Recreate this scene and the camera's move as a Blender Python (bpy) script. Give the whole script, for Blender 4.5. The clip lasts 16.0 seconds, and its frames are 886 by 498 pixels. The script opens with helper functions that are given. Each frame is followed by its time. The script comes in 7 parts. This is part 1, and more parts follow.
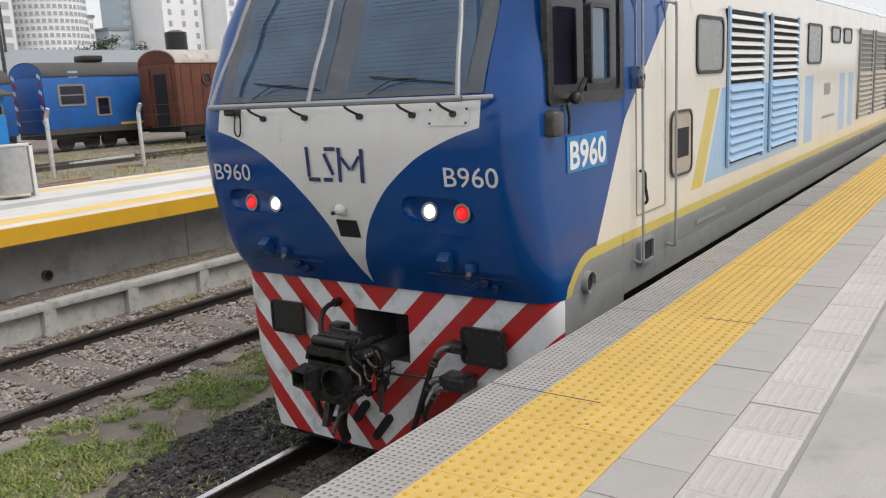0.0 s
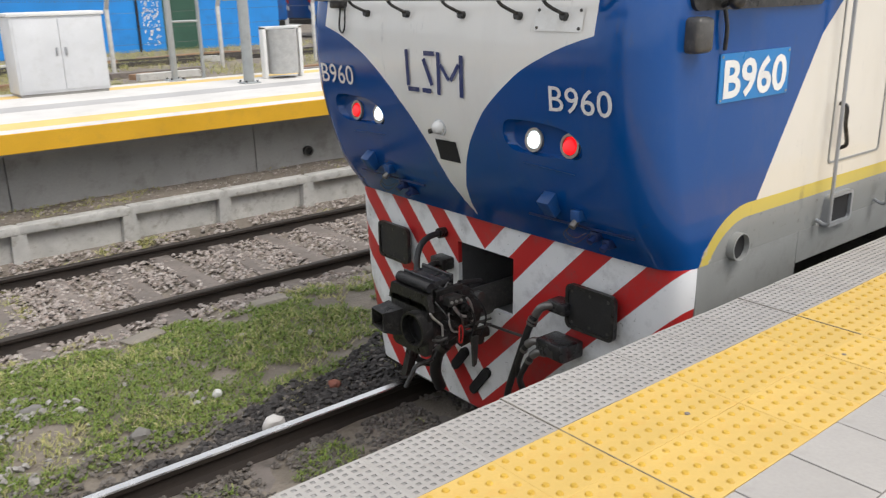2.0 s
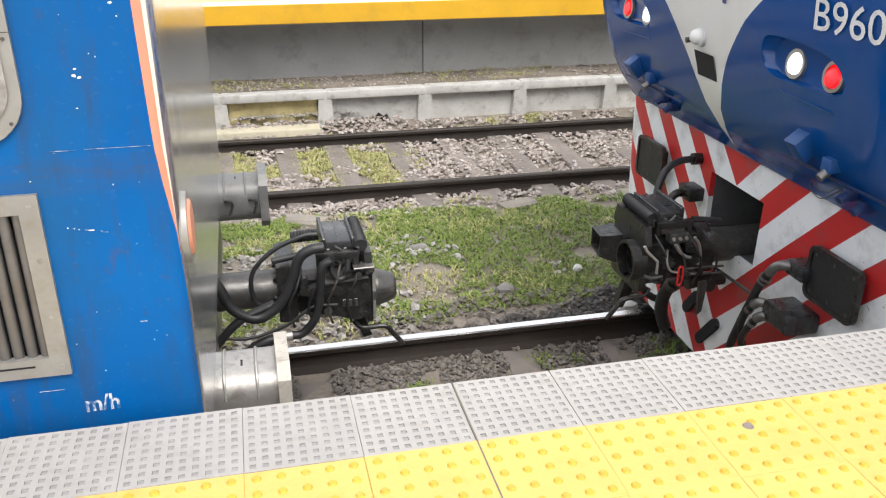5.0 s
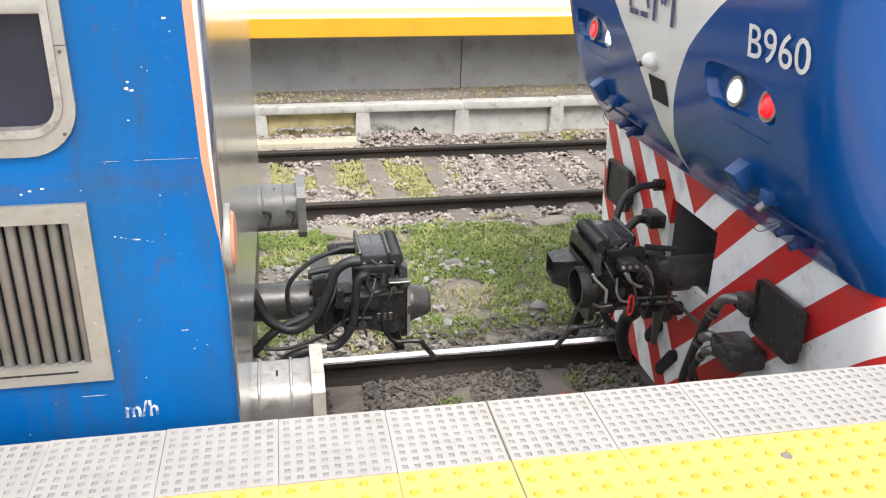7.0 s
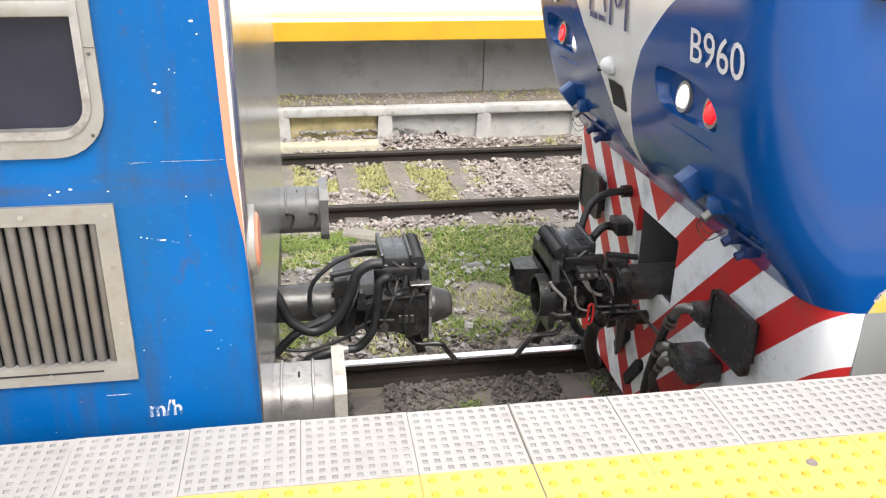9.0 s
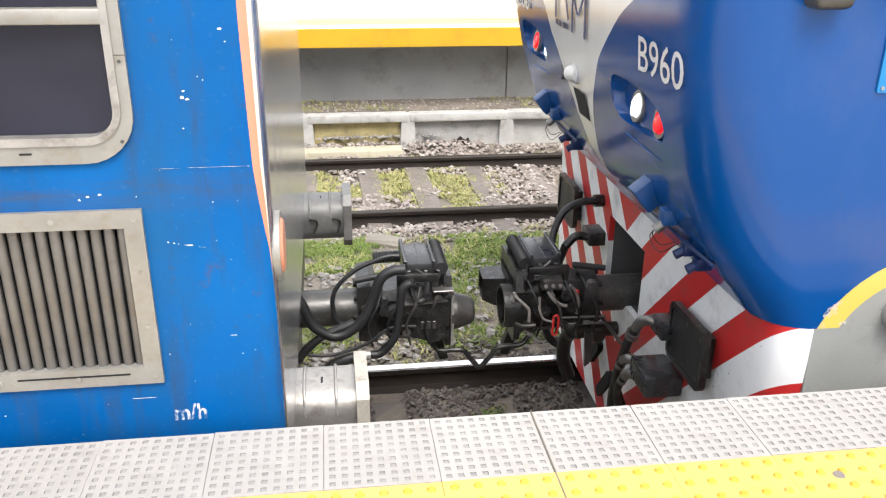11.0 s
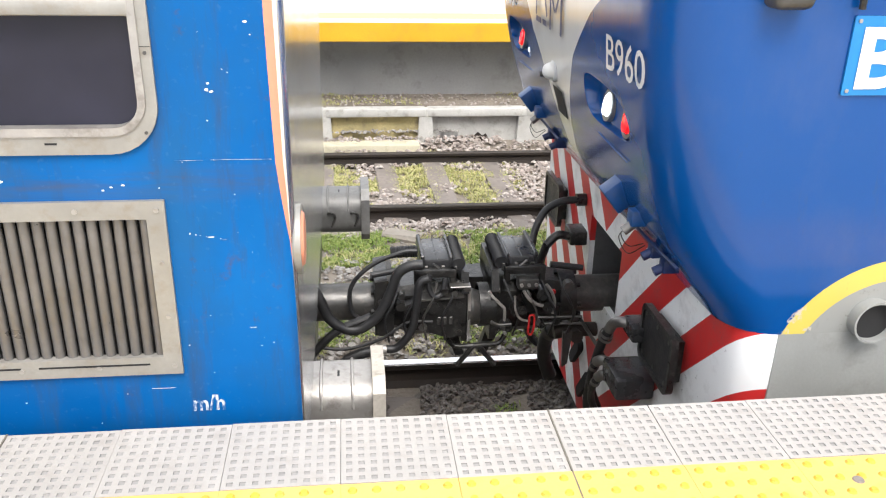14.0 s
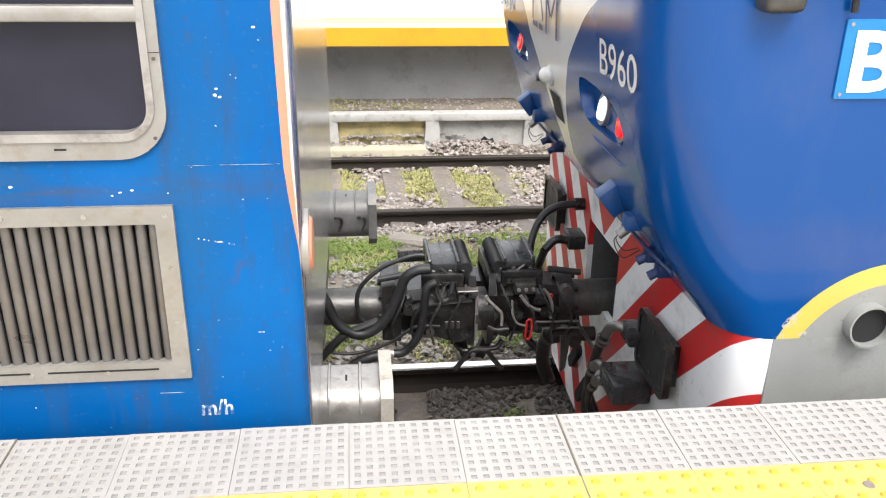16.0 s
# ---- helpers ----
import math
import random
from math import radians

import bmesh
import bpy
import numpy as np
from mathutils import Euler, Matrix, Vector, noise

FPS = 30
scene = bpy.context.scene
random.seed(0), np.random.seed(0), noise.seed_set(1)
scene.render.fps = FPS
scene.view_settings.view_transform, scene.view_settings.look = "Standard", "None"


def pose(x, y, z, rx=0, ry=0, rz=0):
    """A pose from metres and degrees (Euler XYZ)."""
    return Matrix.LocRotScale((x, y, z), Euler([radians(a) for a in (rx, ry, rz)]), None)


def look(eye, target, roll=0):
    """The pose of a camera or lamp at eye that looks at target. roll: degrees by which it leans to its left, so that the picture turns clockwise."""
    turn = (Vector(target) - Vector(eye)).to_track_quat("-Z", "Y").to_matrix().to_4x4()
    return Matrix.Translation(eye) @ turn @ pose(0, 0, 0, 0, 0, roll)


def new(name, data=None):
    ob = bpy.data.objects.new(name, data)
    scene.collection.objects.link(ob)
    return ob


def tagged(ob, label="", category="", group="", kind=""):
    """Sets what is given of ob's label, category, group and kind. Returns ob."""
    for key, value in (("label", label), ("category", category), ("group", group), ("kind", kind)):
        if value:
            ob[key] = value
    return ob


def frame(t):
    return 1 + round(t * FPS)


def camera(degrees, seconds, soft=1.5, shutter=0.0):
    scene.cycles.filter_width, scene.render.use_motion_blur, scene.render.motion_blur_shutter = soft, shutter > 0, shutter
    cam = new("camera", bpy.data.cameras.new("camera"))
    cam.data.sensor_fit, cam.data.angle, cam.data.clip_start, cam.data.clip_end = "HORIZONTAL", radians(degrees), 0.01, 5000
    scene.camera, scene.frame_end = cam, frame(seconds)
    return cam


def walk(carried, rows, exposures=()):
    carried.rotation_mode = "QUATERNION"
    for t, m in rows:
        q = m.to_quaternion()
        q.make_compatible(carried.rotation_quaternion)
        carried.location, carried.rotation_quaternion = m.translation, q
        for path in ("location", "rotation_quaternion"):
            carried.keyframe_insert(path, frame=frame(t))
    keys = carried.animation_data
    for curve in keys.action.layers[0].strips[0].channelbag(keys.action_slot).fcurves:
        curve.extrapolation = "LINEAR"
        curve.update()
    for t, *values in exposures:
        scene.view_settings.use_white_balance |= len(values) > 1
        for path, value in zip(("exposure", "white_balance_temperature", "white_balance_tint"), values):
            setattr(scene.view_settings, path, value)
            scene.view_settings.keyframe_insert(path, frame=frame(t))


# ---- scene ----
cam = camera(55.7, 16.0, soft=1.15, shutter=0.35)
PATH = [
    (0, (-0.286, -2.041, 1.428), (1.326, -0.920, 1.043), -2.88),
    (0.5, (-0.316, -2.019, 1.435), (1.249, -0.842, 1.028), -2.97),
    (1, (-0.323, -2.005, 1.429), (1.141, -0.717, 0.986), -2.21),
    (1.5, (-0.366, -2.002, 1.410), (0.969, -0.615, 0.870), -1.07),
    (2, (-0.336, -1.970, 1.399), (0.863, -0.484, 0.804), -1.23),
    (2.5, (-0.402, -1.973, 1.378), (0.665, -0.408, 0.736), -1.23),
    (3, (-0.475, -2.014, 1.373), (0.377, -0.357, 0.645), -0.10),
    (3.5, (-0.490, -2.015, 1.365), (0.244, -0.332, 0.573), 0.79),
    (4, (-0.507, -2.024, 1.367), (0.073, -0.288, 0.560), 0.90),
    (4.5, (-0.510, -2.021, 1.361), (-0.039, -0.259, 0.540), 0.34),
    (7, (-0.533, -2.020, 1.376), (-0.180, -0.217, 0.587), 1.06),
    (7.5, (-0.541, -2.022, 1.375), (-0.196, -0.215, 0.590), 1.51),
    (8, (-0.544, -2.022, 1.374), (-0.231, -0.211, 0.585), 1.18),
    (8.5, (-0.539, -2.021, 1.374), (-0.233, -0.208, 0.587), 0.87),
    (11, (-0.546, -2.023, 1.378), (-0.291, -0.195, 0.608), 0.61),
    (11.5, (-0.555, -2.026, 1.379), (-0.335, -0.194, 0.608), 0.83),
    (12, (-0.556, -2.023, 1.377), (-0.315, -0.192, 0.609), 1.12),
    (12.5, (-0.556, -2.023, 1.376), (-0.347, -0.187, 0.610), 0.81),
    (13, (-0.555, -2.023, 1.377), (-0.335, -0.193, 0.601), 0.80),
    (13.5, (-0.562, -2.019, 1.377), (-0.338, -0.192, 0.593), 1.07),
    (14, (-0.562, -2.018, 1.379), (-0.341, -0.190, 0.598), 1.21),
    (14.5, (-0.563, -2.019, 1.378), (-0.336, -0.193, 0.595), 1.00),
    (15, (-0.561, -2.017, 1.376), (-0.342, -0.191, 0.589), 0.69),
    (15.5, (-0.567, -2.018, 1.376), (-0.361, -0.186, 0.599), 0.74),
    (16, (-0.566, -2.018, 1.380), (-0.360, -0.185, 0.608), 0.93),
]
walk(cam, [(t, look(eye, target, roll)) for t, eye, target, roll in PATH],
     [(0, 0.24), (1, 0.36), (2, 0.55), (3, 0.92), (3.5, 1.08), (4.5, 1.15), (7, 1.41), (11, 1.50), (16, 1.53)])
# the locomotive: seconds, metres to go, height of its springs
RUN = [(0, 3.625, -0.031), (0.5, 3.228, -0.024), (1, 2.878, -0.022), (1.5, 2.578, -0.024), (2, 2.318, -0.021), (2.5, 2.097, -0.022), (3, 1.904, -0.026), (3.5, 1.735, -0.021), (4, 1.582, -0.020), (4.5, 1.456, -0.020), (5.3, 1.260, -0.019), (6.2, 1.053, -0.018), (7, 0.866, -0.018), (7.5, 0.756, -0.018), (8, 0.660, -0.018), (8.5, 0.605, -0.018), (9.3, 0.496, -0.018), (10.2, 0.370, -0.018), (11, 0.250, -0.018), (11.5, 0.152, -0.018), (12, 0.066, -0.018), (12.5, 0.052, -0.018), (13, 0.054, -0.018), (13.5, 0.052, -0.018), (14, 0.049, -0.018), (14.5, 0.042, -0.018), (15, 0.030, -0.018), (15.5, 0.009, -0.018), (16, -0.000, -0.018)]

# ---- world and sun: bright overcast ----
world = bpy.data.worlds.new("sky")
scene.world = world
world.use_nodes = True
wn = world.node_tree.nodes
sky = wn.new("ShaderNodeTexSky")
sky.sky_type = "NISHITA"
sky.sun_disc = False
sky.sun_elevation, sky.sun_rotation = radians(57), radians(168)
sky.air_density, sky.dust_density, sky.ozone_density = 1.0, 7.0, 1.0
haze = wn.new("ShaderNodeMix")
haze.data_type = "RGBA"
haze.inputs[0].default_value = 0.72
haze.inputs[7].default_value = (9.6, 9.8, 10.2, 1)
world.node_tree.links.new(sky.outputs[0], haze.inputs[6])
world.node_tree.links.new(haze.outputs[2], wn["Background"].inputs[0])
wn["Background"].inputs[1].default_value = 0.1
sun = new("sun", bpy.data.lights.new("sun", "SUN"))
sun.data.energy, sun.data.angle, sun.data.color = 1.1, radians(25), (1, 0.985, 0.96)
sun.matrix_world = look((3, -14, 22), (0, 0, 0))

# ---- helpers for building ----
ORIGIN = {}


def thing(name, at, label, category, group="", kind=""):
    ob = new(name)
    ob.empty_display_size = 0.2
    ob.location = at
    ORIGIN[ob] = Vector(at)
    return tagged(ob, label, category, group, kind)


def part(name, bm, material, parent, label="", smooth=True):
    """Links a bmesh, built in world metres, as one mesh under a thing or a part."""
    at = ORIGIN.get(parent, Vector())
    bmesh.ops.translate(bm, verts=bm.verts, vec=-at)
    me = bpy.data.meshes.new(name)
    bm.to_mesh(me)
    bm.free()
    if smooth:
        me.set_sharp_from_angle(angle=radians(35)) if me.polygons else None
        for p in me.polygons:
            p.use_smooth = True
    for m in material if isinstance(material, (list, tuple)) else [material]:
        me.materials.append(m)
    ob = new(name, me)
    ob.parent = parent
    ORIGIN[ob] = at
    return tagged(ob, label)


def solid(name, bm, material, label, category="", kind="", at=None, group="", smooth=True):
    """A thing of one mesh, with its origin at the base."""
    if at is None:
        vs = [v.co for v in bm.verts]
        at = Vector(((min(v.x for v in vs) + max(v.x for v in vs)) / 2, (min(v.y for v in vs) + max(v.y for v in vs)) / 2, min(v.z for v in vs)))
    ob = part(name, bm, material, None, label, smooth)
    ob.data.transform(Matrix.Translation(-Vector(at)))
    ob.location = at
    ORIGIN[ob] = Vector(at)
    return tagged(ob, label, category, group, kind)


def box(bm, x0, x1, y0, y1, z0, z1, bevel=0.0, seg=2, m=None):
    made = bmesh.ops.create_cube(bm, size=1)["verts"]
    for v in made:
        v.co = Vector(((x0 + x1) / 2 + v.co.x * (x1 - x0), (y0 + y1) / 2 + v.co.y * (y1 - y0), (z0 + z1) / 2 + v.co.z * (z1 - z0)))
    if bevel > 0:
        edges = list({e for v in made for e in v.link_edges})
        r = bmesh.ops.bevel(bm, geom=edges, offset=bevel, segments=seg, affect="EDGES", profile=0.5)
        made = list({v for f in r["faces"] for v in f.verts} | {v for v in made if v.is_valid})
    if m is not None:
        bmesh.ops.transform(bm, matrix=m, verts=made)
    return made


def cyl(bm, a, b, r, r2=None, n=16, caps=True):
    a, b = Vector(a), Vector(b)
    made = bmesh.ops.create_cone(bm, cap_ends=caps, segments=n, radius1=r, radius2=r if r2 is None else r2, depth=(b - a).length)["verts"]
    m = Matrix.Translation((a + b) / 2) @ (b - a).to_track_quat("Z", "Y").to_matrix().to_4x4()
    bmesh.ops.transform(bm, matrix=m, verts=made)
    return made


def ring(bm, a, b, r, wall, n=24):
    """An open pipe from a to b."""
    a, b = Vector(a), Vector(b)
    m = Matrix.Translation(a) @ (b - a).to_track_quat("Z", "Y").to_matrix().to_4x4()
    h = (b - a).length
    rows = []
    for rad, z in ((r, 0), (r, h), (r - wall, h), (r - wall, 0)):
        rows.append([bm.verts.new(m @ Vector((rad * math.cos(k * math.tau / n), rad * math.sin(k * math.tau / n), z))) for k in range(n)])
    for j in range(4):
        p, q = rows[j], rows[(j + 1) % 4]
        for k in range(n):
            bm.faces.new((p[k], p[(k + 1) % n], q[(k + 1) % n], q[k]))


def smooth_line(points, n=6):
    """A Catmull-Rom line through the points."""
    p = [Vector(q) for q in points]
    p = [2 * p[0] - p[1]] + p + [2 * p[-1] - p[-2]]
    out = []
    for i in range(1, len(p) - 2):
        for k in range(n):
            t = k / n
            out.append(0.5 * ((2 * p[i]) + (p[i + 1] - p[i - 1]) * t + (2 * p[i - 1] - 5 * p[i] + 4 * p[i + 1] - p[i + 2]) * t * t + (3 * p[i] - p[i - 1] - 3 * p[i + 1] + p[i + 2]) * t ** 3))
    return out + [p[-2]]


def tube(bm, points, r, n=10, ribs=0.0, steps=6):
    line = smooth_line(points, steps) if steps > 1 else [Vector(q) for q in points]
    rows, side = [], Vector((0.3, 0.9, 0.2)).normalized()
    for i, c in enumerate(line):
        d = (line[min(i + 1, len(line) - 1)] - line[max(i - 1, 0)]).normalized()
        side = (side - d * side.dot(d)).normalized()
        up = d.cross(side)
        rr = r * (1 + (ribs if i % 2 else 0))
        rows.append([bm.verts.new(c + rr * (math.cos(k * math.tau / n) * side + math.sin(k * math.tau / n) * up)) for k in range(n)])
    for p, q in zip(rows, rows[1:]):
        for k in range(n):
            bm.faces.new((p[k], p[(k + 1) % n], q[(k + 1) % n], q[k]))
    bm.faces.new(rows[0][::-1])
    bm.faces.new(rows[-1])


def prism(bm, outline, axis, a, b):
    """An outline of (u, v) pairs pushed from a to b along an axis: 'x' takes (y, z), 'y' (x, z), 'z' (x, y)."""
    def at(u, v, w):
        return {"x": (w, u, v), "y": (u, w, v), "z": (u, v, w)}[axis]
    p = [bm.verts.new(at(u, v, a)) for u, v in outline]
    q = [bm.verts.new(at(u, v, b)) for u, v in outline]
    k = len(outline)
    f = [bm.faces.new(p), bm.faces.new(q[::-1])]
    f += [bm.faces.new((p[(i + 1) % k], p[i], q[i], q[(i + 1) % k])) for i in range(k)]
    bmesh.ops.recalc_face_normals(bm, faces=f)


def rounded(u0, u1, v0, v1, r, n=5):
    out = []
    for cu, cv, a in ((u1 - r, v1 - r, 0), (u0 + r, v1 - r, 90), (u0 + r, v0 + r, 180), (u1 - r, v0 + r, 270)):
        out += [(cu + r * math.cos(radians(a + 90 * k / n)), cv + r * math.sin(radians(a + 90 * k / n))) for k in range(n + 1)]
    return out


def frame_prism(bm, outer, inner, axis, a, b):
    """A frame between two outlines of equal count."""
    def at(u, v, w):
        return {"x": (w, u, v), "y": (u, w, v), "z": (u, v, w)}[axis]
    rows = [[bm.verts.new(at(u, v, w)) for u, v in o] for o, w in ((outer, a), (outer, b), (inner, b), (inner, a))]
    k, f = len(outer), []
    for j in range(4):
        p, q = rows[j], rows[(j + 1) % 4]
        f += [bm.faces.new((p[i], p[(i + 1) % k], q[(i + 1) % k], q[i])) for i in range(k)]
    bmesh.ops.recalc_face_normals(bm, faces=f)


def text_mesh(body, height, where, bold=0.0):
    """Letters as a mesh; where(u, v) gives the place of a point u metres along and v metres up."""
    c = bpy.data.curves.new("letters", "FONT")
    c.offset = bold
    c.body, c.size, c.resolution_u = body, height / 0.73, 3
    ob = bpy.data.objects.new("letters", c)
    scene.collection.objects.link(ob)
    me = bpy.data.meshes.new_from_object(ob.evaluated_get(bpy.context.evaluated_depsgraph_get()))
    bm = bmesh.new()
    bm.from_mesh(me)
    bpy.data.objects.remove(ob)
    bpy.data.meshes.remove(me)
    bmesh.ops.triangulate(bm, faces=bm.faces)
    width = max(v.co.x for v in bm.verts)
    for v in bm.verts:
        v.co = Vector(where(v.co.x, v.co.y, width))
    return bm


# ---- materials ----
class Nodes:
    """Short hand for node trees."""

    def __init__(self, name):
        self.m = bpy.data.materials.new(name)
        self.m.use_nodes = True
        self.t = self.m.node_tree
        self.b = self.t.nodes["Principled BSDF"]
        self.coord = self.t.nodes.new("ShaderNodeTexCoord").outputs["Object"]

    def put(self, socket, v):
        if isinstance(v, bpy.types.NodeSocket):
            self.t.links.new(v, socket)
        else:
            socket.default_value = v

    def math(self, op, a, b=0.0, c=0.0, clamp=False):
        n = self.t.nodes.new("ShaderNodeMath")
        n.operation, n.use_clamp = op, clamp
        for s, v in zip(n.inputs, (a, b, c)):
            self.put(s, v)
        return n.outputs[0]

    def noise(self, scale, detail=4.0, rough=0.55, stretch=(1, 1, 1)):
        m = self.t.nodes.new("ShaderNodeMapping")
        m.inputs["Scale"].default_value = stretch
        self.t.links.new(self.coord, m.inputs[0])
        n = self.t.nodes.new("ShaderNodeTexNoise")
        n.inputs["Scale"].default_value, n.inputs["Detail"].default_value, n.inputs["Roughness"].default_value = scale, detail, rough
        self.t.links.new(m.outputs[0], n.inputs["Vector"])
        return n.outputs[0]

    def span(self, v, a, b, lo=0.0, hi=1.0):
        n = self.t.nodes.new("ShaderNodeMapRange")
        for s, x in zip(n.inputs[:5], (v, a, b, lo, hi)):
            self.put(s, x)
        return n.outputs[0]

    def mix(self, f, a, b):
        n = self.t.nodes.new("ShaderNodeMix")
        n.data_type = "RGBA"
        self.put(n.inputs[0], f)
        for s, v in ((n.inputs[6], a), (n.inputs[7], b)):
            self.put(s, (*v, 1) if isinstance(v, tuple) and len(v) == 3 else v)
        return n.outputs[2]

    def xyz(self):
        n = self.t.nodes.new("ShaderNodeSeparateXYZ")
        self.t.links.new(self.coord, n.inputs[0])
        return n.outputs

    def bump(self, h, strength=0.3, distance=0.01):
        n = self.t.nodes.new("ShaderNodeBump")
        n.inputs["Strength"].default_value, n.inputs["Distance"].default_value = strength, distance
        self.t.links.new(h, n.inputs["Height"])
        self.t.links.new(n.outputs[0], self.b.inputs["Normal"])

    def done(self, colour=None, rough=None, metal=0.0):
        if colour is not None:
            self.put(self.b.inputs["Base Color"], (*colour, 1) if isinstance(colour, tuple) and len(colour) == 3 else colour)
        if rough is not None:
            self.put(self.b.inputs["Roughness"], rough)
        self.put(self.b.inputs["Metallic"], metal)
        return self.m


def surf(name, colour, rough=0.6, metal=0.0, var=0.2, scale=4.0, grain=80.0, bump=0.15, dirt=None, dirt_amount=0.3, piece=0.0, depth=0.004):
    """A worn surface: tone at two scales, dirt patches, fine relief."""
    k = Nodes(name)
    big, fine = k.noise(scale, 5), k.noise(grain, 3)
    dark = tuple(c * (1 - var) for c in colour)
    light = tuple(min(1, c * (1 + var)) for c in colour)
    c = k.mix(k.span(big, 0.3, 0.7), dark, light)
    c = k.mix(k.span(fine, 0.35, 0.75, 0, 0.5), c, tuple(x * (1 - var) for x in colour))
    if piece:
        o = k.t.nodes.new("ShaderNodeObjectInfo").outputs["Random"]
        c = k.mix(k.math("MULTIPLY", o, piece), c, tuple(x * 0.55 for x in colour))
    if dirt:
        d = k.span(k.noise(scale * 2.3, 8, 0.65), 0.52, 0.7, 0, dirt_amount)
        c = k.mix(d, c, dirt)
    k.bump(fine, bump, depth)
    return k.done(c, k.span(big, 0.3, 0.7, max(0.05, rough - 0.08), min(1, rough + 0.1)), metal)


def lamp_glow(name, colour, strength):
    k = Nodes(name)
    k.b.inputs["Emission Color"].default_value = (*colour, 1)
    k.b.inputs["Emission Strength"].default_value = strength
    return k.done(colour, 0.2)


M = {}
M["tile_grey"] = surf("tile_grey", (0.385, 0.365, 0.34), 0.75, var=0.15, scale=3, grain=120, bump=0.2, dirt=(0.23, 0.205, 0.175), dirt_amount=0.5, piece=0.25)
M["dome_yellow"] = surf("dome_yellow", (0.58, 0.36, 0.04), 0.55, var=0.18, scale=4, grain=90, dirt=(0.55, 0.36, 0.16), dirt_amount=0.6, piece=0.1)
M["tile_yellow"] = surf("tile_yellow", (0.65, 0.44, 0.125), 0.6, var=0.14, scale=2.2, grain=90, bump=0.25, dirt=(0.60, 0.31, 0.06), dirt_amount=0.55, piece=0.15)
M["joint_dark"] = surf("joint_dark", (0.15, 0.135, 0.11), 0.9, var=0.3, scale=9)
# darker grey on the sides and floors of the tile pits
M["pit_grey"] = surf("pit_grey", (0.29, 0.28, 0.27), 0.85, var=0.25, scale=5, grain=150)
M["tile_pale"] = surf("tile_pale", (0.52, 0.49, 0.455), 0.75, var=0.12, scale=3, dirt=(0.25, 0.24, 0.22), piece=0.3)
M["concrete"] = surf("concrete", (0.33, 0.32, 0.30), 0.85, var=0.18, scale=1.5, grain=60, bump=0.35, dirt=(0.18, 0.17, 0.15), dirt_amount=0.5)
M["slab"] = surf("slab", (0.43, 0.405, 0.375), 0.8, var=0.2, scale=1.2, grain=70, bump=0.3, dirt=(0.2, 0.19, 0.17), dirt_amount=0.45, piece=0.2)
M["kerb_concrete"] = surf("kerb_concrete", (0.52, 0.51, 0.48), 0.85, var=0.18, scale=4, grain=60, bump=0.4, dirt=(0.2, 0.18, 0.14), dirt_amount=0.6, piece=0.2)
M["wall_grey"] = surf("wall_grey", (0.37, 0.365, 0.35), 0.85, var=0.14, scale=1.3, grain=40, bump=0.3, dirt=(0.17, 0.16, 0.14), dirt_amount=0.5)
M["fascia_yellow"] = surf("fascia_yellow", (0.72, 0.40, 0.02), 0.55, var=0.08, scale=2, dirt=(0.45, 0.28, 0.05), dirt_amount=0.35)
M["paving_white"] = surf("paving_white", (0.62, 0.60, 0.57), 0.75, var=0.1, scale=1.2, dirt=(0.4, 0.38, 0.35))
M["paving_dim"] = surf("paving_dim", (0.42, 0.41, 0.40), 0.75, var=0.12, scale=1.2, dirt=(0.25, 0.24, 0.22))
M["paving_yellow"] = surf("paving_yellow", (0.72, 0.50, 0.17), 0.7, var=0.12, scale=2)
M["rail_side"] = surf("rail_side", (0.032, 0.024, 0.019), 0.7, 0.2, var=0.3, scale=9, bump=0.4)
M["rail_top"] = surf("rail_top", (0.62, 0.61, 0.6), 0.22, 1.0, var=0.1, scale=5, bump=0.05)
M["rail_dull"] = surf("rail_dull", (0.05, 0.042, 0.036), 0.55, 0.3, var=0.3, scale=6)
M["sleeper"] = surf("sleeper", (0.22, 0.19, 0.168), 0.9, var=0.3, scale=5, grain=40, bump=0.6, dirt=(0.08, 0.07, 0.06), dirt_amount=0.6, piece=0.5)
M["soil"] = surf("soil", (0.215, 0.185, 0.15), 0.95, var=0.35, scale=1.5, grain=30, bump=0.7, dirt=(0.11, 0.09, 0.065), dirt_amount=0.6, depth=0.02)


def island_material(name, tones, rough=0.9):
    k = Nodes(name)
    r = k.t.nodes.new("ShaderNodeNewGeometry").outputs["Random Per Island"]
    ramp = k.t.nodes.new("ShaderNodeValToRGB")
    e = ramp.color_ramp.elements
    while len(e) < len(tones):
        e.new(0.5)
    for i, c in enumerate(tones):
        e[i].position = i / (len(tones) - 1)
        e[i].color = (*c, 1)
    k.t.links.new(r, ramp.inputs[0])
    f = k.noise(40, 3)
    c = k.mix(k.span(f, 0.3, 0.8, 0, 0.5), ramp.outputs[0], tuple(x * 0.5 for x in tones[0]))
    k.bump(f, 0.3, 0.004)
    return k.done(c, rough)


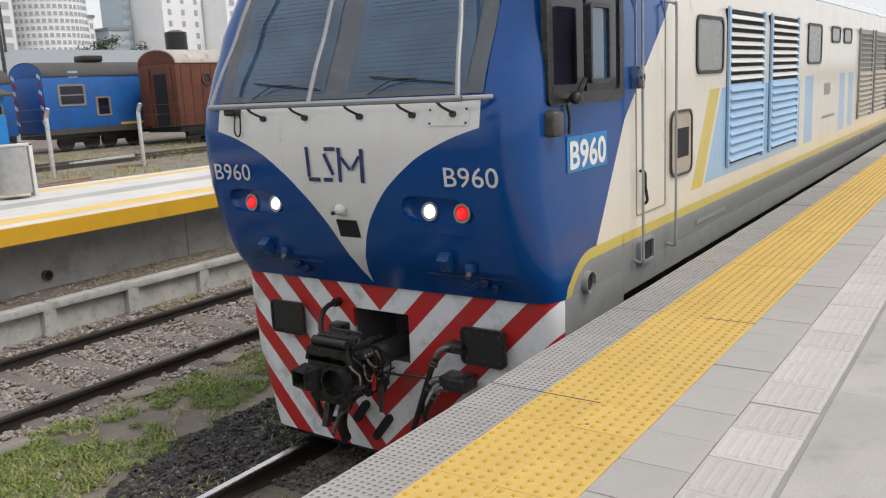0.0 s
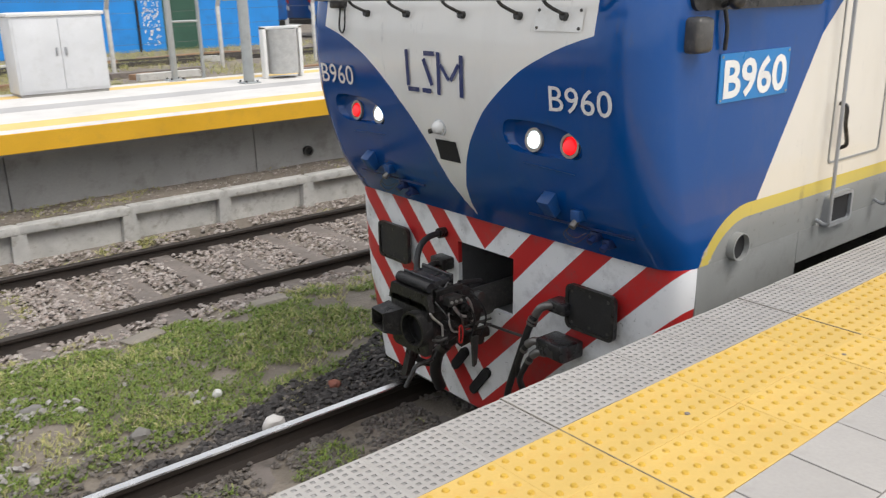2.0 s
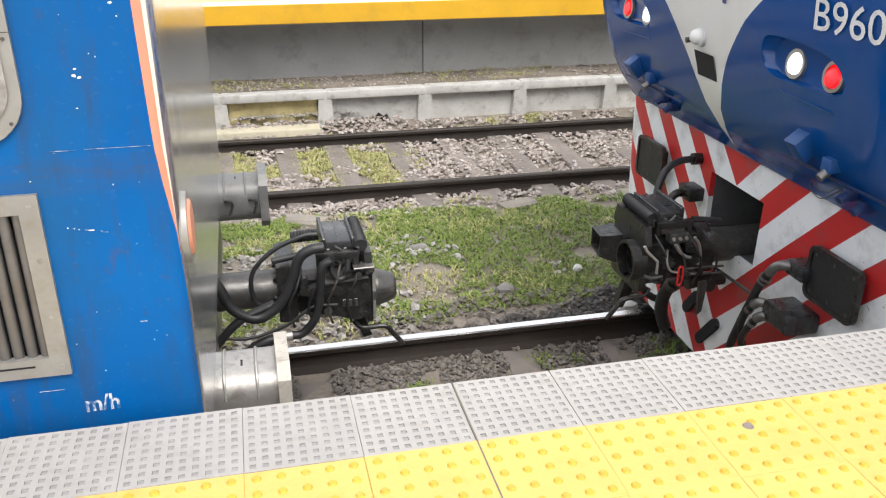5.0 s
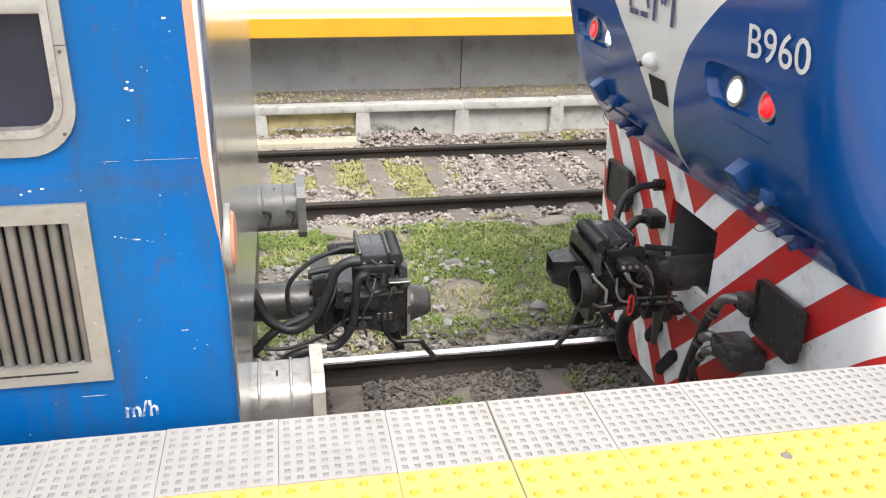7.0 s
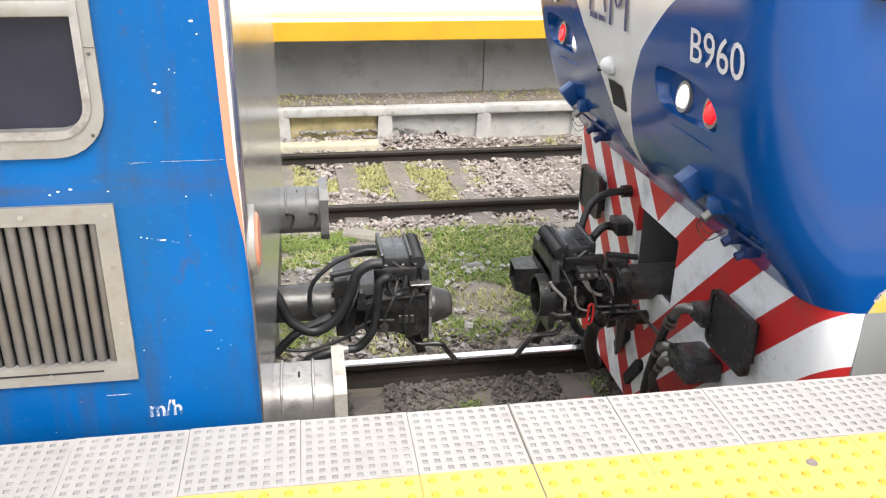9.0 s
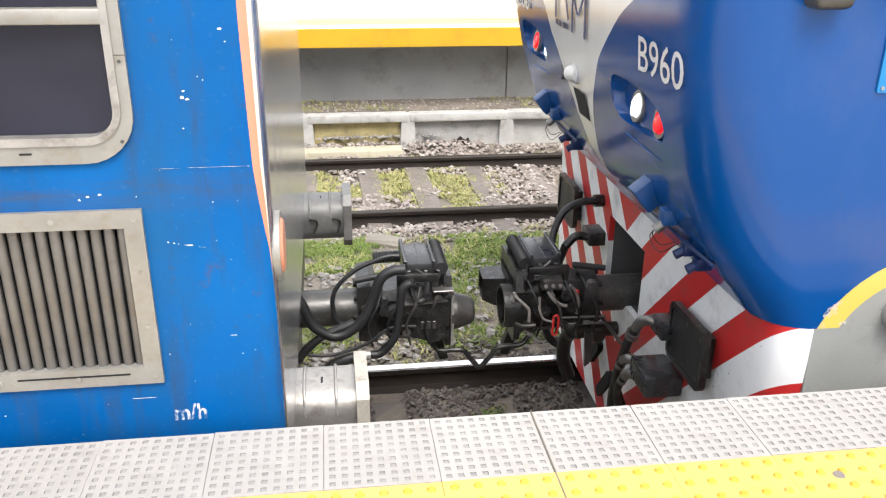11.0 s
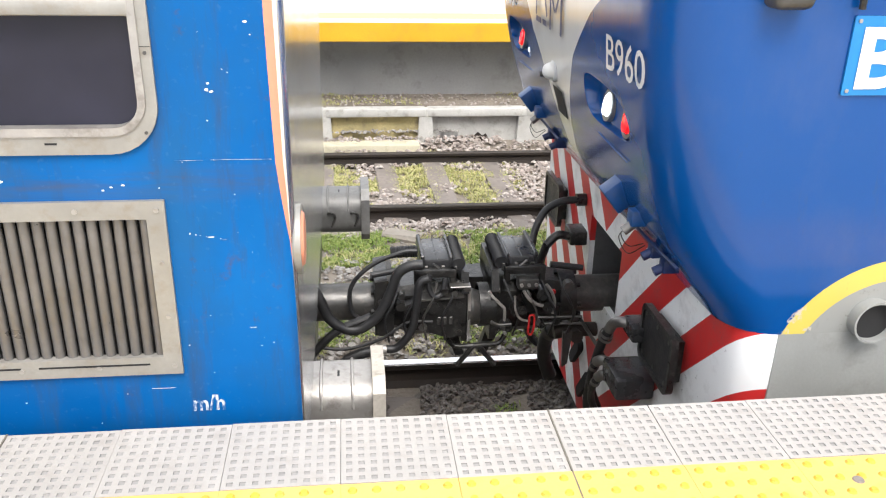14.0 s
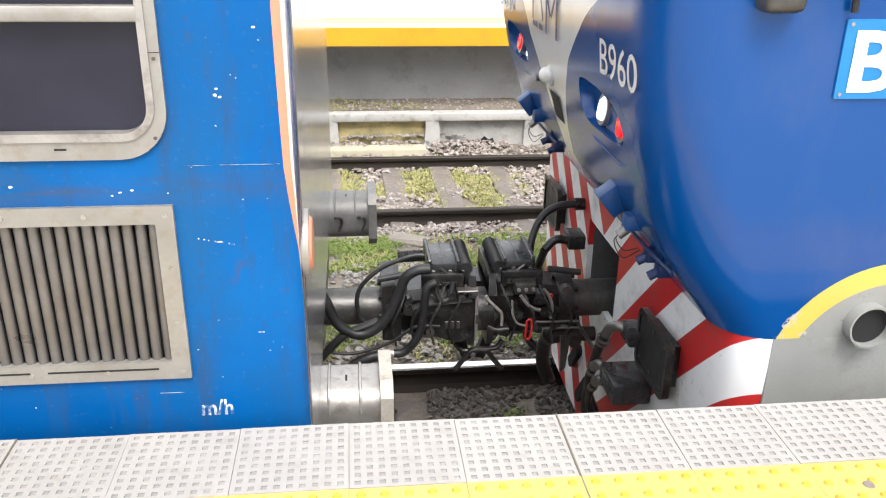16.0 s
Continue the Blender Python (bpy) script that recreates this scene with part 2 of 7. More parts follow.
M["ballast_brown"] = island_material("ballast_brown", [(0.22, 0.18, 0.155), (0.36, 0.315, 0.28), (0.52, 0.47, 0.43), (0.31, 0.25, 0.215), (0.43, 0.395, 0.365)])
M["ballast_dark"] = island_material("ballast_dark", [(0.085, 0.075, 0.066), (0.15, 0.132, 0.117), (0.22, 0.198, 0.178), (0.12, 0.10, 0.085)])
M["grass"] = island_material("grass", [(0.095, 0.165, 0.024), (0.18, 0.265, 0.038), (0.31, 0.335, 0.09), (0.15, 0.24, 0.03), (0.25, 0.29, 0.075)], 0.7)
M["dry_grass"] = island_material("dry_grass", [(0.32, 0.34, 0.10), (0.44, 0.40, 0.17), (0.52, 0.46, 0.25), (0.28, 0.34, 0.08)], 0.8)

def coach_paint():
    """Bright blue paint with washed-out clouds, grime smears, drips and rust spots."""
    k = Nodes("coach_blue")
    x, yl, zl = k.xyz()
    c = k.mix(k.span(k.noise(1.6, 4), 0.3, 0.7), (0.0005, 0.070, 0.245), (0.001, 0.102, 0.335))
    c = k.mix(k.span(k.noise(3.4, 7, 0.65, (1, 1, 0.6)), 0.48, 0.68, 0, 0.6), c, (0.012, 0.082, 0.205))
    c = k.mix(k.span(k.noise(5.0, 8, 0.7, (2.6, 1, 0.35)), 0.52, 0.68, 0, 0.6), c, (0.03, 0.058, 0.12))
    smear = k.math("MULTIPLY", k.span(k.math("ABSOLUTE", k.math("SUBTRACT", zl, 2.025)), 0.0, 0.06, 1.0, 0.0), k.span(k.noise(4.0, 6, 0.6, (0.5, 1, 5)), 0.38, 0.6, 0, 0.6))
    c = k.mix(smear, c, (0.055, 0.06, 0.075))
    c = k.mix(k.span(k.noise(7.0, 8, 0.7), 0.60, 0.70, 0, 0.6), c, (0.07, 0.05, 0.05))
    c = k.mix(k.span(k.noise(60, 3), 0.62, 0.72, 0, 0.25), c, (0.05, 0.14, 0.3))
    k.bump(k.noise(2.0, 3), 0.08, 0.02)
    k.b.inputs["Specular IOR Level"].default_value = 0.14
    return k.done(c, k.span(k.noise(4.5, 6), 0.3, 0.7, 0.28, 0.5))


M["coach_blue"] = coach_paint()


def stencil():
    k = Nodes("stencil_white")
    c = k.mix(k.span(k.noise(55, 6, 0.7, (1, 1, 0.6)), 0.44, 0.58), (0.62, 0.63, 0.63), (0.02, 0.11, 0.29))
    return k.done(c, 0.5)


M["stencil_white"] = stencil()


def brushed():
    """Polished steel sheet, drawn upright, with smudges."""
    k = Nodes("silver_end")
    c = k.mix(k.span(k.noise(6, 5, 0.6, (1, 5, 0.5)), 0.35, 0.7), (0.80, 0.82, 0.85), (0.66, 0.68, 0.70))
    c = k.mix(k.span(k.noise(3, 8, 0.65), 0.52, 0.72, 0, 0.4), c, (0.42, 0.40, 0.37))
    k.bump(k.noise(5, 4, 0.5, (1, 8, 0.4)), 0.03, 0.01)
    return k.done(c, k.span(k.noise(5, 5, 0.6, (1, 4, 0.6)), 0.3, 0.7, 0.14, 0.27), 0.92)
M["steel_trim"] = surf("steel_trim", (0.31, 0.30, 0.275), 0.45, 0.45, var=0.12, scale=8, bump=0.08, dirt=(0.24, 0.2, 0.15), dirt_amount=0.5)
M["silver_end"] = brushed()
M["louvre_bar"] = surf("louvre_bar", (0.18, 0.174, 0.17), 0.34, 0.6, var=0.18, scale=10, dirt=(0.13, 0.122, 0.115), dirt_amount=0.4)
# near-black painted for the shade inside holes, slots, seams and behind slats
M["void_shade"] = surf("void_shade", (0.012, 0.012, 0.013), 0.8, var=0.2, scale=5)
M["black_iron"] = surf("black_iron", (0.028, 0.027, 0.026), 0.33, 0.35, var=0.45, scale=14, grain=60, bump=0.45, dirt=(0.14, 0.13, 0.118), dirt_amount=0.45)
M["grey_iron"] = surf("grey_iron", (0.085, 0.082, 0.078), 0.36, 0.5, var=0.3, scale=9, grain=50, bump=0.3, dirt=(0.2, 0.18, 0.15), dirt_amount=0.4)
M["worn_steel"] = surf("worn_steel", (0.40, 0.38, 0.355), 0.45, 0.6, var=0.2, scale=7, grain=50, bump=0.2, dirt=(0.14, 0.12, 0.1), dirt_amount=0.6)
M["buffer_plate"] = surf("buffer_plate", (0.50, 0.46, 0.40), 0.6, 0.25, var=0.2, scale=9, dirt=(0.2, 0.17, 0.13), dirt_amount=0.5)
M["buffer_grey"] = surf("buffer_grey", (0.19, 0.187, 0.18), 0.5, 0.3, var=0.25, scale=8, grain=50, dirt=(0.1, 0.095, 0.085), dirt_amount=0.6)
M["rubber"] = surf("rubber", (0.017, 0.017, 0.018), 0.48, var=0.35, scale=12, grain=90, bump=0.35, dirt=(0.045, 0.042, 0.038), dirt_amount=0.35)
M["red_paint"] = surf("red_paint", (0.50, 0.02, 0.018), 0.4, var=0.15, scale=6, dirt=(0.12, 0.03, 0.02))
M["white_paint"] = surf("white_paint", (0.72, 0.72, 0.70), 0.4, var=0.06, scale=4, dirt=(0.45, 0.43, 0.38))
M["number_white"] = surf("number_white", (0.66, 0.67, 0.67), 0.5, var=0.12, scale=9, dirt=(0.3, 0.32, 0.36), dirt_amount=0.5)
M["grille_grey"] = surf("grille_grey", (0.33, 0.34, 0.35), 0.45, 0.4, var=0.12, scale=6)
M["sign_blue"] = surf("sign_blue", (0.01, 0.18, 0.47), 0.35, var=0.08, scale=6)
M["chrome"] = surf("chrome", (0.55, 0.54, 0.52), 0.25, 1.0, var=0.12, scale=10)
M["lamp_red"] = lamp_glow("lamp_red", (1.0, 0.008, 0.014), 0.5)
M["lamp_white"] = lamp_glow("lamp_white", (0.85, 0.95, 1.0), 1.0)


def glass(name, tint, rough=0.08):
    k = Nodes(name)
    c = k.mix(k.span(k.noise(1.6, 4), 0.35, 0.7), tint, tuple(x * 1.9 for x in tint))
    k.b.inputs["Coat Weight"].default_value = 0.6
    k.b.inputs["Coat Roughness"].default_value = 0.04
    return k.done(c, rough)


M["dark_glass"] = glass("dark_glass", (0.012, 0.012, 0.021))
M["windscreen"] = glass("windscreen", (0.02, 0.046, 0.085))


def loco_paint():
    """Blue nose with a white V, white flanks with pale blue fields, a yellow line and a grey sill."""
    k = Nodes("loco_paint")
    x, yl, zl = k.xyz()
    y = k.math("ABSOLUTE", yl)
    z = k.math("SUBTRACT", zl, 1.35)
    less = lambda a, b: k.math("LESS_THAN", a, b)
    both = lambda a, b: k.math("MULTIPLY", a, b)
    any_ = lambda a, b: k.math("MAXIMUM", a, b)
    curve = k.t.nodes.new("ShaderNodeFloatCurve")
    pts = curve.mapping.curves[0].points
    for i, (zz, w) in enumerate(((0.10, 0.0), (0.35, 0.085), (0.65, 0.25), (0.97, 0.59), (1.10, 0.83), (1.20, 1.13))):
        q = (zz / 1.4, w / 1.4)
        if i < 2:
            pts[i].location = q
        else:
            pts.new(*q)
    curve.mapping.update()
    k.t.links.new(k.math("DIVIDE", z, 1.4), curve.inputs["Value"])
    w = k.math("MULTIPLY", curve.outputs[0], 1.4)
    w = k.math("MINIMUM", w, 1.13)
    front = both(both(less(x, 0.75), less(z, 1.38)), both(less(y, w), less(0.10, z)))
    blue, white = (0.0005, 0.056, 0.235), (0.74, 0.73, 0.70)
    pale, yellow, grey = (0.30, 0.47, 0.66), (0.58, 0.46, 0.10), (0.27, 0.275, 0.265)
    slant = k.math("MULTIPLY_ADD", k.math("SUBTRACT", z, 0.36), 0.62, 1.28)
    slant = k.math("MULTIPLY_ADD", k.math("MAXIMUM", k.math("SUBTRACT", z, 1.15), 0.0), 0.5, slant)
    flank = k.mix(less(x, slant), (0.66, 0.625, 0.555), blue)
    edge = k.math("MULTIPLY_ADD", k.math("SUBTRACT", z, 0.48), 0.60, 3.62)
    field = both(less(edge, x), both(less(x, 7.45), less(z, 1.30)))
    for a, b in ((7.74, 8.25), (10.18, 10.63), (10.95, 11.4)):
        field = any_(field, both(both(less(a, x), less(x, b)), less(z, 1.33)))
    flank = k.mix(both(field, less(0.47, z)), flank, pale)
    ye = k.math("SUBTRACT", edge, x)
    flank = k.mix(both(both(less(0.06, ye), less(ye, 0.36)), both(less(0.45, z), less(z, 1.3))), flank, yellow)
    dx, dz = k.math("SUBTRACT", x, 1.20), k.math("SUBTRACT", z, -0.08)
    d = k.math("SQRT", k.math("ADD", k.math("POWER", dx, 2.0), k.math("POWER", dz, 2.0)))
    n = k.t.nodes.new("ShaderNodeMix")
    n.data_type = "FLOAT"
    k.put(n.inputs[0], less(x, 1.20))
    k.put(n.inputs[2], dz)
    k.put(n.inputs[3], d)
    h = n.outputs[0]
    flank = k.mix(less(h, 0.415), flank, yellow)
    flank = k.mix(less(h, 0.34), flank, grey)
    worn = both(both(less(k.math("ABSOLUTE", k.math("SUBTRACT", h, 0.377)), 0.05), less(x, 0.93)), k.span(k.noise(13, 6, 0.7), 0.56, 0.60))
    flank = k.mix(worn, flank, (0.50, 0.46, 0.38))
    rub = both(less(h, 0.34), k.span(k.noise(24, 7, 0.7), 0.60, 0.66, 0, 0.7))
    flank = k.mix(rub, flank, (0.17, 0.16, 0.15))
    c = k.mix(less(1.33, y), blue, flank)
    c = k.mix(front, c, white)
    c = k.mix(less(2.3, z), c, (0.58, 0.58, 0.56))
    dirt = k.span(k.noise(3.0, 8, 0.65, (1, 1, 0.5)), 0.5, 0.75, 0, 0.09)
    c = k.mix(dirt, c, (0.20, 0.19, 0.17))
    scuff = k.span(k.noise(6.5, 6, 0.72, (1.3, 1.3, 0.35)), 0.60, 0.72, 0, 0.34)
    c = k.mix(scuff, c, (0.045, 0.06, 0.10))
    k.bump(k.noise(2.2, 3), 0.06, 0.02)
    k.b.inputs["Specular IOR Level"].default_value = 0.5
    return k.done(c, k.span(k.noise(4, 5), 0.3, 0.7, 0.09, 0.19))


def chevrons():
    k = Nodes("chevrons")
    x, yl, zl = k.xyz()
    y = k.math("ABSOLUTE", yl)
    z = k.math("SUBTRACT", zl, 1.41)
    u = k.math("DIVIDE", k.math("ADD", k.math("SUBTRACT", y, z), 0.0), 0.405)
    red = k.math("LESS_THAN", k.math("FRACT", u), 0.46)
    c = k.mix(red, (0.78, 0.785, 0.785), (0.50, 0.022, 0.022))
    low = k.span(k.noise(5, 8, 0.65), 0.5, 0.72, 0, 0.45)
    c = k.mix(low, c, (0.13, 0.11, 0.10))
    chip = k.span(k.noise(26, 6, 0.7), 0.64, 0.70, 0, 0.8)
    c = k.mix(chip, c, (0.10, 0.08, 0.075))
    k.bump(k.noise(3, 3), 0.1, 0.02)
    return k.done(c, 0.42)


M["loco_paint"] = loco_paint()
M["chevrons"] = chevrons()
M["emblem_blue"] = surf("emblem_blue", (0.015, 0.03, 0.13), 0.4, var=0.15, scale=8, dirt=(0.3, 0.3, 0.3), dirt_amount=0.3)
M["screen_surround"] = surf("screen_surround", (0.10, 0.11, 0.125), 0.5, var=0.15, scale=4, dirt=(0.2, 0.2, 0.19), dirt_amount=0.3)
M["wire_blue"] = glass("wire_blue", (0.026, 0.055, 0.10))
M["loco_dark"] = surf("loco_dark", (0.005, 0.02, 0.09), 0.4, var=0.2, scale=6, dirt=(0.05, 0.05, 0.05))
M["loco_mid"] = surf("loco_mid", (0.005, 0.062, 0.22), 0.4, var=0.15, scale=6, dirt=(0.05, 0.06, 0.08))
M["lamp_rim"] = surf("lamp_rim", (0.36, 0.34, 0.31), 0.4, 0.7, var=0.2, scale=10)
M["hatch_tan"] = surf("hatch_tan", (0.40, 0.35, 0.28), 0.6, var=0.12, scale=5, dirt=(0.2, 0.16, 0.12))
M["grey_glass"] = surf("grey_glass", (0.22, 0.23, 0.22), 0.25, var=0.1, scale=2)
M["pale_blue"] = surf("pale_blue", (0.30, 0.47, 0.66), 0.45, var=0.08, scale=3, dirt=(0.2, 0.25, 0.3), dirt_amount=0.3)
M["cone_iron"] = surf("cone_iron", (0.036, 0.027, 0.022), 0.6, 0.2, var=0.35, scale=9, dirt=(0.04, 0.03, 0.025), dirt_amount=0.5)
M["box_black"] = surf("box_black", (0.032, 0.032, 0.034), 0.28, 0.15, var=0.25, scale=10, grain=60, dirt=(0.13, 0.125, 0.115), dirt_amount=0.35)
M["ballast_grey"] = island_material("ballast_grey", [(0.22, 0.205, 0.19), (0.33, 0.31, 0.285), (0.44, 0.42, 0.39), (0.27, 0.25, 0.23)])
M["ballast_lump"] = surf("ballast_lump", (0.2, 0.19, 0.175), 0.9, var=0.25, scale=12, bump=0.5)
M["brick_red"] = surf("brick_red", (0.26, 0.10, 0.07), 0.9, var=0.2, scale=12, bump=0.5)
M["pole_grey"] = surf("pole_grey", (0.36, 0.38, 0.38), 0.45, 0.4, var=0.12, scale=4, dirt=(0.2, 0.2, 0.19))
M["drum_grey"] = surf("drum_grey", (0.42, 0.42, 0.41), 0.6, 0.2, var=0.15, scale=12, grain=40, bump=0.6)
M["cabinet_white"] = surf("cabinet_white", (0.60, 0.61, 0.62), 0.45, var=0.08, scale=2, dirt=(0.4, 0.4, 0.38))
M["post_white"] = surf("post_white", (0.55, 0.54, 0.51), 0.8, var=0.15, scale=4, dirt=(0.3, 0.28, 0.24), dirt_amount=0.5)
M["old_blue"] = surf("old_blue", (0.010, 0.12, 0.42), 0.5, var=0.2, scale=0.7, grain=12, dirt=(0.05, 0.07, 0.12), dirt_amount=0.6)
M["old_red"] = surf("old_red", (0.13, 0.042, 0.022), 0.75, var=0.3, scale=1.2, grain=20, dirt=(0.07, 0.03, 0.02), dirt_amount=0.6)
M["roof_grey"] = surf("roof_grey", (0.07, 0.066, 0.062), 0.7, var=0.25, scale=0.8, dirt=(0.05, 0.045, 0.04), dirt_amount=0.6)
M["roof_rust"] = surf("roof_rust", (0.46, 0.42, 0.38), 0.7, var=0.2, scale=1.5, dirt=(0.25, 0.12, 0.06), dirt_amount=0.8)
M["roof_pale"] = surf("roof_pale", (0.26, 0.275, 0.29), 0.6, var=0.12, scale=0.5)
M["depot_grey"] = surf("depot_grey", (0.45, 0.46, 0.46), 0.65, var=0.12, scale=0.4, dirt=(0.3, 0.3, 0.29))
M["shed_blue"] = surf("shed_blue", (0.015, 0.24, 0.66), 0.6, var=0.1, scale=0.8, dirt=(0.03, 0.15, 0.4), dirt_amount=0.4)
M["door_green"] = surf("door_green", (0.03, 0.09, 0.06), 0.5, var=0.15, scale=2)
M["tower_white"] = surf("tower_white", (0.88, 0.88, 0.88), 0.8, var=0.06, scale=0.1, grain=2)
M["tower_cream"] = surf("tower_cream", (0.78, 0.77, 0.75), 0.8, var=0.08, scale=0.1, grain=2)
M["tower_brick"] = surf("tower_brick", (0.45, 0.32, 0.28), 0.8, var=0.15, scale=0.1, grain=2)
M["tower_glass"] = surf("tower_glass", (0.48, 0.56, 0.62), 0.35, var=0.1, scale=0.1, grain=2)
M["far_glass"] = surf("far_glass", (0.40, 0.44, 0.48), 0.3, var=0.15, scale=0.3, grain=3)
M["tree_leaf"] = island_material("tree_leaf", [(0.03, 0.05, 0.02), (0.05, 0.08, 0.03), (0.07, 0.10, 0.04)], 0.7)
M["plank_tan"] = surf("plank_tan", (0.28, 0.17, 0.10), 0.8, var=0.25, scale=3, grain=30, bump=0.4)
M["faded_yellow"] = surf("faded_yellow", (0.50, 0.46, 0.34), 0.85, var=0.2, scale=3, dirt=(0.22, 0.19, 0.13), dirt_amount=0.6)
M["worn_slab"] = surf("worn_slab", (0.28, 0.25, 0.21), 0.9, var=0.25, scale=5, grain=40, bump=0.5, dirt=(0.14, 0.12, 0.09), dirt_amount=0.6)
M["elbow_steel"] = surf("elbow_steel", (0.2, 0.19, 0.178), 0.38, 0.7, var=0.2, scale=9, grain=50, bump=0.2, dirt=(0.10, 0.09, 0.08), dirt_amount=0.6)
M["ballast_black"] = island_material("ballast_black", [(0.03, 0.027, 0.026), (0.055, 0.05, 0.047), (0.09, 0.083, 0.078), (0.04, 0.035, 0.033)])
M["dark_glass"].node_tree.nodes["Principled BSDF"].inputs["Specular IOR Level"].default_value = 0.25
M["dark_glass"].node_tree.nodes["Principled BSDF"].inputs["Coat Weight"].default_value = 0.3
M["panel_yellow"] = surf("panel_yellow", (0.50, 0.42, 0.21), 0.85, var=0.25, scale=4, grain=50, bump=0.4, dirt=(0.22, 0.19, 0.13), dirt_amount=0.7)

# ---- ground ----
RAIL_Z = -1.35
YARD_Z = -0.9


def ground_height(y):
    """The yard's level across the tracks."""
    steps = ((-400, -1.62), (0.0, -1.62), (0.75, -1.50), (2.6, -1.50), (3.1, -1.45), (4.2, -1.42), (5.0, -1.46), (5.3, -1.505), (7.4, -1.505), (7.7, -1.44), (7.95, -1.42), (8.0, -1.0), (8.4, -0.95), (9, -0.93), (13, -0.9), (3000, -0.9))
    for (a, za), (b, zb) in zip(steps, steps[1:]):
        if y <= b:
            return za + (zb - za) * (y - a) / (b - a)
    return -0.9


def build_ground():
    bm = bmesh.new()
    xs = [-3000, -600, -120, -40, -14] + [-6 + 0.5 * i for i in range(61)] + [32, 50, 120, 600, 3000]
    ys = [-3000, -300, -40, -8, 0, 0.75] + [1 + 0.25 * i for i in range(28)] + [7.95, 8, 8.25, 8.5, 8.75, 9, 10, 11, 13, 16, 20, 25, 32, 40, 60, 120, 500, 3000]
    rows = []
    for y in ys:
        rows.append([bm.verts.new((x, y, ground_height(y) + (0.03 * noise.noise((x * 1.3, y * 1.3, 0)) if 0.8 < y < 30 else 0))) for x in xs])
    for p, q in zip(rows, rows[1:]):
        for k in range(len(xs) - 1):
            bm.faces.new((p[k], p[k + 1], q[k + 1], q[k]))
    solid("ground", bm, M["soil"], "brown trodden soil and ballast bed of the rail yard", "ground", "structure", (0, 0, 0))


build_ground()


def stones(name, n, x0, x1, y0, y1, size, material, label, lift=0.0, keep=None, seed=1):
    """Many loose stones as one sheet of stuff."""
    rnd = random.Random(seed)
    verts, faces = [], []
    base = [(1, 0, 0), (-1, 0, 0), (0, 1, 0), (0, -1, 0), (0, 0, 1), (0, 0, -1), (.6, .6, .5), (-.6, .55, .55), (.55, -.6, .5), (-.6, -.6, .5)]
    tri = ((0, 6, 4), (6, 2, 4), (2, 7, 4), (7, 1, 4), (1, 9, 4), (9, 3, 4), (3, 8, 4), (8, 0, 4), (0, 2, 6), (2, 1, 7), (1, 3, 9), (3, 0, 8))
    made = 0
    while made < n:
        f = rnd.random()
        x, y = x0 + (x1 - x0) * f ** 1.35, rnd.uniform(y0, y1)
        made += 1
        if keep and not keep(x, y):
            continue
        s = size * rnd.uniform(0.5, 1.25)
        e = Euler((rnd.uniform(-.6, .6), rnd.uniform(-.6, .6), rnd.uniform(0, 6.28))).to_matrix()
        sx, sy, sz = s * rnd.uniform(.7, 1.2), s * rnd.uniform(.6, 1), s * rnd.uniform(.45, .85)
        z = ground_height(y) + lift + rnd.uniform(-0.2, 0.5) * s
        k = len(verts)
        for b in base:
            v = e @ Vector((b[0] * sx * rnd.uniform(.75, 1.1), b[1] * sy * rnd.uniform(.75, 1.1), b[2] * sz * rnd.uniform(.75, 1.1)))
            verts.append((x + v.x, y + v.y, z + v.z))
        faces += [(a + k, b + k, c + k) for a, b, c in tri]
    me = bpy.data.meshes.new(name)
    me.from_pydata(verts, [], faces)
    me.materials.append(material)
    return tagged(new(name, me), label, "stones", "", "stuff")


def blades(name, n, x0, x1, y0, y1, h, material, label, keep, seed=3):
    """Short grass as one sheet of stuff."""
    rnd = random.Random(seed)
    verts, faces = [], []
    for _ in range(n):
        x, y = x0 + (x1 - x0) * rnd.random() ** 1.5, rnd.uniform(y0, y1)
        if not keep(x, y):
            continue
        g = ground_height(y) + 0.01
        for _ in range(4):
            a, r = rnd.uniform(0, 6.28), rnd.uniform(0, 0.05)
            px, py = x + r * math.cos(a), y + r * math.sin(a)
            hh, w = h * rnd.uniform(.4, 1.3), rnd.uniform(.003, .007)
            d = rnd.uniform(0, 6.28)
            lx, ly = hh * rnd.uniform(.5, 1.7) * math.cos(d), hh * rnd.uniform(.5, 1.7) * math.sin(d)
            k = len(verts)
            verts += [(px - w * math.sin(d), py + w * math.cos(d), g), (px + w * math.sin(d), py - w * math.cos(d), g),
                      (px + lx * .45 + w * .7 * math.sin(d), py + ly * .45 - w * .7 * math.cos(d), g + hh * .65), (px + lx * .45 - w * .7 * math.sin(d), py + ly * .45 + w * .7 * math.cos(d), g + hh * .65),
                      (px + lx, py + ly, g + hh * .85)]
            faces += [(k, k + 1, k + 2, k + 3), (k + 3, k + 2, k + 4)]
    me = bpy.data.meshes.new(name)
    me.from_pydata(verts, [], faces)
    me.materials.append(material)
    return tagged(new(name, me), label, "grass", "", "stuff")


def patch(x, y, s=0.9, o=0.0):
    return noise.noise((x * s + o, y * s, 4.2 + o)) + 0.5 * noise.noise((x * s * 3, y * s * 3, o))


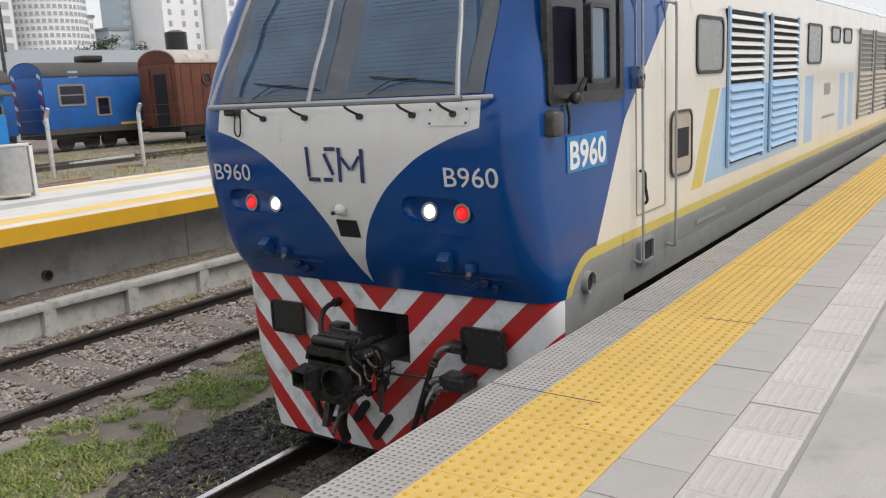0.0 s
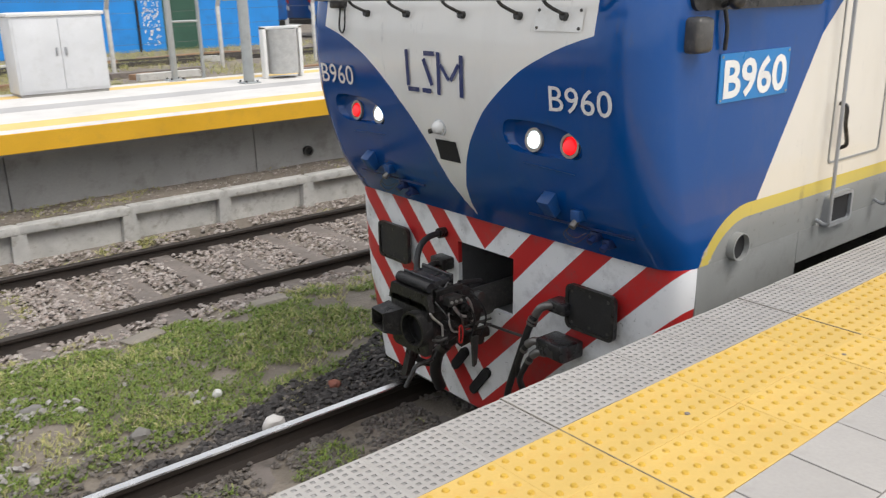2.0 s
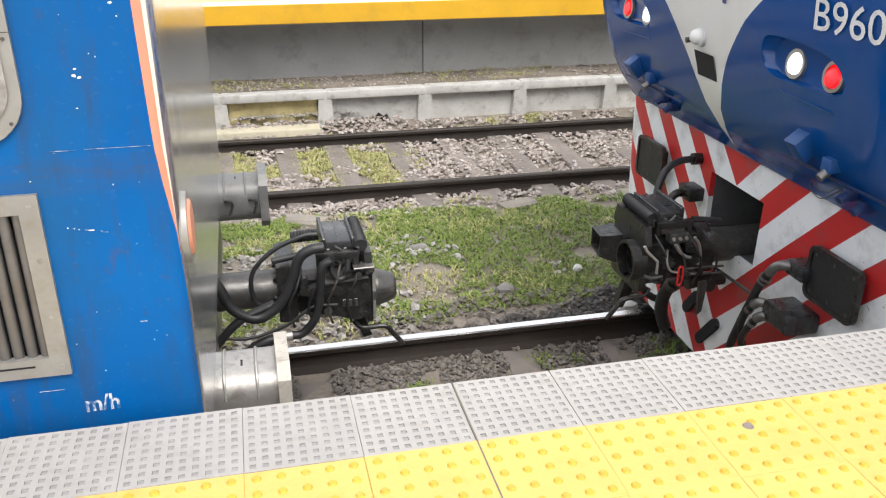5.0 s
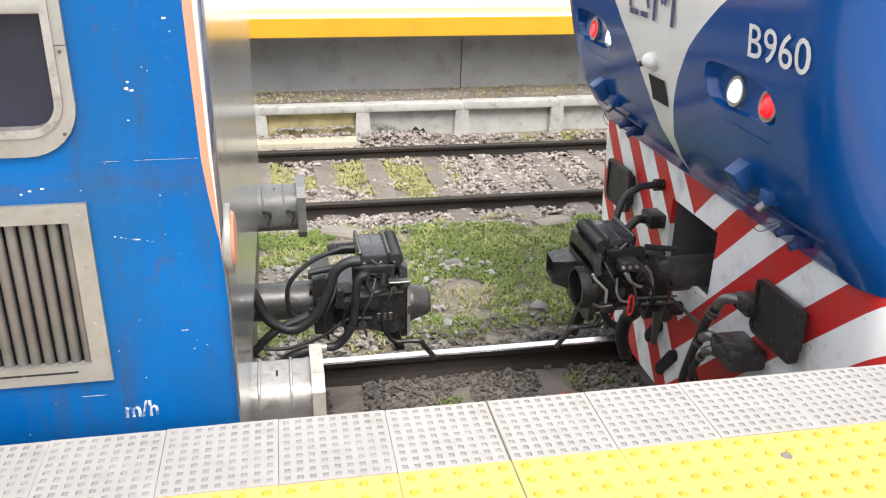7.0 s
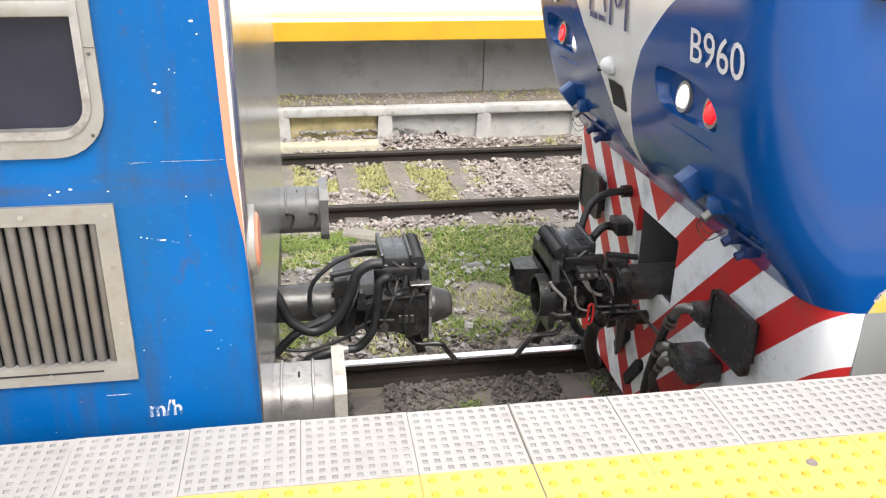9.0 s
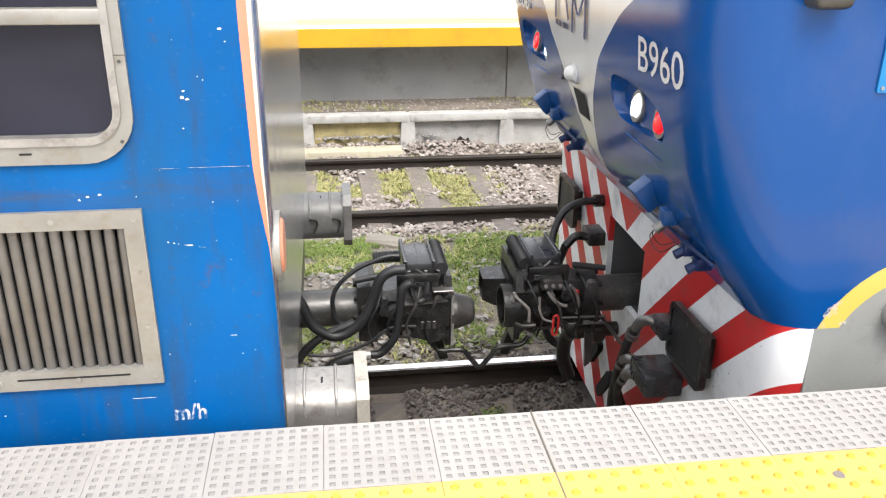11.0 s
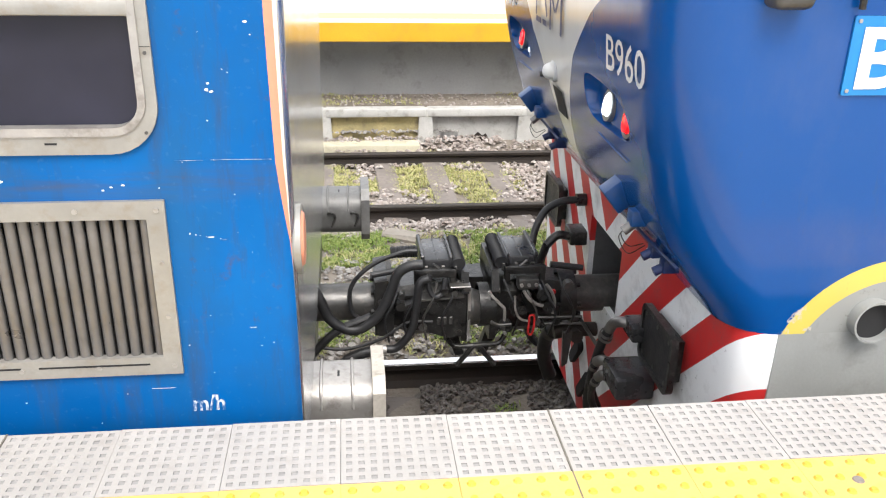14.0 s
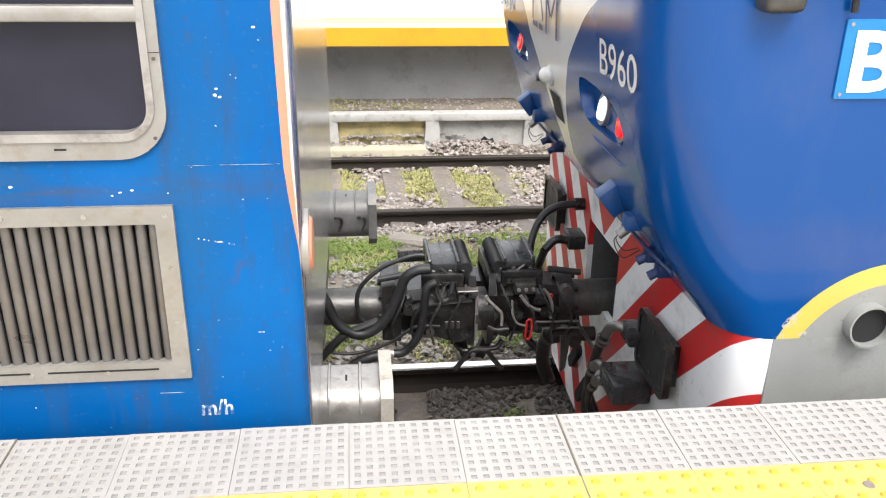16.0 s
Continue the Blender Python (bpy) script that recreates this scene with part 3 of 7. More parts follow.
def lawn(x, y):
    edge = 3.0 + 0.35 * noise.noise((x * 1.1, 0, 7)) + 0.22 * max(0, min(x - 2.2, 4))
    bare = math.hypot((x - 0.7) / 0.42, (y - 3.55) / 0.42) < 0.8 + 0.7 * patch(x, y, 2)
    lush = 0.12 * min(1, max(0, (x - 1.5) / 2.5))
    return y > edge + 0.12 * max(0, min(x - 2.2, 3)) and y < 5.0 + 0.25 * noise.noise((x, 3, 1)) and not bare and patch(x, y, 1.3) > -0.26 + lush + 0.22 * noise.noise((x * 6, y * 6, 1))


# ---- tracks ----
def rail(y, top, worn):
    t = thing("rail", (6, y, RAIL_Z - 0.16), "rusty steel rail with a bright worn head" if worn else "dull brown steel rail on worn sleepers", "rail", "running rails", "structure")
    bm = bmesh.new()
    half = [(-.07, 0), (.07, 0), (.07, .012), (.018, .032), (.010, .05), (.010, .105), (.034, .122), (.036, .150), (-.036, .150), (-.034, .122), (-.010, .105), (-.010, .05), (-.018, .032), (-.07, .012)]
    prism(bm, [(y + a, RAIL_Z - 0.16 + b) for a, b in half], "x", -40, 90)
    part("web", bm, M["rail_side"], t)
    bm = bmesh.new()
    prism(bm, [(y - .033, RAIL_Z - .0098), (y + .033, RAIL_Z - .0098), (y + .028, RAIL_Z), (y - .028, RAIL_Z)], "x", -40, 90)
    part("head", bm, top, t, "bright worn running surface" if worn else "dull rail head")


rail(0.828, M["rail_top"], True)
rail(2.574, M["rail_top"], True)
rail(5.45, M["rail_dull"], False)
rail(7.196, M["rail_dull"], False)


def sleepers(y0, y1, x0, pitch, count, z, seed):
    rnd = random.Random(seed)
    for i in range(count):
        bm = bmesh.new()
        x = x0 + i * pitch + rnd.uniform(-.04, .04)
        box(bm, -0.12, 0.12, y0, y1, z - 0.12, z, 0.012, 1)
        for v in bm.verts:
            v.co += Vector((rnd.uniform(-.008, .008), rnd.uniform(-.03, .03), rnd.uniform(-.008, .006)))
        bmesh.ops.rotate(bm, verts=bm.verts, matrix=Matrix.Rotation(rnd.uniform(-.03, .03), 3, "Z"), cent=(0, (y0 + y1) / 2, z))
        bmesh.ops.translate(bm, verts=bm.verts, vec=(x, 0, 0))
        solid("sleeper", bm, M["sleeper"], "weathered grey-brown timber sleeper half sunk in ballast", "sleeper", "", None, "track sleepers")


sleepers(0.35, 2.99, -2.9, 0.66, 26, RAIL_Z - 0.15, 5)
sleepers(5.0, 7.66, -2.65, 0.62, 36, RAIL_Z - 0.12, 6)


# ---- own platform ----
def stud_tile(nx, ny, w, d, g, r, h, kind):
    """A tactile tile at the origin, top at 0, with raised studs."""
    bm = bmesh.new()
    box(bm, g, w - g, g, d - g, -0.02, 0, 0.0012, 1)
    for i in range(nx):
        for j in range(ny):
            cx, cy = (i + .5) * w / nx, (j + .5) * d / ny
            if kind == "square":
                lo = [(cx - r, cy - r), (cx + r, cy - r), (cx + r, cy + r), (cx - r, cy + r)]
                hi = [(cx + (a - cx) * .72, cy + (b - cy) * .72) for a, b in lo]
            elif kind == "dome":
                lo = [(cx + r * math.cos(k * math.tau / 10), cy + r * math.sin(k * math.tau / 10)) for k in range(10)]
                hi = [(cx + (a - cx) * .68, cy + (b - cy) * .68) for a, b in lo]
            else:
                lo = [(cx - w / nx * .42, cy - r), (cx + w / nx * .42, cy - r), (cx + w / nx * .42, cy + r), (cx - w / nx * .42, cy + r)]
                hi = [(cx + (a - cx) * .93, cy + (b - cy) * .6) for a, b in lo]
            p = [bm.verts.new((a, b, 0)) for a, b in lo]
            q = [bm.verts.new((a, b, h)) for a, b in hi]
            k = len(p)
            for a in range(k):
                bm.faces.new((p[a], p[(a + 1) % k], q[(a + 1) % k], q[a])).material_index = 1 if kind == "dome" else 0
            bm.faces.new(q).material_index = 1 if kind == "dome" else 0
    me = bpy.data.meshes.new("tile")
    bm.to_mesh(me)
    bm.free()
    return me


def pit_tile(n, w, d, pit, deep):
    """A tactile tile with rows of square pits, top at 0."""
    bm = bmesh.new()

    def cuts(size):
        out = [0.0008]
        for i in range(n):
            c = 0.006 + (i + .5) * (size - 0.012) / n
            out += [c - pit / 2, c + pit / 2]
        return out + [size - 0.0008]

    xs, ys = cuts(w), cuts(d)
    top = [[bm.verts.new((x, y, 0)) for x in xs] for y in ys]
    for j in range(len(ys) - 1):
        for i in range(len(xs) - 1):
            q = (top[j][i], top[j][i + 1], top[j + 1][i + 1], top[j + 1][i])
            if i % 2 and j % 2:
                c = sum((v.co for v in q), Vector()) / 4
                low = [bm.verts.new((c.x + (v.co.x - c.x) * .9, c.y + (v.co.y - c.y) * .9, -deep)) for v in q]
                f = bm.faces.new(low)
                f.material_index = 1
                for a in range(4):
                    f = bm.faces.new((q[a], q[(a + 1) % 4], low[(a + 1) % 4], low[a]))
                    f.material_index = 1
            else:
                bm.faces.new(q)
    rim = [e for e in bm.edges if e.is_boundary]
    r = bmesh.ops.extrude_edge_only(bm, edges=rim)
    for v in r["geom"]:
        if isinstance(v, bmesh.types.BMVert):
            v.co.z = -0.02
    me = bpy.data.meshes.new("tile")
    bm.to_mesh(me)
    bm.free()
    return me


def build_platform():
    bm = bmesh.new()
    box(bm, -30, 90, -40, -0.006, -0.9, -0.009)
    platform = solid("platform", bm, M["concrete"], "grey concrete station platform with tactile paving along its edge", "platform", "structure", (0, -5, -0.9), smooth=False)
    bm = bmesh.new()
    box(bm, -30, 90, -0.35, -0.15, -1.7, -0.9)
    part("retaining_wall", bm, M["wall_grey"], platform, "stained concrete wall below the edge")
    rnd = random.Random(11)

    def lay(name, me, material, x0, pitch, count, y, label=""):
        me.materials.append(material)
        for i in range(count):
            ob = new(name, me)
            ob.parent = platform
            ob.location = Vector((x0 + i * pitch, y, rnd.uniform(-.0015, .0015))) - ORIGIN[platform]
            ob.rotation_euler = (rnd.uniform(-.003, .003), rnd.uniform(-.003, .003), rnd.uniform(-.003, .003))
            tagged(ob, label)

    pits = pit_tile(9, 0.3, 0.285, 0.0158, 0.0035)
    pits.materials.append(M["tile_grey"])
    lay("edge_tile", pits, M["pit_grey"], -4.5, 0.3, 62, -0.285)
    for y in (-0.57, -0.855):
        domes = stud_tile(5, 5, 0.3, 0.285, 0.0002, 0.0125, 0.006, "dome")
        domes.materials.append(M["tile_yellow"])
        lay("warning_tile", domes, M["dome_yellow"], -4.5, 0.3, 62, y)
    lay("plain_tile", stud_tile(0, 0, 0.3, 0.285, 0.0022, 0, 0, "bar"), M["slab"], -4.5 + 0.12, 0.3, 60, -1.14)
    lay("guide_tile", stud_tile(1, 7, 0.3, 0.285, 0.002, 0.009, 0.004, "bar"), M["tile_pale"], -4.5, 0.3, 60, -1.425)
    for j in range(5):
        lay("slab", stud_tile(0, 0, 1.2, 1.2, 0.0025, 0, 0, "bar"), M["slab"], -4.8 + 0.35 * j, 1.2, 16, -2.642 - 1.2 * j)
    for i in range(-2, 9):
        bm = bmesh.new()
        for a, b in ((-.285, .0015), (-.855, -.285)):
            box(bm, 1.5 * i - .0028, 1.5 * i + .0016, a, b, -.004, (.0024 if a > -.3 else .0012))
        part("slab_joint", bm, M["joint_dark"], platform, "dark open joint between edge slabs")
    bm = bmesh.new()
    box(bm, 14.1, 90, -0.285, 0, -0.03, 0.002)
    part("edge_run", bm, M["tile_grey"], platform)
    bm = bmesh.new()
    box(bm, 14.1, 90, -0.855, -0.287, -0.03, 0.003)
    part("warning_run", bm, M["tile_yellow"], platform)
    bm = bmesh.new()
    box(bm, 13.6, 90, -9, -0.857, -0.03, 0.002)
    part("paving_run", bm, M["slab"], platform)
    bm = bmesh.new()
    box(bm, -30, -4.52, -9, 0, -0.03, 0.002)
    part("paving_behind", bm, M["slab"], platform)


def build_far_platform():
    bm = bmesh.new()
    box(bm, -40, 90, 7.88, 12.05, -0.235, -0.012)
    p = solid("far_platform", bm, M["concrete"], "opposite platform with pale paving and a bright yellow edge", "platform", "structure", (0, 10, -0.95), smooth=False)
    bm = bmesh.new()
    box(bm, -40, 90, 7.855, 7.88, -0.215, 0.0, 0.004, 1)
    part("fascia", bm, M["fascia_yellow"], p, "bright yellow painted edge beam")
    for name, y0, y1, m in (("edge_band", 7.87, 8.18, "paving_white"), ("warning_band", 8.185, 8.72, "paving_yellow"), ("paving_band", 8.725, 9.75, "paving_white"), ("worn_band", 9.755, 10.3, "paving_dim"),
                            ("inner_band", 10.305, 11.35, "paving_white"), ("back_band", 11.355, 11.75, "paving_yellow"), ("rear_band", 11.755, 12.06, "paving_white")):
        bm = bmesh.new()
        box(bm, -40, 90, y0, y1, -0.012, 0.0)
        part(name, bm, M[m], p)
    for i in range(26):
        bm = bmesh.new()
        x = -20 + i * 3.1
        box(bm, x + 0.006, x + 3.094, 8.42, 8.54, -1.25, -0.234, 0.004, 1)
        part("wall_panel", bm, M["wall_grey"], p)
    bm = bmesh.new()
    box(bm, -20, 61, 8.54, 11.9, -1.1, -0.3)
    part("core", bm, M["wall_grey"], p)
    bm = bmesh.new()
    ring(bm, (5.6, 8.36, -0.77), (5.6, 8.44, -0.77), 0.07, 0.02, 16)
    drain = part("drain_pipe", bm, M["grey_iron"], p)
    bm = bmesh.new()
    cyl(bm, (5.6, 8.39, -0.77), (5.6, 8.415, -0.77), 0.052)
    part("drain_hole", bm, M["void_shade"], drain)


def build_kerb():
    k = thing("low_retaining_kerb", (5, 7.98, -1.45), "low weathered concrete kerb of posts, panels and a flat coping", "kerb", "", "structure")
    rnd = random.Random(4)
    for i in range(-4, 28):
        x = 0.39 + 1.216 * i
        bm = bmesh.new()
        prism(bm, [(x - .10, -1.5), (x + .10, -1.5), (x + .075, -1.05), (x + .05, -1.008), (x - .05, -1.008), (x - .075, -1.05)], "y", 7.84, 7.97)
        part("post", bm, M["kerb_concrete"], k)
        bm = bmesh.new()
        d = rnd.uniform(-.006, .006)
        box(bm, x + .085, x + 1.131, 7.93 + d, 7.975 + d, -1.5, -1.09, 0.008, 1)
        part("panel", bm, M["kerb_concrete"] if i != -1 else M["panel_yellow"], k)
        bm = bmesh.new()
        box(bm, x + 0.02, x + 1.211, 7.835 + d, 8.01, -1.10, -1.0 + d, 0.012, 2)
        part("coping", bm, M["kerb_concrete"], k)
    bm = bmesh.new()
    box(bm, -1.0, 0.30, 7.58, 7.82, -1.6, -1.37, 0.03, 2)
    solid("concrete_block", bm, M["faded_yellow"], "low flat concrete slab with faded yellow paint", "slab")


build_platform()
build_far_platform()
build_kerb()

# ---- the standing coach ----
COACH = (-8.0, 1.67, -1.35)


def build_coach():
    """A blue coach with a brushed steel end, seen at its corner."""
    y0, y1, xe, xs, zb = 0.10, 3.16, -0.708, -22.0, -0.28
    c = thing("passenger_coach", COACH, "bright blue passenger coach with a brushed steel end wall", "train coach")
    # side wall with openings for window and grille
    bm = bmesh.new()
    win = (-2.62, -1.05, 0.82, 1.78)
    grl = (-2.35, -1.075, 0.155, 0.60)
    xs_ = [xs, win[0], grl[0], grl[1], win[1], xe - 0.05]
    xs_ = sorted(set(xs_))
    zs_ = [zb, grl[2], grl[3], win[2], win[3], 2.35]
    for a, b in zip(xs_, xs_[1:]):
        for u, v in zip(zs_, zs_[1:]):
            mx, mz = (a + b) / 2, (u + v) / 2
            if any(o[0] < mx < o[1] and o[2] < mz < o[3] for o in (win, grl)):
                continue
            box(bm, a, b, y0, y0 + 0.05, u, v)
    bmesh.ops.remove_doubles(bm, verts=bm.verts, dist=1e-5)
    part("side_wall", bm, M["coach_blue"], c, "bright blue painted side with chips and scratches", smooth=False)
    bm = bmesh.new()
    box(bm, xs, xe - .05, y1 - .05, y1, zb, 2.35)
    part("far_side_wall", bm, M["coach_blue"], c)
    # rounded corner in painted bands, then the flat end wall
    heights = [zb, -.1, .1, .3, .42, .5, .56, .64, .73, .85, .98, 1.1, 1.4, 1.8, 2.35]
    to_blue = [(-.3, 62), (.3, 58), (.42, 52), (.5, 46), (.6, 27), (.73, 12), (.9, 7), (1.1, 3), (2.4, 2)]
    to_orange = [(-.3, 62), (.3, 58), (.42, 52), (.5, 50), (.6, 46), (.73, 36), (1.1, 30), (2.4, 29)]
    to_cream = [(-.3, 62), (.3, 58), (.42, 52), (.5, 50), (.6, 50), (.73, 46), (1.1, 44), (2.4, 44)]

    def bend(points, z):
        for (a, va), (b, vb) in zip(points, points[1:]):
            if z <= b:
                return va + (vb - va) * (z - a) / (b - a)
        return points[-1][1]

    for name, lo, hi, m, label in (("corner_post", lambda z: 0, lambda z: bend(to_blue, z), "coach_blue", "blue painted corner post"), ("orange_band", lambda z: bend(to_blue, z), lambda z: bend(to_orange, z), "band_orange", "orange stripe down the corner"),
                                   ("cream_band", lambda z: bend(to_orange, z), lambda z: bend(to_cream, z), "band_cream", "cream stripe down the corner"), ("steel_corner", lambda z: bend(to_cream, z), lambda z: 90, "silver_end", "polished steel corner")):
        bm = bmesh.new()
        rows = []
        for z in heights:
            a, b = radians(lo(z)), radians(max(hi(z), lo(z) + .01))
            rows.append([bm.verts.new((xe - .05 + .05 * math.sin(a + (b - a) * i / 8), y0 + .05 - .05 * math.cos(a + (b - a) * i / 8), z)) for i in range(9)])
        for p, q in zip(rows, rows[1:]):
            for i in range(8):
                bm.faces.new((p[i], p[i + 1], q[i + 1], q[i]))
        part(name, bm, M[m], c, label)
    bm = bmesh.new()
    box(bm, xe - .045, xe, y0 + .05, y1 - .05, zb, 2.35)
    part("end_wall", bm, M["silver_end"], c, "polished steel end wall with smudged reflections")
    bm = bmesh.new()
    pts = [(xe - .05, y1)] + [(xe - .05 + .05 * math.sin(radians(a)), y1 - .05 + .05 * math.cos(radians(a))) for a in range(15, 91, 15)] + [(xe - .05, y1 - .05)]
    prism(bm, pts, "z", zb, 2.35)
    part("corner_post", bm, M["silver_end"], c)
    bm = bmesh.new()
    cyl(bm, (xe - .01, 0.225, 0.465), (xe + .012, 0.225, 0.465), 0.10, n=28)
    lamp = part("tail_reflector", bm, M["steel_trim"], c, "round tail light in a steel ring")
    bm = bmesh.new()
    cyl(bm, (xe + .012, 0.225, 0.465), (xe + .02, 0.225, 0.465), 0.08, 0.072, n=28)
    part("lens", bm, M["band_orange"], lamp, "orange-red lens")
    bm = bmesh.new()
    prism(bm, [(y0, 2.35), (y1, 2.35), (y1 - .1, 2.6), (y1 - .6, 2.85), (1.67, 2.95), (y0 + .6, 2.85), (y0 + .1, 2.6)], "x", xs, xe - .02)
    part("roof", bm, M["grille_grey"], c)
    bm = bmesh.new()
    box(bm, xs, xe - .06, y0 + .1, y1 - .1, zb - .02, zb + .1)
    part("floor_frame", bm, M["black_iron"], c)
    bm = bmesh.new()
    box(bm, xe - .30, xe - .03, y0 + .22, y1 - .22, -0.75, zb)
    part("headstock", bm, M["grey_iron"], c, "grimy grey headstock below the end wall")
    # window: rounded steel frame, glass, dividing bar
    bm = bmesh.new()
    frame_prism(bm, rounded(win[0] - .03, win[1] + .025, win[2] - .06, win[3] + .06, 0.125, 8), rounded(win[0] + .06, win[1] - .006, win[2] - .008, win[3] - .05, 0.085, 8), "y", y0 - .012, y0 + .03)
    w = part("window", bm, M["steel_trim"], c, "rounded brushed-steel window frame")
    bm = bmesh.new()
    frame_prism(bm, rounded(win[0] + .05, win[1] - .001, win[2] - .012, win[3] - .04, 0.09, 8), rounded(win[0] + .075, win[1] - .02, win[2] + .009, win[3] - .065, 0.066, 8), "y", y0 - .018, y0 + .02)
    part("inner_frame", bm, M["worn_steel"], w)
    bm = bmesh.new()
    box(bm, win[0] + .07, win[1] - .016, y0 - .02, y0 + .02, 1.098, 1.136, 0.006, 2)
    part("crossbar", bm, M["steel_trim"], w)
    for u, v in ((win[2] - .0, 1.105), (1.13, win[3] - .06)):
        bm = bmesh.new()
        box(bm, win[0] + .07, win[1] - .004, y0 + .022, y0 + .03, u, v)
        part("pane", bm, M["dark_glass"], w, "dark dusty window glass")
    bm = bmesh.new()
    box(bm, -1.305, -1.276, y0 - .0135, y0 - .01, 0.786, 0.791)
    part("drain_slot", bm, M["void_shade"], w)
    bm = bmesh.new()
    box(bm, win[1] - .004, win[1] + .025, y0 - .0128, y0 - .011, 1.026, 1.0275)
    part("frame_seam", bm, M["void_shade"], w)
    for x, z in ((-1.04, 1.012), (-1.058, 0.815)):
        bm = bmesh.new()
        cyl(bm, (x, y0 - .012, z), (x, y0 - .0145, z), .0045, n=10)
        part("screw", bm, M["grey_iron"], w)
    # grille: flat frame with screws and upright louvres
    bm = bmesh.new()
    frame_prism(bm, [(-2.43, 0.12), (-1.036, 0.12), (-1.036, 0.635), (-2.43, 0.635)], [(-2.35, 0.175), (-1.085, 0.175), (-1.085, 0.585), (-2.35, 0.585)], "y", y0 - .014, y0 + .012)
    g = part("grille", bm, M["steel_trim"], c, "brushed-steel ventilation grille with vertical bars", smooth=False)
    for i in range(37):
        bm = bmesh.new()
        x = -1.095 - i * 0.034
        cyl(bm, (x, y0 + .012, 0.172), (x, y0 + .012, 0.588), 0.0142, n=12)
        part("bar", bm, M["louvre_bar"], g)
    # near-black sheet puts the shade between the bars into its colour
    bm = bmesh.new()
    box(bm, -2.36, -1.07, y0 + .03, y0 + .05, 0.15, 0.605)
    part("backing", bm, M["void_shade"], g)
    for x in (-1.057, -1.26, -1.465, -1.67, -1.875, -2.08):
        for z in (0.61, 0.146):
            bm = bmesh.new()
            cyl(bm, (x, y0 - .014, z), (x, y0 - .018, z), 0.007, n=10)
            part("screw", bm, M["worn_steel"], g)
    for z in (0.46, 0.30):
        bm = bmesh.new()
        cyl(bm, (-1.058, y0 - .014, z), (-1.058, y0 - .018, z), 0.006, n=10)
        part("screw", bm, M["worn_steel"], g)
    for a, b in ((-1.42, -1.123), (-1.77, -1.467), (-2.12, -1.82)):
        bm = bmesh.new()
        box(bm, a, b, y0 - .0155, y0 - .013, 0.151, 0.156)
        part("slot", bm, M["void_shade"], g)
    # chips, scratches and small writing
    rnd = random.Random(8)
    bm = bmesh.new()
    spots = [(-0.905, 0.92, .006), (-0.893, 0.915, .004), (-0.90, 0.936, .003), (-0.80, 1.085, .004), (-1.165, 0.67, .004), (-1.185, 0.662, .003), (-1.135, 0.675, .004), (-1.43, 0.69, .005)]
    spots += [(rnd.uniform(-2.2, -0.78), rnd.uniform(-0.05, 1.15), rnd.uniform(.0007, .0022)) for _ in range(80)]
    spots += [(-0.985 + 0.016 * i + rnd.uniform(-.006, .006), 0.537 - 0.003 * i, rnd.uniform(.001, .0028)) for i in range(6)]
    for x, z, r in spots:
        if win[0] - .05 < x < win[1] + .05 and win[2] - .1 < z < win[3] + .1 or x < -1.03 and 0.11 < z < 0.64:
            continue
        n = 7
        vs = [bm.verts.new((x + r * rnd.uniform(.6, 1.5) * math.cos(k * math.tau / n), y0 - .0012, z + r * rnd.uniform(.5, 1.1) * math.sin(k * math.tau / n))) for k in range(n)]
        bm.faces.new(vs[::-1])
    tagged(part("paint_chips", bm, M["white_paint"], c, "white chips where paint has flaked"), kind="stuff")
    bm = bmesh.new()
    for xa, xb, z in ((-1.0, -0.93, 0.738), (-0.91, -0.755, 0.739), (-1.13, -1.065, 0.066), (-0.845, -0.827, 0.25), (-0.935, -0.92, 0.525), (-0.90, -0.888, 0.517)):
        box(bm, xa, xb, y0 - .0016, y0 - .0008, z, z + (.0008 if xb - xa > .05 else .003))
    tagged(part("scratches", bm, M["stencil_white"], c), kind="stuff")
    part("marking", text_mesh("m/h", 0.052, lambda u, v, w: (-1.024 + u * .092 / w, y0 - .0015, -0.013 + v), 0.0015), M["stencil_white"], c, "worn white stencilled letters m/h")
    for x in (-4.2, -6.6, -16.5, -18.9):
        for yr in (0.828, 2.574):
            bm = bmesh.new()
            s = -1 if yr < 1.7 else 1
            cyl(bm, (x, yr - .03, -0.92), (x, yr + .06, -0.92), .43, n=28)
            part("wheel", bm, M["black_iron"], c)
    for x in (-5.4, -17.7):
        bm = bmesh.new()
        box(bm, x - 1.7, x + 1.7, 0.62, 2.78, -0.95, -0.5, .05)
        part("bogie", bm, M["black_iron"], c)
    return c


M["band_orange"] = surf("band_orange", (0.58, 0.24, 0.15), 0.4, var=0.1)
M["band_cream"] = surf("band_cream", (0.72, 0.66, 0.54), 0.4, var=0.1)
coach = build_coach()

# ---- the moving locomotive ----
LOCO = Vector((0.0, 1.715, -1.35))


def table(points, z):
    for (a, va), (b, vb) in zip(points, points[1:]):
        if z <= b:
            f = max(0.0, (z - a) / (b - a))
            f = f * f * (3 - 2 * f) * 0.4 + f * 0.6
            return va + (vb - va) * f
    return points[-1][1]


NOSE = [(0.02, 0.655), (0.10, 0.60), (0.20, 0.52), (0.32, 0.445), (0.46, 0.393), (0.62, 0.347), (0.80, 0.306), (1.0, 0.289), (1.2, 0.288), (1.36, 0.32), (1.45, 0.36), (1.9, 0.56), (2.3, 0.76), (2.55, 1.0), (2.75, 1.6)]
WIDE = [(0.02, 1.412), (0.3, 1.425), (1.9, 1.425), (2.3, 1.36), (2.55, 1.10), (2.75, 0.58)]


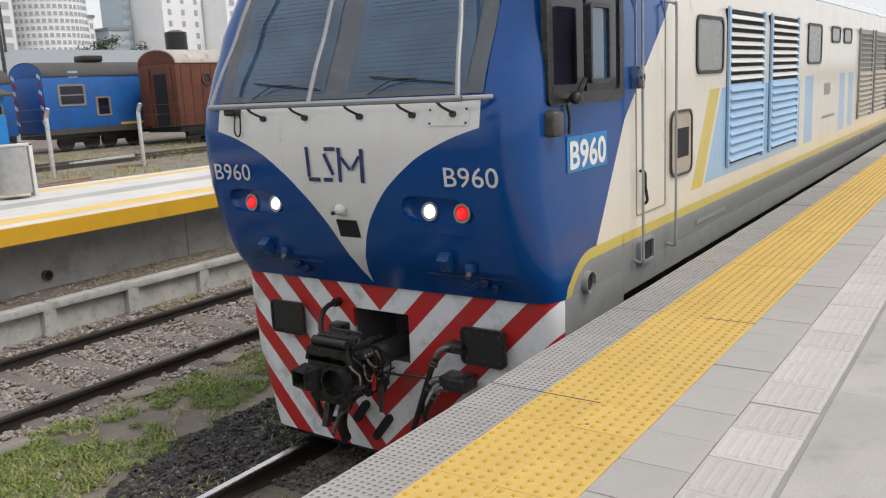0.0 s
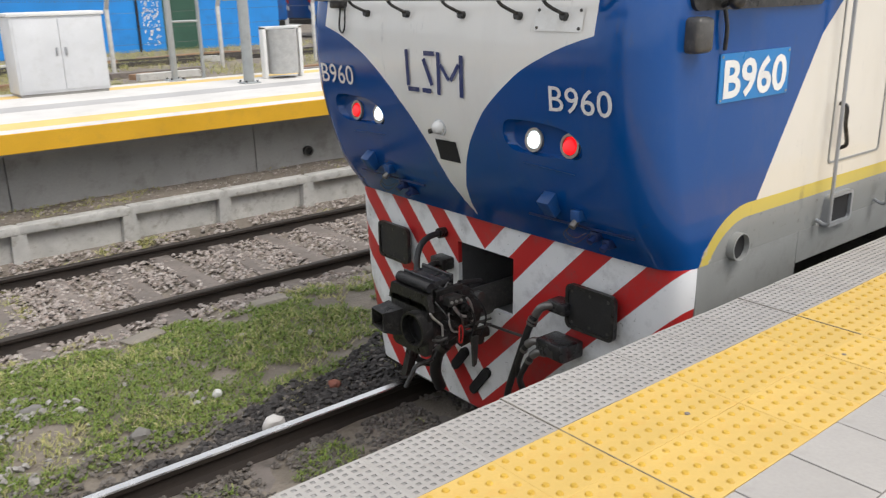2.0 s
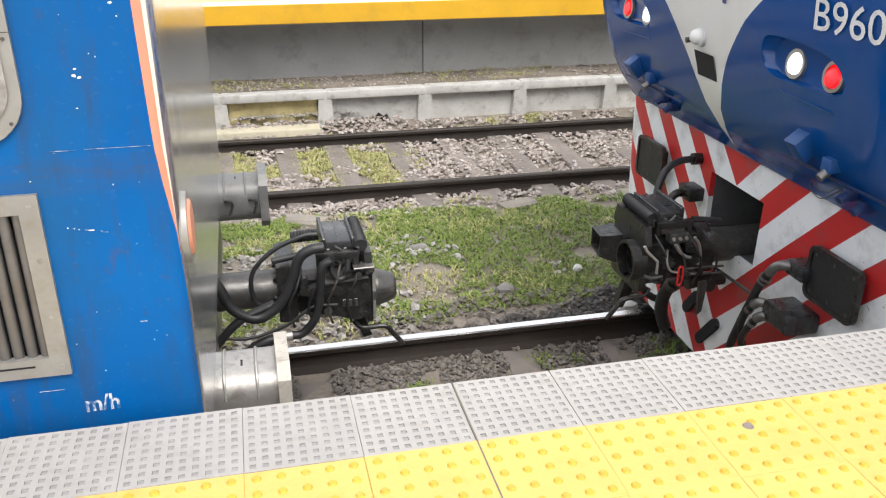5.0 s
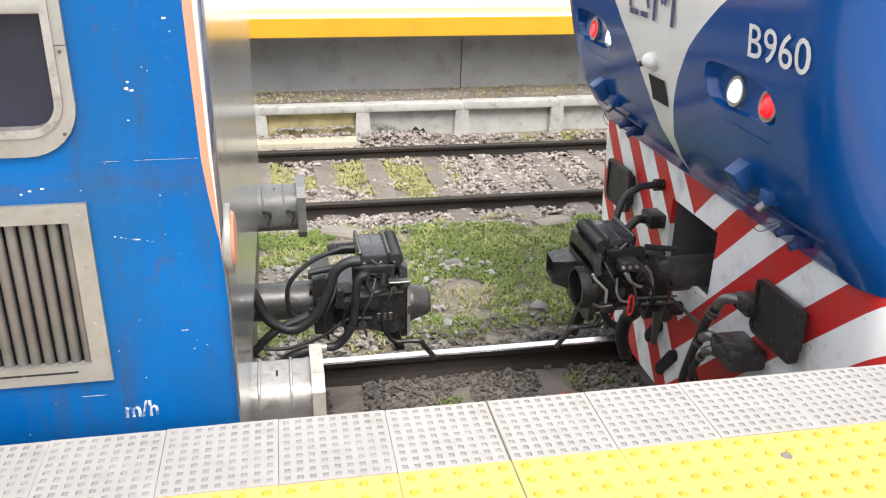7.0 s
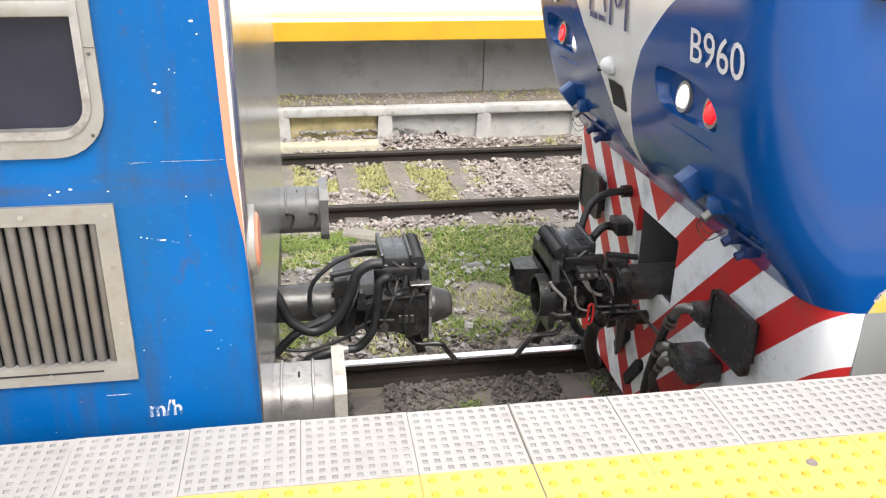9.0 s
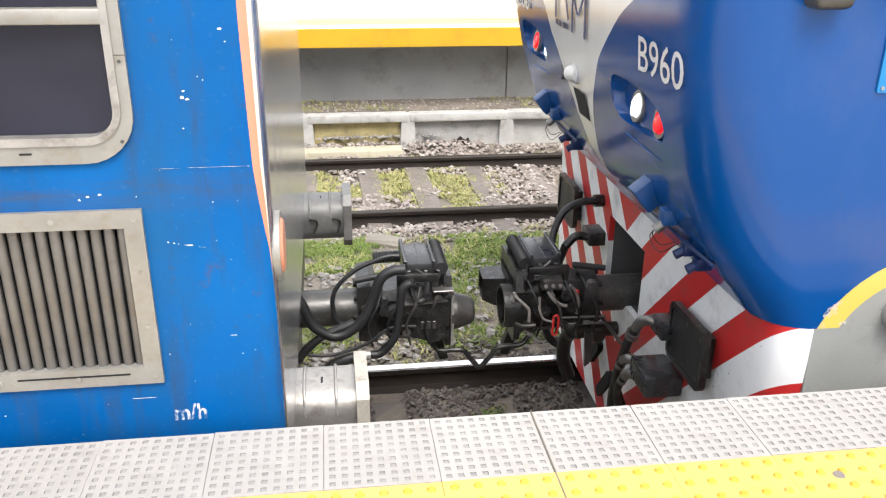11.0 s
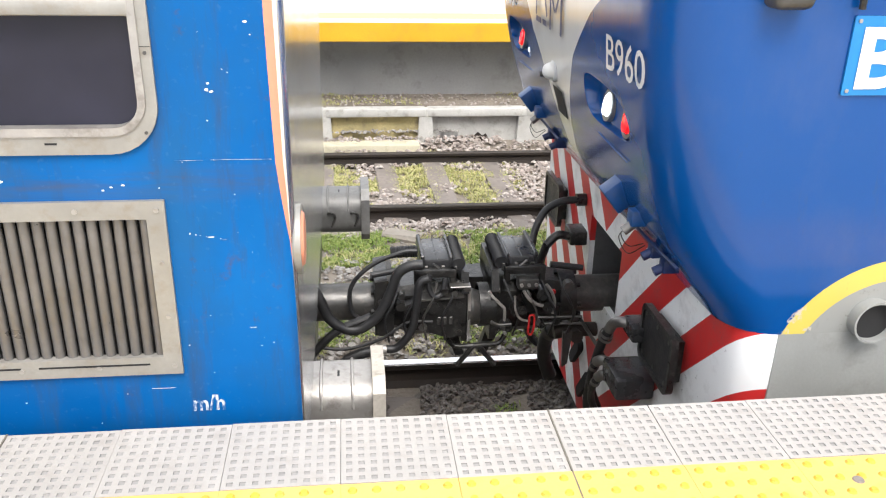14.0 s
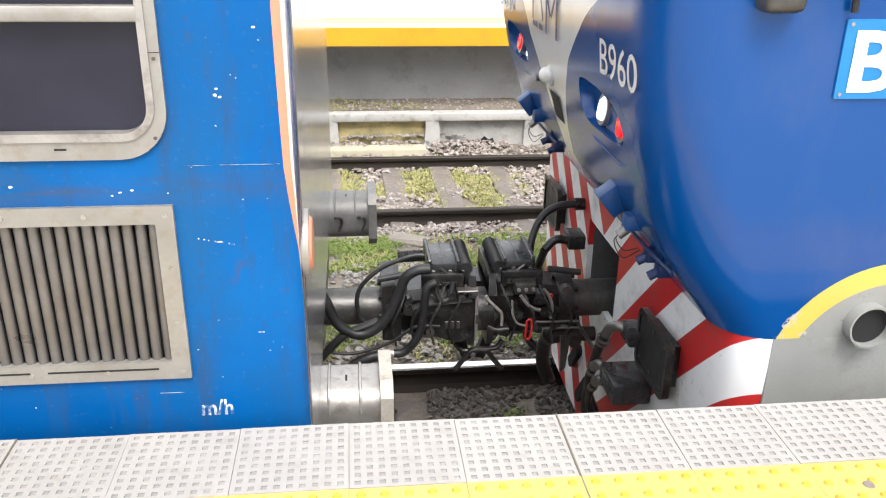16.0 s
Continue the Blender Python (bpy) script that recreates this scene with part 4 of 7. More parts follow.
def nose_x(y, z):
    """How far forward the nose reaches at y from the middle and height z."""
    hw = table(WIDE, z)
    r = min(0.22 - 0.06 * max(0.0, min(1.0, (0.34 - z) / 0.32)), hw * 0.5)
    d = min(abs(y), hw - 0.0005)
    x = table(NOSE, z) + 0.014 * (d / hw) ** 2
    if d > hw - r:
        x += r - math.sqrt(max(0.0, r * r - (d - hw + r) ** 2))
    return x


def nose_patch(bm, y0, y1, z0, z1, off, ny=10, nz=8):
    """A piece of the nose's skin, off metres proud of it; y may be a function of z."""
    rows = []
    for j in range(nz + 1):
        z = z0 + (z1 - z0) * j / nz
        a, b = (f(z) if callable(f) else f for f in (y0, y1))
        rows.append([bm.verts.new((nose_x(a + (b - a) * i / ny, z) - off, LOCO.y + a + (b - a) * i / ny, z)) for i in range(ny + 1)])
    for p, q in zip(rows, rows[1:]):
        for i in range(ny):
            bm.faces.new((p[i + 1], p[i], q[i], q[i + 1]))


def lamp_recess(s):
    """The hollow behind one lamp pair: wide at the inner end, tapering outwards."""
    bm = bmesh.new()
    off = 0.0 if s < 0 else 1.619
    line = smooth_line([(off - u, v, 0) for u, v in ((.50, .685), (.515, .735), (.56, .768), (.70, .775), (.88, .765), (.985, .735), (1.035, .68), (1.03, .625), (.97, .606), (.85, .60), (.70, .595), (.58, .60), (.52, .635), (.50, .685))], 4)[:-1]
    rows = [[bm.verts.new((x, LOCO.y + off - .77 + (p.x - off + .77) * k, .685 + (p.y - .685) * k)) for p in line] for x, k in ((.15, 1.04), (.345, 1.0), (.382, .91), (.388, .87))]
    n = len(line)
    for p, q in zip(rows, rows[1:]):
        for i in range(n):
            bm.faces.new((p[i], p[(i + 1) % n], q[(i + 1) % n], q[i]))
    bm.faces.new(rows[0])
    bm.faces.new(rows[-1])
    bmesh.ops.recalc_face_normals(bm, faces=bm.faces)
    return bm


def carved(bm, cutters):
    """The mesh with the cutters taken out of it."""
    bmesh.ops.recalc_face_normals(bm, faces=bm.faces)
    obs = []
    for b in [bm] + cutters:
        me = bpy.data.meshes.new("carve")
        b.to_mesh(me)
        b.free()
        ob = bpy.data.objects.new("carve", me)
        scene.collection.objects.link(ob)
        obs.append(ob)
    for c in obs[1:]:
        m = obs[0].modifiers.new("cut", "BOOLEAN")
        m.operation, m.object, m.solver = "DIFFERENCE", c, "EXACT"
    bpy.context.view_layer.update()
    me = bpy.data.meshes.new_from_object(obs[0].evaluated_get(bpy.context.evaluated_depsgraph_get()))
    res = bmesh.new()
    res.from_mesh(me)
    for ob in obs:
        bpy.data.objects.remove(ob)
    return res


def build_loco():
    c = thing("locomotive", LOCO, "blue and white diesel locomotive with red and white striped skirt", "locomotive")
    tail = 19.5
    bm = bmesh.new()
    zs = [0.064, 0.08, 0.10, 0.15, 0.2, 0.26, 0.32, 0.39, 0.46, 0.54, 0.62, 0.7, 0.8, 0.9, 1.0, 1.1, 1.2, 1.28, 1.36, 1.45, 1.6, 1.75, 1.9, 2.1, 2.3, 2.42, 2.55, 2.65, 2.75]
    rows = []
    for z in zs:
        hw = table(WIDE, z)
        line = [(tail, -hw), (1.4, -hw)]
        n = 44
        ys = [-hw * math.sin(math.pi / 2 * (1 - 2 * i / n)) if abs(1 - 2 * i / n) > .5 else -hw * (1 - 2 * i / n) * math.sin(math.pi / 4) * 2 for i in range(n + 1)]
        line += [(nose_x(y, z) if abs(y) < hw - 1e-4 else table(NOSE, z) + .014 + min(.22 - .06 * max(0.0, min(1.0, (0.34 - z) / 0.32)), hw * .5), y) for y in ys]
        line += [(1.4, hw), (tail, hw)]
        rows.append([bm.verts.new((max(x, 0) if k not in (1, len(line) - 2) else max(1.4, line[2][0] + .02), LOCO.y + y, z)) for k, (x, y) in enumerate(line)])
    for p, q in zip(rows, rows[1:]):
        for k in range(len(p) - 1):
            bm.faces.new((p[k + 1], p[k], q[k], q[k + 1]))
    bm.faces.new(rows[-1])
    bm.faces.new(rows[0][::-1])
    bm.faces.new([r[0] for r in rows] + [r[-1] for r in rows[::-1]])
    body = part("body", carved(bm, [lamp_recess(-1), lamp_recess(1)]), M["loco_paint"], c, "glossy blue nose with a white V, white flanks")
    # grey sill under the flanks
    bm = bmesh.new()
    for s in (-1, 1):
        a, b = sorted((LOCO.y + s * 1.413, LOCO.y + s * 1.25))
        box(bm, 0.803, 1.76, a, b, -0.40, 0.066, 0.002, 1)
        box(bm, 1.762, tail, a, b, -0.13, 0.066, 0.004, 1)
    part("sill", bm, M["sill_grey"], c, "dull grey painted sill")
    # striped skirt with the coupler pocket left open
    bm = bmesh.new()
    ysk = [-1.425, -1.422, -1.412, -1.395, -1.37, -1.32, -1.2, -1.1, -0.9, -0.7, -0.5, -0.258, 0.258, 0.5, 0.7, 0.9, 1.1, 1.2, 1.32, 1.37, 1.395, 1.412, 1.422, 1.425]
    zsk = [-1.22, -1.0, -0.8, -0.62, -0.50, -0.30, -0.13, -0.04, 0.065]

    def skirt_x(y, z):
        d = abs(y)
        x = 0.650 + 0.03 * (d / 1.4) ** 2 - 0.05 * max(0, -0.62 - z)
        return x + (0.10 - math.sqrt(max(0, 0.01 - (d - 1.325) ** 2)) if d > 1.325 else 0)

    rows = [[bm.verts.new((skirt_x(y, z), LOCO.y + y * 0.99 * (1 - 0.05 * max(0, -z - 0.1) - 0.17 * max(0, -z - 0.60)), z)) for y in ysk] for z in zsk]
    for j, (p, q) in enumerate(zip(rows, rows[1:])):
        for i in range(len(ysk) - 1):
            if ysk[i] == -0.258 and -0.51 < zsk[j] < -0.2:
                continue
            bm.faces.new((p[i + 1], p[i], q[i], q[i + 1]))
    r = bmesh.ops.extrude_face_region(bm, geom=list(bm.faces))
    bmesh.ops.translate(bm, verts=[v for v in r["geom"] if isinstance(v, bmesh.types.BMVert)], vec=(0.03, 0, 0))
    bmesh.ops.recalc_face_normals(bm, faces=bm.faces)
    part("skirt", bm, M["chevrons"], c, "red and white chevron-striped front skirt")
    bm = bmesh.new()
    y = LOCO.y
    prism(bm, [(y - .27, -.51), (y + .27, -.51), (y + .27, -.12), (y - .27, -.12)], "x", 1.15, 1.2)
    for a, b, u, v in ((y - .28, y - .257, -.52, -.115), (y + .257, y + .28, -.52, -.115), (y - .257, y + .257, -.52, -.501), (y - .257, y + .257, -.13, -.115)):
        box(bm, 0.66, 1.18, a, b, u, v)
    part("coupler_pocket", bm, M["pocket_grey"], c, "grimy grey coupler pocket")
    bm = bmesh.new()
    box(bm, 0.67, 0.95, y - 1.12, y + 1.12, -1.28, -1.19, 0.02, 1)
    part("rail_guard", bm, M["black_iron"], c, "black lower edge of the skirt")
    bm = bmesh.new()
    box(bm, 1.3, tail - .5, y - 1.25, y + 1.25, -0.95, 0.0)
    part("underframe", bm, M["black_iron"], c, "dark underframe and bogies")
    for x in (2.9, 4.6, 6.3, 13.2, 14.9, 16.6):
        for s in (-1, 1):
            bm = bmesh.new()
            cyl(bm, (x, y + s * .84, -0.80), (x, y + s * .93, -0.80), .532, n=28)
            part("wheel", bm, M["black_iron"], c)
    return c


M["sill_grey"] = surf("sill_grey", (0.26, 0.265, 0.255), 0.5, var=0.12, scale=3, dirt=(0.12, 0.11, 0.1), dirt_amount=0.4)
M["pocket_grey"] = surf("pocket_grey", (0.10, 0.10, 0.10), 0.6, 0.1, var=0.2, scale=5, dirt=(0.04, 0.035, 0.03), dirt_amount=0.5)
loco = build_loco()

# ---- locomotive details ----
Y = LOCO.y


def loco_front():
    """Windscreen, guard bars, lamps, numbers and fittings of the nose."""
    # windscreen: black surround, two panes, blinds
    bm = bmesh.new()
    nose_patch(bm, -1.14, 1.14, 1.40, 2.5, 0.006, 26, 12)
    w = part("windscreen", bm, M["screen_surround"], loco, "two-pane windscreen in a dark grey surround")
    for s in (-1, 1):
        bm = bmesh.new()
        a, b = sorted((s * 0.10, s * 1.02))
        nose_patch(bm, a, b, 1.44, 2.44, 0.011, 12, 12)
        part("pane", bm, M["windscreen"], w, "dark reflective windscreen pane")
        bm = bmesh.new()
        for i in range(32):
            z = 1.47 + 0.03 * i
            a, b = sorted((s * 0.16, s * 0.96))
            nose_patch(bm, a, b, z, z + 0.003, 0.0125, 8, 1)
        tagged(part("heating_grid", bm, M["wire_blue"], w, "fine heating wires in the glass"), kind="stuff")
    # parked wipers along the lower edge of the glass
    for y0, y1 in ((0.16, 0.78), (-0.92, -0.28)):
        bm = bmesh.new()
        pts = [(nose_x(y0 + (y1 - y0) * i / 5, 1.47 + .012 * i) - .03, Y + y0 + (y1 - y0) * i / 5, 1.47 + .012 * i) for i in range(6)]
        tube(bm, pts, 0.005, 6)
        wp = part("wiper", bm, M["rubber"], loco, "black wiper parked along the lower glass edge")
        bm = bmesh.new()
        tube(bm, [(nose_x(y1, 1.42) - .02, Y + y1, 1.42), (nose_x(y1 - .2, 1.50) - .045, Y + y1 - .2, 1.50), (nose_x(y1 - .38, 1.505) - .035, Y + y1 - .38, 1.505)], 0.004, 6)
        part("wiper_arm", bm, M["black_iron"], wp)
    # guard frame in front of the glass
    off = 0.13

    def bar_at(y, z):
        return (nose_x(y, z) - off, Y + y, z)

    bm = bmesh.new()
    tube(bm, [bar_at(-1.08 + 0.27 * i, 1.375) for i in range(9)], 0.02, 8)
    g = part("guard_frame", bm, M["grille_grey"], loco, "grey steel guard frame before the windscreen")
    for y in (-1.05, 0.12, 1.08):
        bm = bmesh.new()
        tube(bm, [bar_at(y * (1 - 0.04 * i), 1.375 + 0.22 * i) for i in range(6)], 0.016, 8)
        part("guard_bar", bm, M["grille_grey"], g)
    for s in (-1, 1):
        bm = bmesh.new()
        tube(bm, [bar_at(1.08 * s, 1.375), (nose_x(1.22 * s, 1.375) - .02, Y + 1.22 * s, 1.375)], 0.016, 8, steps=1)
        part("guard_return", bm, M["grille_grey"], g)
    for y in (0.65, 0.25, -0.23, -0.65, -0.95):
        bm = bmesh.new()
        tube(bm, [bar_at(y + 0.05, 1.37), (nose_x(y, 1.30) - .10, Y + y + .03, 1.335), (nose_x(y, 1.295) - .03, Y + y, 1.295), (nose_x(y, 1.28) + .01, Y + y, 1.28)], 0.009, 8, steps=3)
        cyl(bm, (nose_x(y, 1.285) - .03, Y + y, 1.285), (nose_x(y, 1.28) + .01, Y + y, 1.28), 0.02)
        part("bracket", bm, M["black_iron"], g, "black mounting bracket")
    bm = bmesh.new()
    tube(bm, [(nose_x(.95, 1.33) - .03, Y + .93, 1.33), (nose_x(.9, 1.2) - .02, Y + .93, 1.20), (nose_x(.9, 1.15) - .02, Y + .90, 1.165), (nose_x(.9, 1.2) - .02, Y + .87, 1.20), (nose_x(.9, 1.3) - .03, Y + .87, 1.33)], 0.006, 6)
    part("wire_loop", bm, M["black_iron"], loco)
    bm = bmesh.new()
    box(bm, nose_x(.98, 1.34) - .06, nose_x(.98, 1.34) + .01, Y + .90, Y + 1.02, 1.31, 1.36, 0.01)
    part("wiper_motor", bm, M["black_iron"], loco)
    bm = bmesh.new()
    nose_patch(bm, -1.06, -0.76, 1.215, 1.325, 0.006, 6, 3)
    plate = part("inspection_plate", bm, M["white_paint"], loco, "small white bolted cover plate")
    for y, z in ((-1.04, 1.23), (-1.04, 1.31), (-.78, 1.23), (-.78, 1.31)):
        bm = bmesh.new()
        cyl(bm, (nose_x(y, z) - .010, Y + y, z), (nose_x(y, z) - .004, Y + y, z), 0.008, n=8)
        part("bolt", bm, M["grey_iron"], plate)
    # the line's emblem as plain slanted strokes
    def stroke(pts, wd):
        bm = bmesh.new()
        for (u0, v0), (u1, v1) in zip(pts, pts[1:]):
            d = Vector((u1 - u0, v1 - v0)).normalized() * wd / 2
            n = Vector((-d.y, d.x))
            q = [(u0 - d.x + n.x, v0 - d.y + n.y), (u1 + d.x + n.x, v1 + d.y + n.y), (u1 + d.x - n.x, v1 + d.y - n.y), (u0 - d.x - n.x, v0 - d.y - n.y)]
            vs = [bm.verts.new((nose_x(u, v) - .011, Y - u, v)) for u, v in q]
            bm.faces.new(vs)
        bmesh.ops.recalc_face_normals(bm, faces=bm.faces)
        for f in bm.faces:
            if f.normal.x > 0:
                f.normal_flip()
        return bm

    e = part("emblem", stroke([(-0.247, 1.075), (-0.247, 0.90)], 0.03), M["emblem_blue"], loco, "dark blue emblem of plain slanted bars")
    for line, wd in (([(-0.24, 0.868), (-0.16, 0.868)], .026), ([(-0.075, 1.075), (-0.005, 1.075)], .026), ([(-0.085, 1.03), (-0.032, 0.915)], .03), ([(-0.105, 0.868), (-0.05, 0.868)], .026),
                     ([(0.04, 1.07), (0.03, 0.868)], .03), ([(0.066, 1.01), (0.118, 0.948)], .024), ([(0.148, 0.948), (0.205, 1.018)], .024), ([(0.232, 1.06), (0.222, 0.868)], .032)):
        part("emblem_bar", stroke(line, wd), M["emblem_blue"], e)
    # numbers on the nose
    for u0 in (0.85, -1.225):
        bm = text_mesh("B960", 0.126, lambda u, v, w: (0, u0 + u * 0.395 / w, 0.845 + v), 0.0006)
        for v in bm.verts:
            a, z = v.co.y, v.co.z
            v.co = Vector((nose_x(a, z) - .010, Y - a, z))
        part("number", bm, M["number_white"], loco, "white number B960")
    # a red and a white lamp in each recess
    for s in (-1, 1):
        for y, m, nm in ((s * 0.684, "lamp_white", "headlight"), (s * 0.932, "lamp_red", "marker_light")):
            x = .372 if nm == "headlight" else .37
            bm = bmesh.new()
            ring(bm, (.392, Y + y, .669), (x + .002, Y + y, .671), 0.062, 0.014, 28)
            rim = part("lamp_rim", bm, M["lamp_rim"], loco, "metal lamp rim")
            bm = bmesh.new()
            ring(bm, (.392, Y + y, .669), (x + .006, Y + y, .671), 0.049, 0.006, 28)
            part("seal", bm, M["rubber"], rim)
            bm = bmesh.new()
            for a, b, r, q in ((.02, .006, .047, .046), (.006, -.004, .046, .038), (-.004, -.008, .038, .02)):
                cyl(bm, (x + a, Y + y, .67), (x + b, Y + y, .671), r, q, n=24, caps=b < -.007)
            part(nm, bm, M[m], rim, "lit white headlight" if nm == "headlight" else "lit red marker light")
        # raised weld line below the recess
        bm = bmesh.new()
        tube(bm, [(nose_x(s * (.62 + .07 * i), .545) - .002, Y + s * (.62 + .07 * i), .548 - .003 * i) for i in range(6)], .0025, 6, steps=2)
        part("drip_rail", bm, M["loco_mid"], loco)
    # small dome lamp and plate on the V
    x = nose_x(0.022, .662)
    yd = Y + .022
    bm = bmesh.new()
    cyl(bm, (x + .02, yd, .662), (x - .018, yd, .662), 0.042, n=20)
    bmesh.ops.create_uvsphere(bm, u_segments=16, v_segments=10, radius=0.038, matrix=Matrix.Translation((x - .02, yd, .662)))
    dome = part("dome_light", bm, M["white_paint"], loco, "small white dome light")
    bm = bmesh.new()
    cyl(bm, (x - .035, yd + .028, .645), (x - .06, yd + .034, .64), .014, n=12)
    part("sensor", bm, M["black_iron"], dome)
    bm = bmesh.new()
    ring(bm, (x + .01, yd, .662), (x - .012, yd, .662), .05, .012, 24)
    part("base_ring", bm, M["cabinet_white"], dome)
    bm = bmesh.new()
    nose_patch(bm, -.094, .091, .462, .588, 0.004, 4, 4)
    part("socket_plate", bm, M["void_shade"], loco, "dark square socket plate")
    # blue brackets, plugs and step rail on the lower nose
    for s in (-1, 1):
        y, z = (-0.765 if s < 0 else 0.855), 0.335
        x = nose_x(y, z)
        bm = bmesh.new()
        m = Matrix.Translation((x - .022, Y + y, z + .008)) @ Euler((0, radians(-38), 0)).to_matrix().to_4x4()
        box(bm, -.045, .045, -.042, .042, -.055, .055, 0.006, 2, m)
        part("bracket_box", bm, M["loco_mid"], loco, "small blue angled bracket box")
        yy = y - 0.17
        x = nose_x(yy, .29)
        bm = bmesh.new()
        box(bm, x - .05, x + .03, Y + yy - .03, Y + yy + .03, .28, .34, 0.006)
        plug = part("plug_box", bm, M["loco_mid"], loco)
        bm = bmesh.new()
        cyl(bm, (x - .03, Y + yy, .285), (x - .068, Y + yy, .255), 0.019)
        part("plug", bm, M["elbow_steel"], plug)
        for k in range(2):
            bm = bmesh.new()
            tube(bm, [(x - .055, Y + yy + .01, .265), (x - .06, Y + yy + .04 + .02 * k, .225 - .02 * k), (x - .04, Y + yy - .0, .195 - .03 * k), (x + .0, Y + yy - .04 - .02 * k, .22)], .002, 5)
            part("wire", bm, M["black_iron"], plug)
        for d, zz in ((-.24, .20), (-.30, .165)):
            x = nose_x(y + d, zz)
            bm = bmesh.new()
            box(bm, x - .045, x + .03, Y + y + d - .025, Y + y + d + .025, zz - .02, zz + .03, 0.006)
            cyl(bm, (x - .03, Y + y + d, zz), (x - .07, Y + y + d, zz - .02), 0.018)
            part("plug_box", bm, M["loco_dark"], loco)
        bm = bmesh.new()
        tube(bm, [(nose_x(y + q, .245) - .025, Y + y + q, .245) for q in (-.50, -.38, -.22, .0, .2)], 0.007, 6)
        part("hand_bar", bm, M["loco_dark"], loco)


def loco_side():
    """Door, handrails, windows, louvres and signs of the flank by the platform."""
    ys = Y - 1.425

    def side_part(name, bm, material, parent, label=""):
        return part(name, bm, material, parent, label)

    # cab side window
    bm = bmesh.new()
    frame_prism(bm, rounded(.58, 1.72, 1.30, 2.25, .05), rounded(.65, 1.65, 1.37, 2.2, .04), "y", ys - .02, ys + .02)
    w = side_part("cab_window", bm, M["black_iron"], loco, "dark framed sliding cab window")
    bm = bmesh.new()
    prism(bm, rounded(.63, 1.67, 1.35, 2.2, .03), "y", ys - .006, ys - .001)
    side_part("pane", bm, M["dark_glass"], w)
    bm = bmesh.new()
    box(bm, 1.12, 1.16, ys - .016, ys, 1.33, 2.2)
    side_part("window_bar", bm, M["black_iron"], w)
    # rear-view mirror on its arm and the horn box
    bm = bmesh.new()
    frame_prism(bm, rounded(.90, 1.20, 1.42, 1.90, .03), rounded(.925, 1.175, 1.445, 1.875, .02), "y", ys - .15, ys - .10)
    mir = side_part("mirror", bm, M["black_iron"], loco, "tall black framed mirror on an arm")
    bm = bmesh.new()
    prism(bm, rounded(.92, 1.18, 1.44, 1.88, .02), "y", ys - .13, ys - .115)
    side_part("mirror_glass", bm, M["windscreen"], mir)
    bm = bmesh.new()
    tube(bm, [(.80, ys - .02, 1.32), (.80, ys - .10, 1.36), (.86, ys - .125, 1.45)], 0.016, 8)
    tube(bm, [(.82, ys - .02, 1.30), (.83, ys - .03, 1.22), (.84, ys - .02, 1.12)], 0.010, 8)
    bmesh.ops.create_uvsphere(bm, u_segments=12, v_segments=8, radius=0.04, matrix=Matrix.Translation((.80, ys - .09, 1.34)))
    side_part("mirror_arm", bm, M["black_iron"], mir)
    bm = bmesh.new()
    box(bm, .555, .675, ys - .075, ys + .12, 1.12, 1.275, 0.025, 3)
    side_part("side_lamp", bm, M["grey_iron"], loco, "dark grey box lamp on the cab side")
    # number sign
    bm = bmesh.new()
    prism(bm, rounded(.835, 1.445, .872, 1.10, .006), "y", ys - .008, ys - .001)
    sg = side_part("number_sign", bm, M["sign_blue"], loco, "light blue enamel sign with white number")
    side_part("sign_letters", text_mesh("B960", 0.178, lambda u, v, w: (.855 + u * .565 / w, ys - .0105, .897 + v), 0.006), M["white_paint"], sg, "white raised number B960")
    for x, z in ((.850, .886), (1.43, .886), (.850, 1.086), (1.43, 1.086)):
        bm = bmesh.new()
        cyl(bm, (x, ys - .008, z), (x, ys - .012, z), .006, n=8)
        side_part("screw", bm, M["worn_steel"], sg)
    # door with handrails
    bm = bmesh.new()
    frame_prism(bm, rounded(1.98, 2.60, .42, 2.25, .03), rounded(1.992, 2.588, .432, 2.24, .025), "y", ys - .006, ys + .005)
    d = side_part("cab_door", bm, M["sill_grey"], loco, "white cab door with its seam and a lever handle")
    bm = bmesh.new()
    tube(bm, [(2.03, ys - .01, .76), (2.03, ys - .05, .74), (2.04, ys - .05, .64), (2.09, ys - .045, .53), (2.09, ys - .01, .50)], 0.012, 8)
    side_part("handle", bm, M["black_iron"], d, "black lever handle")
    for x, top in ((1.93, 2.2), (2.64, 1.98)):
        bm = bmesh.new()
        tube(bm, [(x, ys, .10), (x, ys - .07, .09), (x, ys - .075, .2), (x, ys - .075, 1.0), (x, ys - .075, top - .08), (x, ys - .06, top), (x - .03, ys, top + .02)], 0.011, 8)
        side_part("handrail", bm, M["grille_grey"], loco, "grey tubular handrail beside the door")
    bm = bmesh.new()
    cyl(bm, (1.90, ys - .10, 1.44), (1.90, ys - .05, 1.44), .025)
    box(bm, 1.885, 1.915, ys - .10, ys, 1.36, 1.52, .005)
    side_part("rail_clamp", bm, M["chrome"], loco)
    bm = bmesh.new()
    frame_prism(bm, rounded(2.0, 2.29, .045, .235, .03), rounded(2.02, 2.27, .065, .215, .02), "y", ys - .03, ys + .01)
    st = side_part("step_recess", bm, M["grille_grey"], loco, "recessed boarding step")
    # flat sheet coloured near-black as the shade inside the step
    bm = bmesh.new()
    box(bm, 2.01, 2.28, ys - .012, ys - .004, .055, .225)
    side_part("recess", bm, M["void_shade"], st)
    # small framed hatch behind the door
    bm = bmesh.new()
    prism(bm, rounded(2.69, 3.22, .62, 1.16, .09), "y", ys - .012, ys - .001)
